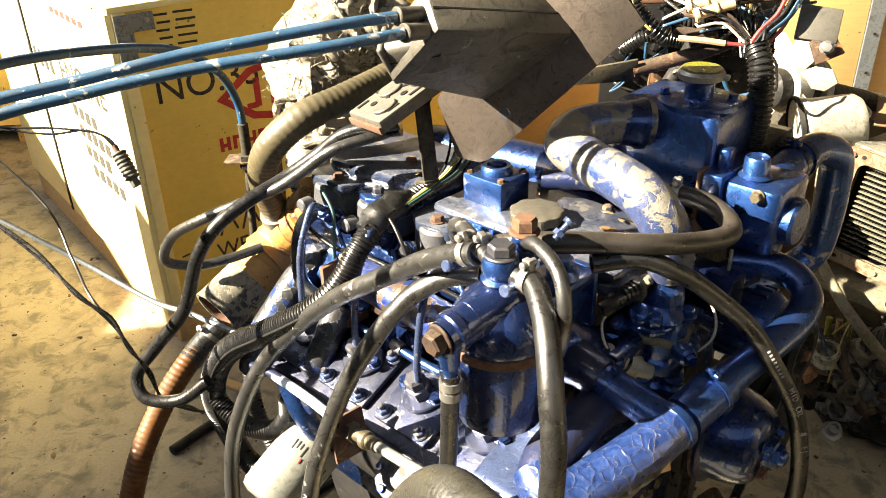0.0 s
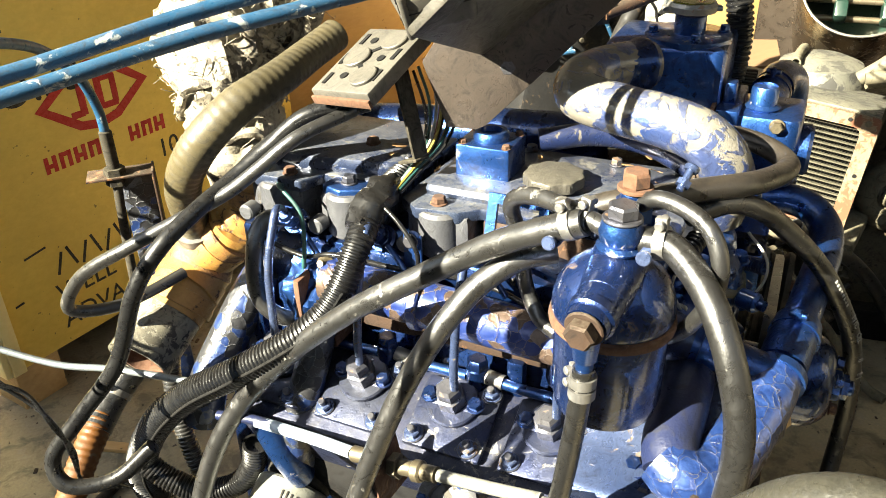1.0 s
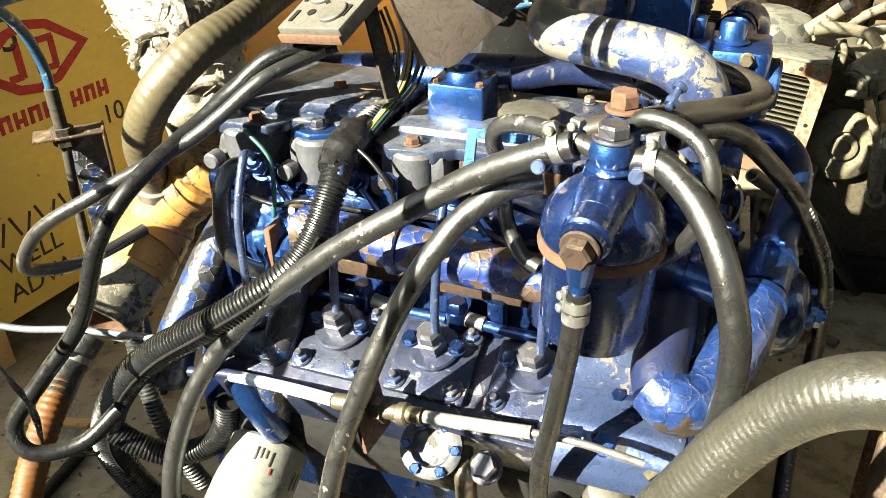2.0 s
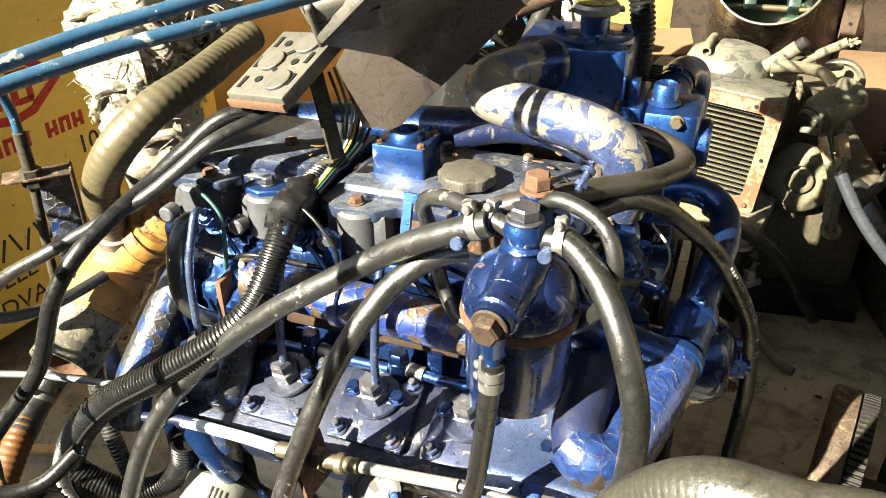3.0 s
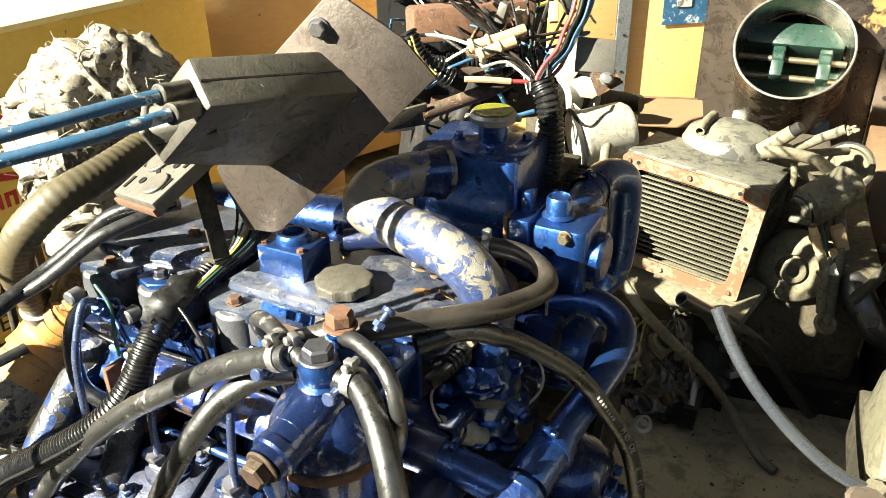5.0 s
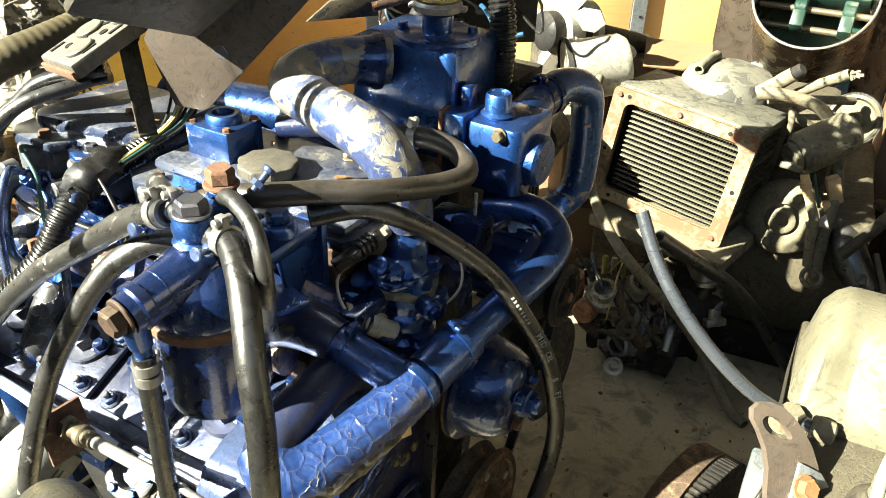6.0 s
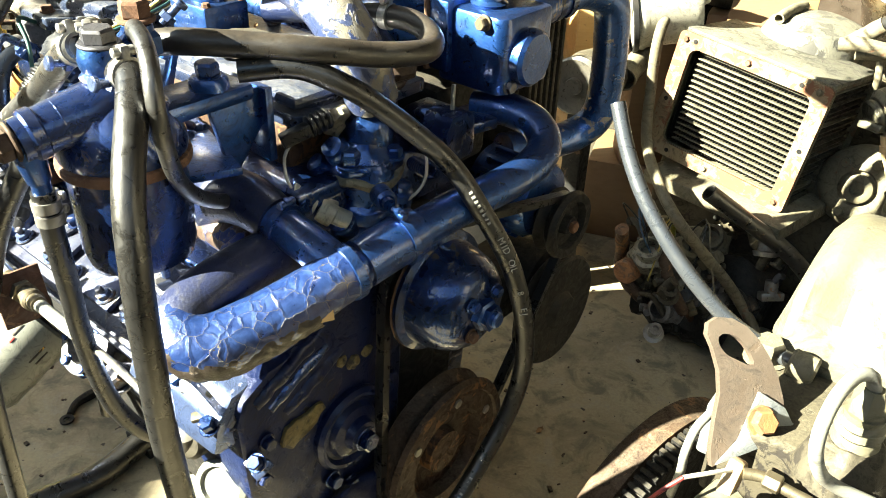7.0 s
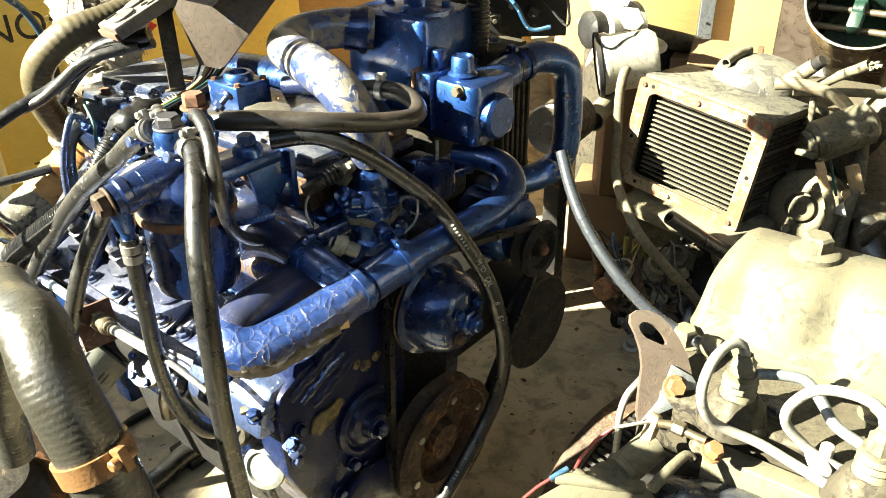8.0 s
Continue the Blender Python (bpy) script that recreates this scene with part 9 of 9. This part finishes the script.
part("governor_housing", lumpy(merged(box((0.11, 0.07, 0.10), Matrix.Translation((0.462, 0.398, 0.508)) @ Matrix.Rotation(radians(32), 4, "Z"), 0.014, 3), box((0.085, 0.012, 0.010), Matrix.Translation((0.470, 0.412, 0.560)) @ Matrix.Rotation(radians(-12), 4, "Z"), 0.003)), 0.002, 45), CREAM, near, "cream cast governor housing")
part("governor_foot", box((0.09, 0.06, 0.46), Matrix.Translation((0.478, 0.405, 0.23)) @ Matrix.Rotation(radians(32), 4, "Z"), 0.01), KHAKI_DARK, near)
part("lever_arm", tube([(0.509, 0.381, 0.583), (0.530, 0.398, 0.590), (0.549, 0.412, 0.592), (0.556, 0.410, 0.586)], [0.0055, 0.005, 0.0045, 0.004], 10, 0.005), CREAM, near, "cream lever arm")
part("adjuster_rod", merged(tube([(0.530, 0.446, 0.600), (0.543, 0.441, 0.601), (0.556, 0.430, 0.600), (0.568, 0.421, 0.599)], 0.0042, 12, 0.004), cyl(0.007, 0.012, frame_at((0.543, 0.441, 0.601), (0.013, -0.011, 0)), 6, 0.001)), BRASS, near, "brass adjuster rod with a lock nut")
part("rod_plug", box((0.012, 0.014, 0.034), frame_at((0.526, 0.452, 0.586), (0.35, 0.35, 0.9)), 0.003), TAN_PLASTIC, near, "tan wire plug")
bolt(near, (0.571, 0.413, 0.592), (0.2, -0.4, 0.9), 0.015, 0.012, CLAY)
bolt(near, (0.563, 0.425, 0.588), (0.2, -0.3, 1), 0.012, 0.010, KHAKI)
bolt(near, (0.452, 0.423, 0.556), (0.0, -0.2, 1), 0.013, 0.008, CREAM)
part("cover_bolt", lathe([(0.010, -0.03), (0.010, 0), (0.008, 0.004), (0, 0.004)], frame_at((0.600, 0.392, 0.548), (0, 0, 1)), 16), CAST, near)
for y0, z0 in ((0.09, 0.602), (0.20, 0.602)):
    bolt(near, N(y0, -0.062, z0), (0, 0, 1), 0.018, 0.008, CAST)
LEAD = [(0.525, 0.452, 0.597), (0.506, 0.446, 0.600), (0.486, 0.442, 0.600), (0.473, 0.440, 0.590), (0.467, 0.444, 0.575), (0.458, 0.455, 0.54), (0.45, 0.46, 0.48)]
part("wire", tube(LEAD[:3], 0.0017, 8, 0.005), WIRE_WHITE, near)
part("wire", tube(LEAD[2:], 0.0017, 8, 0.005), WIRE_RED, near)
part("wire", tube([(0.30, 0.36, 0.46), (0.36, 0.39, 0.52), (0.405, 0.412, 0.550), (0.423, 0.418, 0.560), (0.444, 0.426, 0.566)], 0.0016, 8, 0.006), WIRE_RED, near)
part("wire_splice", tube([(0.425, 0.4185, 0.5605), (0.444, 0.426, 0.567)], 0.0030, 10, 0.004), CABLE_BLUE, near, "blue crimp splice")
part("return_tube", tube([(0.540, 0.520, 0.606), (0.527, 0.508, 0.600), (0.514, 0.500, 0.590), (0.507, 0.493, 0.570), (0.508, 0.494, 0.550), (0.514, 0.514, 0.500)], 0.0036, 12), CABLE_WHITE, near, "thin pale return tube")

# flywheel with its ring gear, seen on edge
AXLE = Vector((0.597, -0.802, 0.0))
wheel_m = frame_at((0.569, 0.716, 0.251), AXLE)
wheel = part("flywheel", lathe([(0.0, 0.010), (0.05, 0.010), (0.12, 0.012), (0.148, 0.0), (0.153, 0.002), (0.156, 0.006), (0.156, 0.036), (0.150, 0.038), (0.03, 0.038)], wheel_m, 72), RUSTY_IRON, near, "rusty brown iron flywheel rim")
teeth = [lathe([(0.03, 0.038), (0.146, 0.038), (0.147, 0.040), (0.147, 0.060), (0.03, 0.060)], wheel_m, 72)]
for k in range(96):
    teeth.append(box((0.010, 0.0052, 0.021), wheel_m @ Matrix.Rotation(math.tau * k / 96, 4, "Z") @ Matrix.Translation((0.1505, 0, 0.0495)), 0.0))
part("ring_gear", merged(*teeth), BLACK_IRON, wheel, "dark greasy toothed ring gear")
part("crankshaft", cyl(0.04, 0.16, wheel_m @ Matrix.Translation((0, 0, 0.055)), 24), BLACK_IRON, near)

# loose hose stuck into the cream engine
grey = hose([(0.472, 0.712, 0.768), (0.480, 0.688, 0.735), (0.492, 0.662, 0.705), (0.510, 0.636, 0.677), (0.533, 0.612, 0.650), (0.560, 0.592, 0.626), (0.590, 0.575, 0.610), (0.612, 0.556, 0.606)], 0.0068, GREY_HOSE, "silvery grey plastic hose rising from the cream engine", "grey_hose", group="loose hoses")
part("hose_ferrule", cyl(0.0125, 0.022, frame_at((0.606, 0.560, 0.607), (0.5, -0.4, -0.05)), 16, 0.002), KHAKI, grey)

# big exhaust hose beside the camera, with a rusted clamp
foreground = thing("exhaust_hose", (0.10, 0.24, 0.0), "thick weathered grey exhaust hose with a rusty clamp", "hose")
FG = [(-0.066, 0.435, 0.60), (-0.060, 0.432, 0.655), (-0.034, 0.413, 0.728), (-0.007, 0.392, 0.789), (0.014, 0.362, 0.825), (0.041, 0.321, 0.834), (0.066, 0.292, 0.838), (0.083, 0.266, 0.817), (0.101, 0.251, 0.772), (0.116, 0.245, 0.700), (0.12, 0.242, 0.60), (0.12, 0.24, 0.3), (0.12, 0.24, 0.0)]
part("hose_tube", tube(FG, [0.0163, 0.0163, 0.0164, 0.017, 0.0181, 0.0198, 0.0213, 0.0218, 0.0220, 0.0224, 0.0226, 0.0228, 0.0228], 32, ribs=0.00013, pitch=0.0042), RUBBER_PALE, foreground)
clamp(foreground, (0.102, 0.2505, 0.768), (0.016, -0.009, -0.05), 0.0232, 0.015, CLAMP_RUST)


# thin black leads hanging beside the crate
lead = thing("thin_lead", (-0.43, 1.06, 0.30), "pair of thin twisted black wires hanging beside the engine", "wires", "cables")
for k in range(2):
    o = Vector((0.004 * k, 0.0, 0.006 * k))
    part("wire", tube([Vector(p) + o * (1 if i % 2 else -0.6) for i, p in enumerate([(-1.25, 1.30, 0.95), (-0.95, 1.17, 0.86), (-0.73, 1.06, 0.735), (-0.593, 1.00, 0.650), (-0.52, 0.96, 0.605), (-0.480, 0.95, 0.565), (-0.455, 0.94, 0.528), (-0.462, 0.99, 0.44), (-0.470, 1.037, 0.353), (-0.445, 1.06, 0.315), (-0.42, 1.07, 0.30)])], 0.0024, 8, 0.008), PLASTIC, lead)
part("wire", tube([(-1.2, 1.45, 0.98), (-0.80, 1.20, 0.80), (-0.627, 1.116, 0.68), (-0.565, 1.05, 0.612), (-0.515, 0.98, 0.59), (-0.48, 0.955, 0.56)], 0.0020, 8, 0.008), PLASTIC, lead)
plug = thing("hanging_connector", (-0.59, 1.37, 0.60), "black wire ending in a dusty plug hanging before the crate", "connector", "cables")
part("wire", tube([(-1.1, 1.42, 0.75), (-0.90, 1.40, 0.70), (-0.808, 1.399, 0.688), (-0.735, 1.398, 0.680), (-0.673, 1.402, 0.685), (-0.630, 1.395, 0.672), (-0.616, 1.388, 0.656)], 0.0022, 8, 0.008), PLASTIC, plug)
part("wire", tube([(-1.1, 1.42, 0.755), (-0.90, 1.40, 0.705), (-0.808, 1.401, 0.693), (-0.725, 1.401, 0.690), (-0.652, 1.399, 0.681), (-0.625, 1.390, 0.664), (-0.614, 1.384, 0.648)], 0.0022, 8, 0.008), PLASTIC, plug)
part("boot", tube([(-0.619, 1.388, 0.660), (-0.610, 1.382, 0.646)], 0.0055, 10, 0.004), RUST, plug)
part("socket", merged(tube([(-0.611, 1.383, 0.648), (-0.586, 1.362, 0.606)], 0.012, 16, ribs=0.002, pitch=0.008), box((0.014, 0.014, 0.02), frame_at((-0.583, 1.360, 0.600), (0.5, -0.4, -0.8)), 0.002)), GREY_PLASTIC, plug, "dusty ribbed socket")

# things on the floor under the engine
strap_lug = thing("cable_strap", (-0.28, 1.17, 0.0), "black cable lug strap lying on the concrete", "strap")
part("strap", tube([(-0.302, 1.120, 0.006), (-0.300, 1.145, 0.007), (-0.285, 1.165, 0.008), (-0.26, 1.19, 0.008), (-0.23, 1.22, 0.006)], [0.006, 0.007, 0.009, 0.008, 0.007], 8, 0.004), BLACK_IRON, strap_lug)
part("eye", lathe([(0.006, 0), (0.012, 0), (0.012, 0.004), (0.006, 0.004), (0.006, 0)], Matrix.Translation((-0.303, 1.108, 0.003)), 20), BLACK_IRON, strap_lug)
hose([(-0.05, 1.10, 0.03), (-0.11, 1.07, 0.025), (-0.153, 1.038, 0.022), (-0.196, 0.971, 0.021), (-0.258, 0.923, 0.021), (-0.34, 0.87, 0.021), (-0.45, 0.82, 0.021)], 0.020, RUBBER, "black rubber hose lying on the concrete", "floor_hose", group="loose hoses")
stick = thing("iron_rod", (-0.57, 1.33, 0.0), "short dark iron rod on the concrete", "rod")
part("rod", tube([(-0.598, 1.289, 0.012), (-0.55, 1.355, 0.012), (-0.47, 1.46, 0.012)], 0.011, 12), BLACK_IRON, stick)
lath = thing("wooden_lath", (-0.57, 1.53, 0.0), "pale wooden lath lying by the crate", "lath")
part("lath", box((0.14, 0.022, 0.010), Matrix.Translation((-0.55, 1.53, 0.006)) @ Matrix.Rotation(radians(-26), 4, "Z"), 0.002), PINE, lath)
debris = bmesh.new()
random.seed(21)
for k in range(420):
    x, y = random.uniform(-1.3, 1.0), random.uniform(0.5, 2.2)
    s = random.choice((0.0018, 0.0025, 0.0035, 0.006))
    q = box((s * random.uniform(1, 2.4), s, s * 0.5), Matrix.Translation((x, y, s * 0.24)) @ Matrix.Rotation(random.uniform(0, 3.1), 4, "Z"))
    me = bpy.data.meshes.new("bit")
    q.to_mesh(me)
    q.free()
    debris.from_mesh(me)
    bpy.data.meshes.remove(me)
tagged(part("floor_debris", debris, RUSTY_IRON), "small dark chips and dirt scattered over the concrete", "debris", kind="stuff")
brown = thing("brown_casting", (-0.12, 0.47, 0.0), "rust-brown casting standing beside the exhaust hose", "casting")
part("body", prism([(-0.10, 0.0), (0.05, 0.0), (0.06, 0.56), (0.04, 0.615), (-0.02, 0.625), (-0.10, 0.60)], 0.03, Matrix.Translation((-0.10, 0.50, 0.0)) @ Matrix.Rotation(radians(90), 4, "X"), 0.006), RUSTY_IRON, brown)
part("cap", lathe([(0.05, 0), (0.052, 0.02), (0.04, 0.04), (0, 0.05)], Matrix.Translation((-0.105, 0.435, 0.53)), 22), BLACK_IRON, brown)
part("stem", cyl(0.03, 0.53, Matrix.Translation((-0.105, 0.435, 0.0)), 18), BLACK_IRON, brown)


# dry leaf scraps on the engine and round it
random.seed(33)
leaves = bmesh.new()
for k in range(46):
    if k < 16:
        p, axis = E(random.uniform(-0.33, 0.14), random.uniform(-0.01, 0.10), random.choice((0.746, 0.755))), (random.uniform(-0.3, 0.3), random.uniform(-0.3, 0.3), 1)
    elif k < 26:
        p, axis = deck(random.uniform(-0.30, 0.15), random.uniform(0.02, 0.10), 0.003), DECK_UP
    else:
        p, axis = Vector((random.uniform(-1.0, 0.9), random.uniform(0.6, 1.7), 0.003)), (random.uniform(-0.2, 0.2), random.uniform(-0.2, 0.2), 1)
    s = random.uniform(0.003, 0.007)
    q = prism([(-1.6 * s, -0.2 * s), (-0.5 * s, -0.8 * s), (0.9 * s, -0.6 * s), (1.6 * s, 0.1 * s), (0.5 * s, 0.9 * s), (-0.9 * s, 0.6 * s)], 0.0006, frame_at(p, axis) @ Matrix.Rotation(random.uniform(0, 6.2), 4, "Z") @ Matrix.Rotation(random.uniform(-0.4, 0.4), 4, "X"))
    me = bpy.data.meshes.new("bit")
    q.to_mesh(me)
    q.free()
    leaves.from_mesh(me)
    bpy.data.meshes.remove(me)
tagged(part("dry_leaf_scraps", leaves, LEAF), "scraps of dry brown leaf lying on the engine and floor", "leaves", kind="stuff")
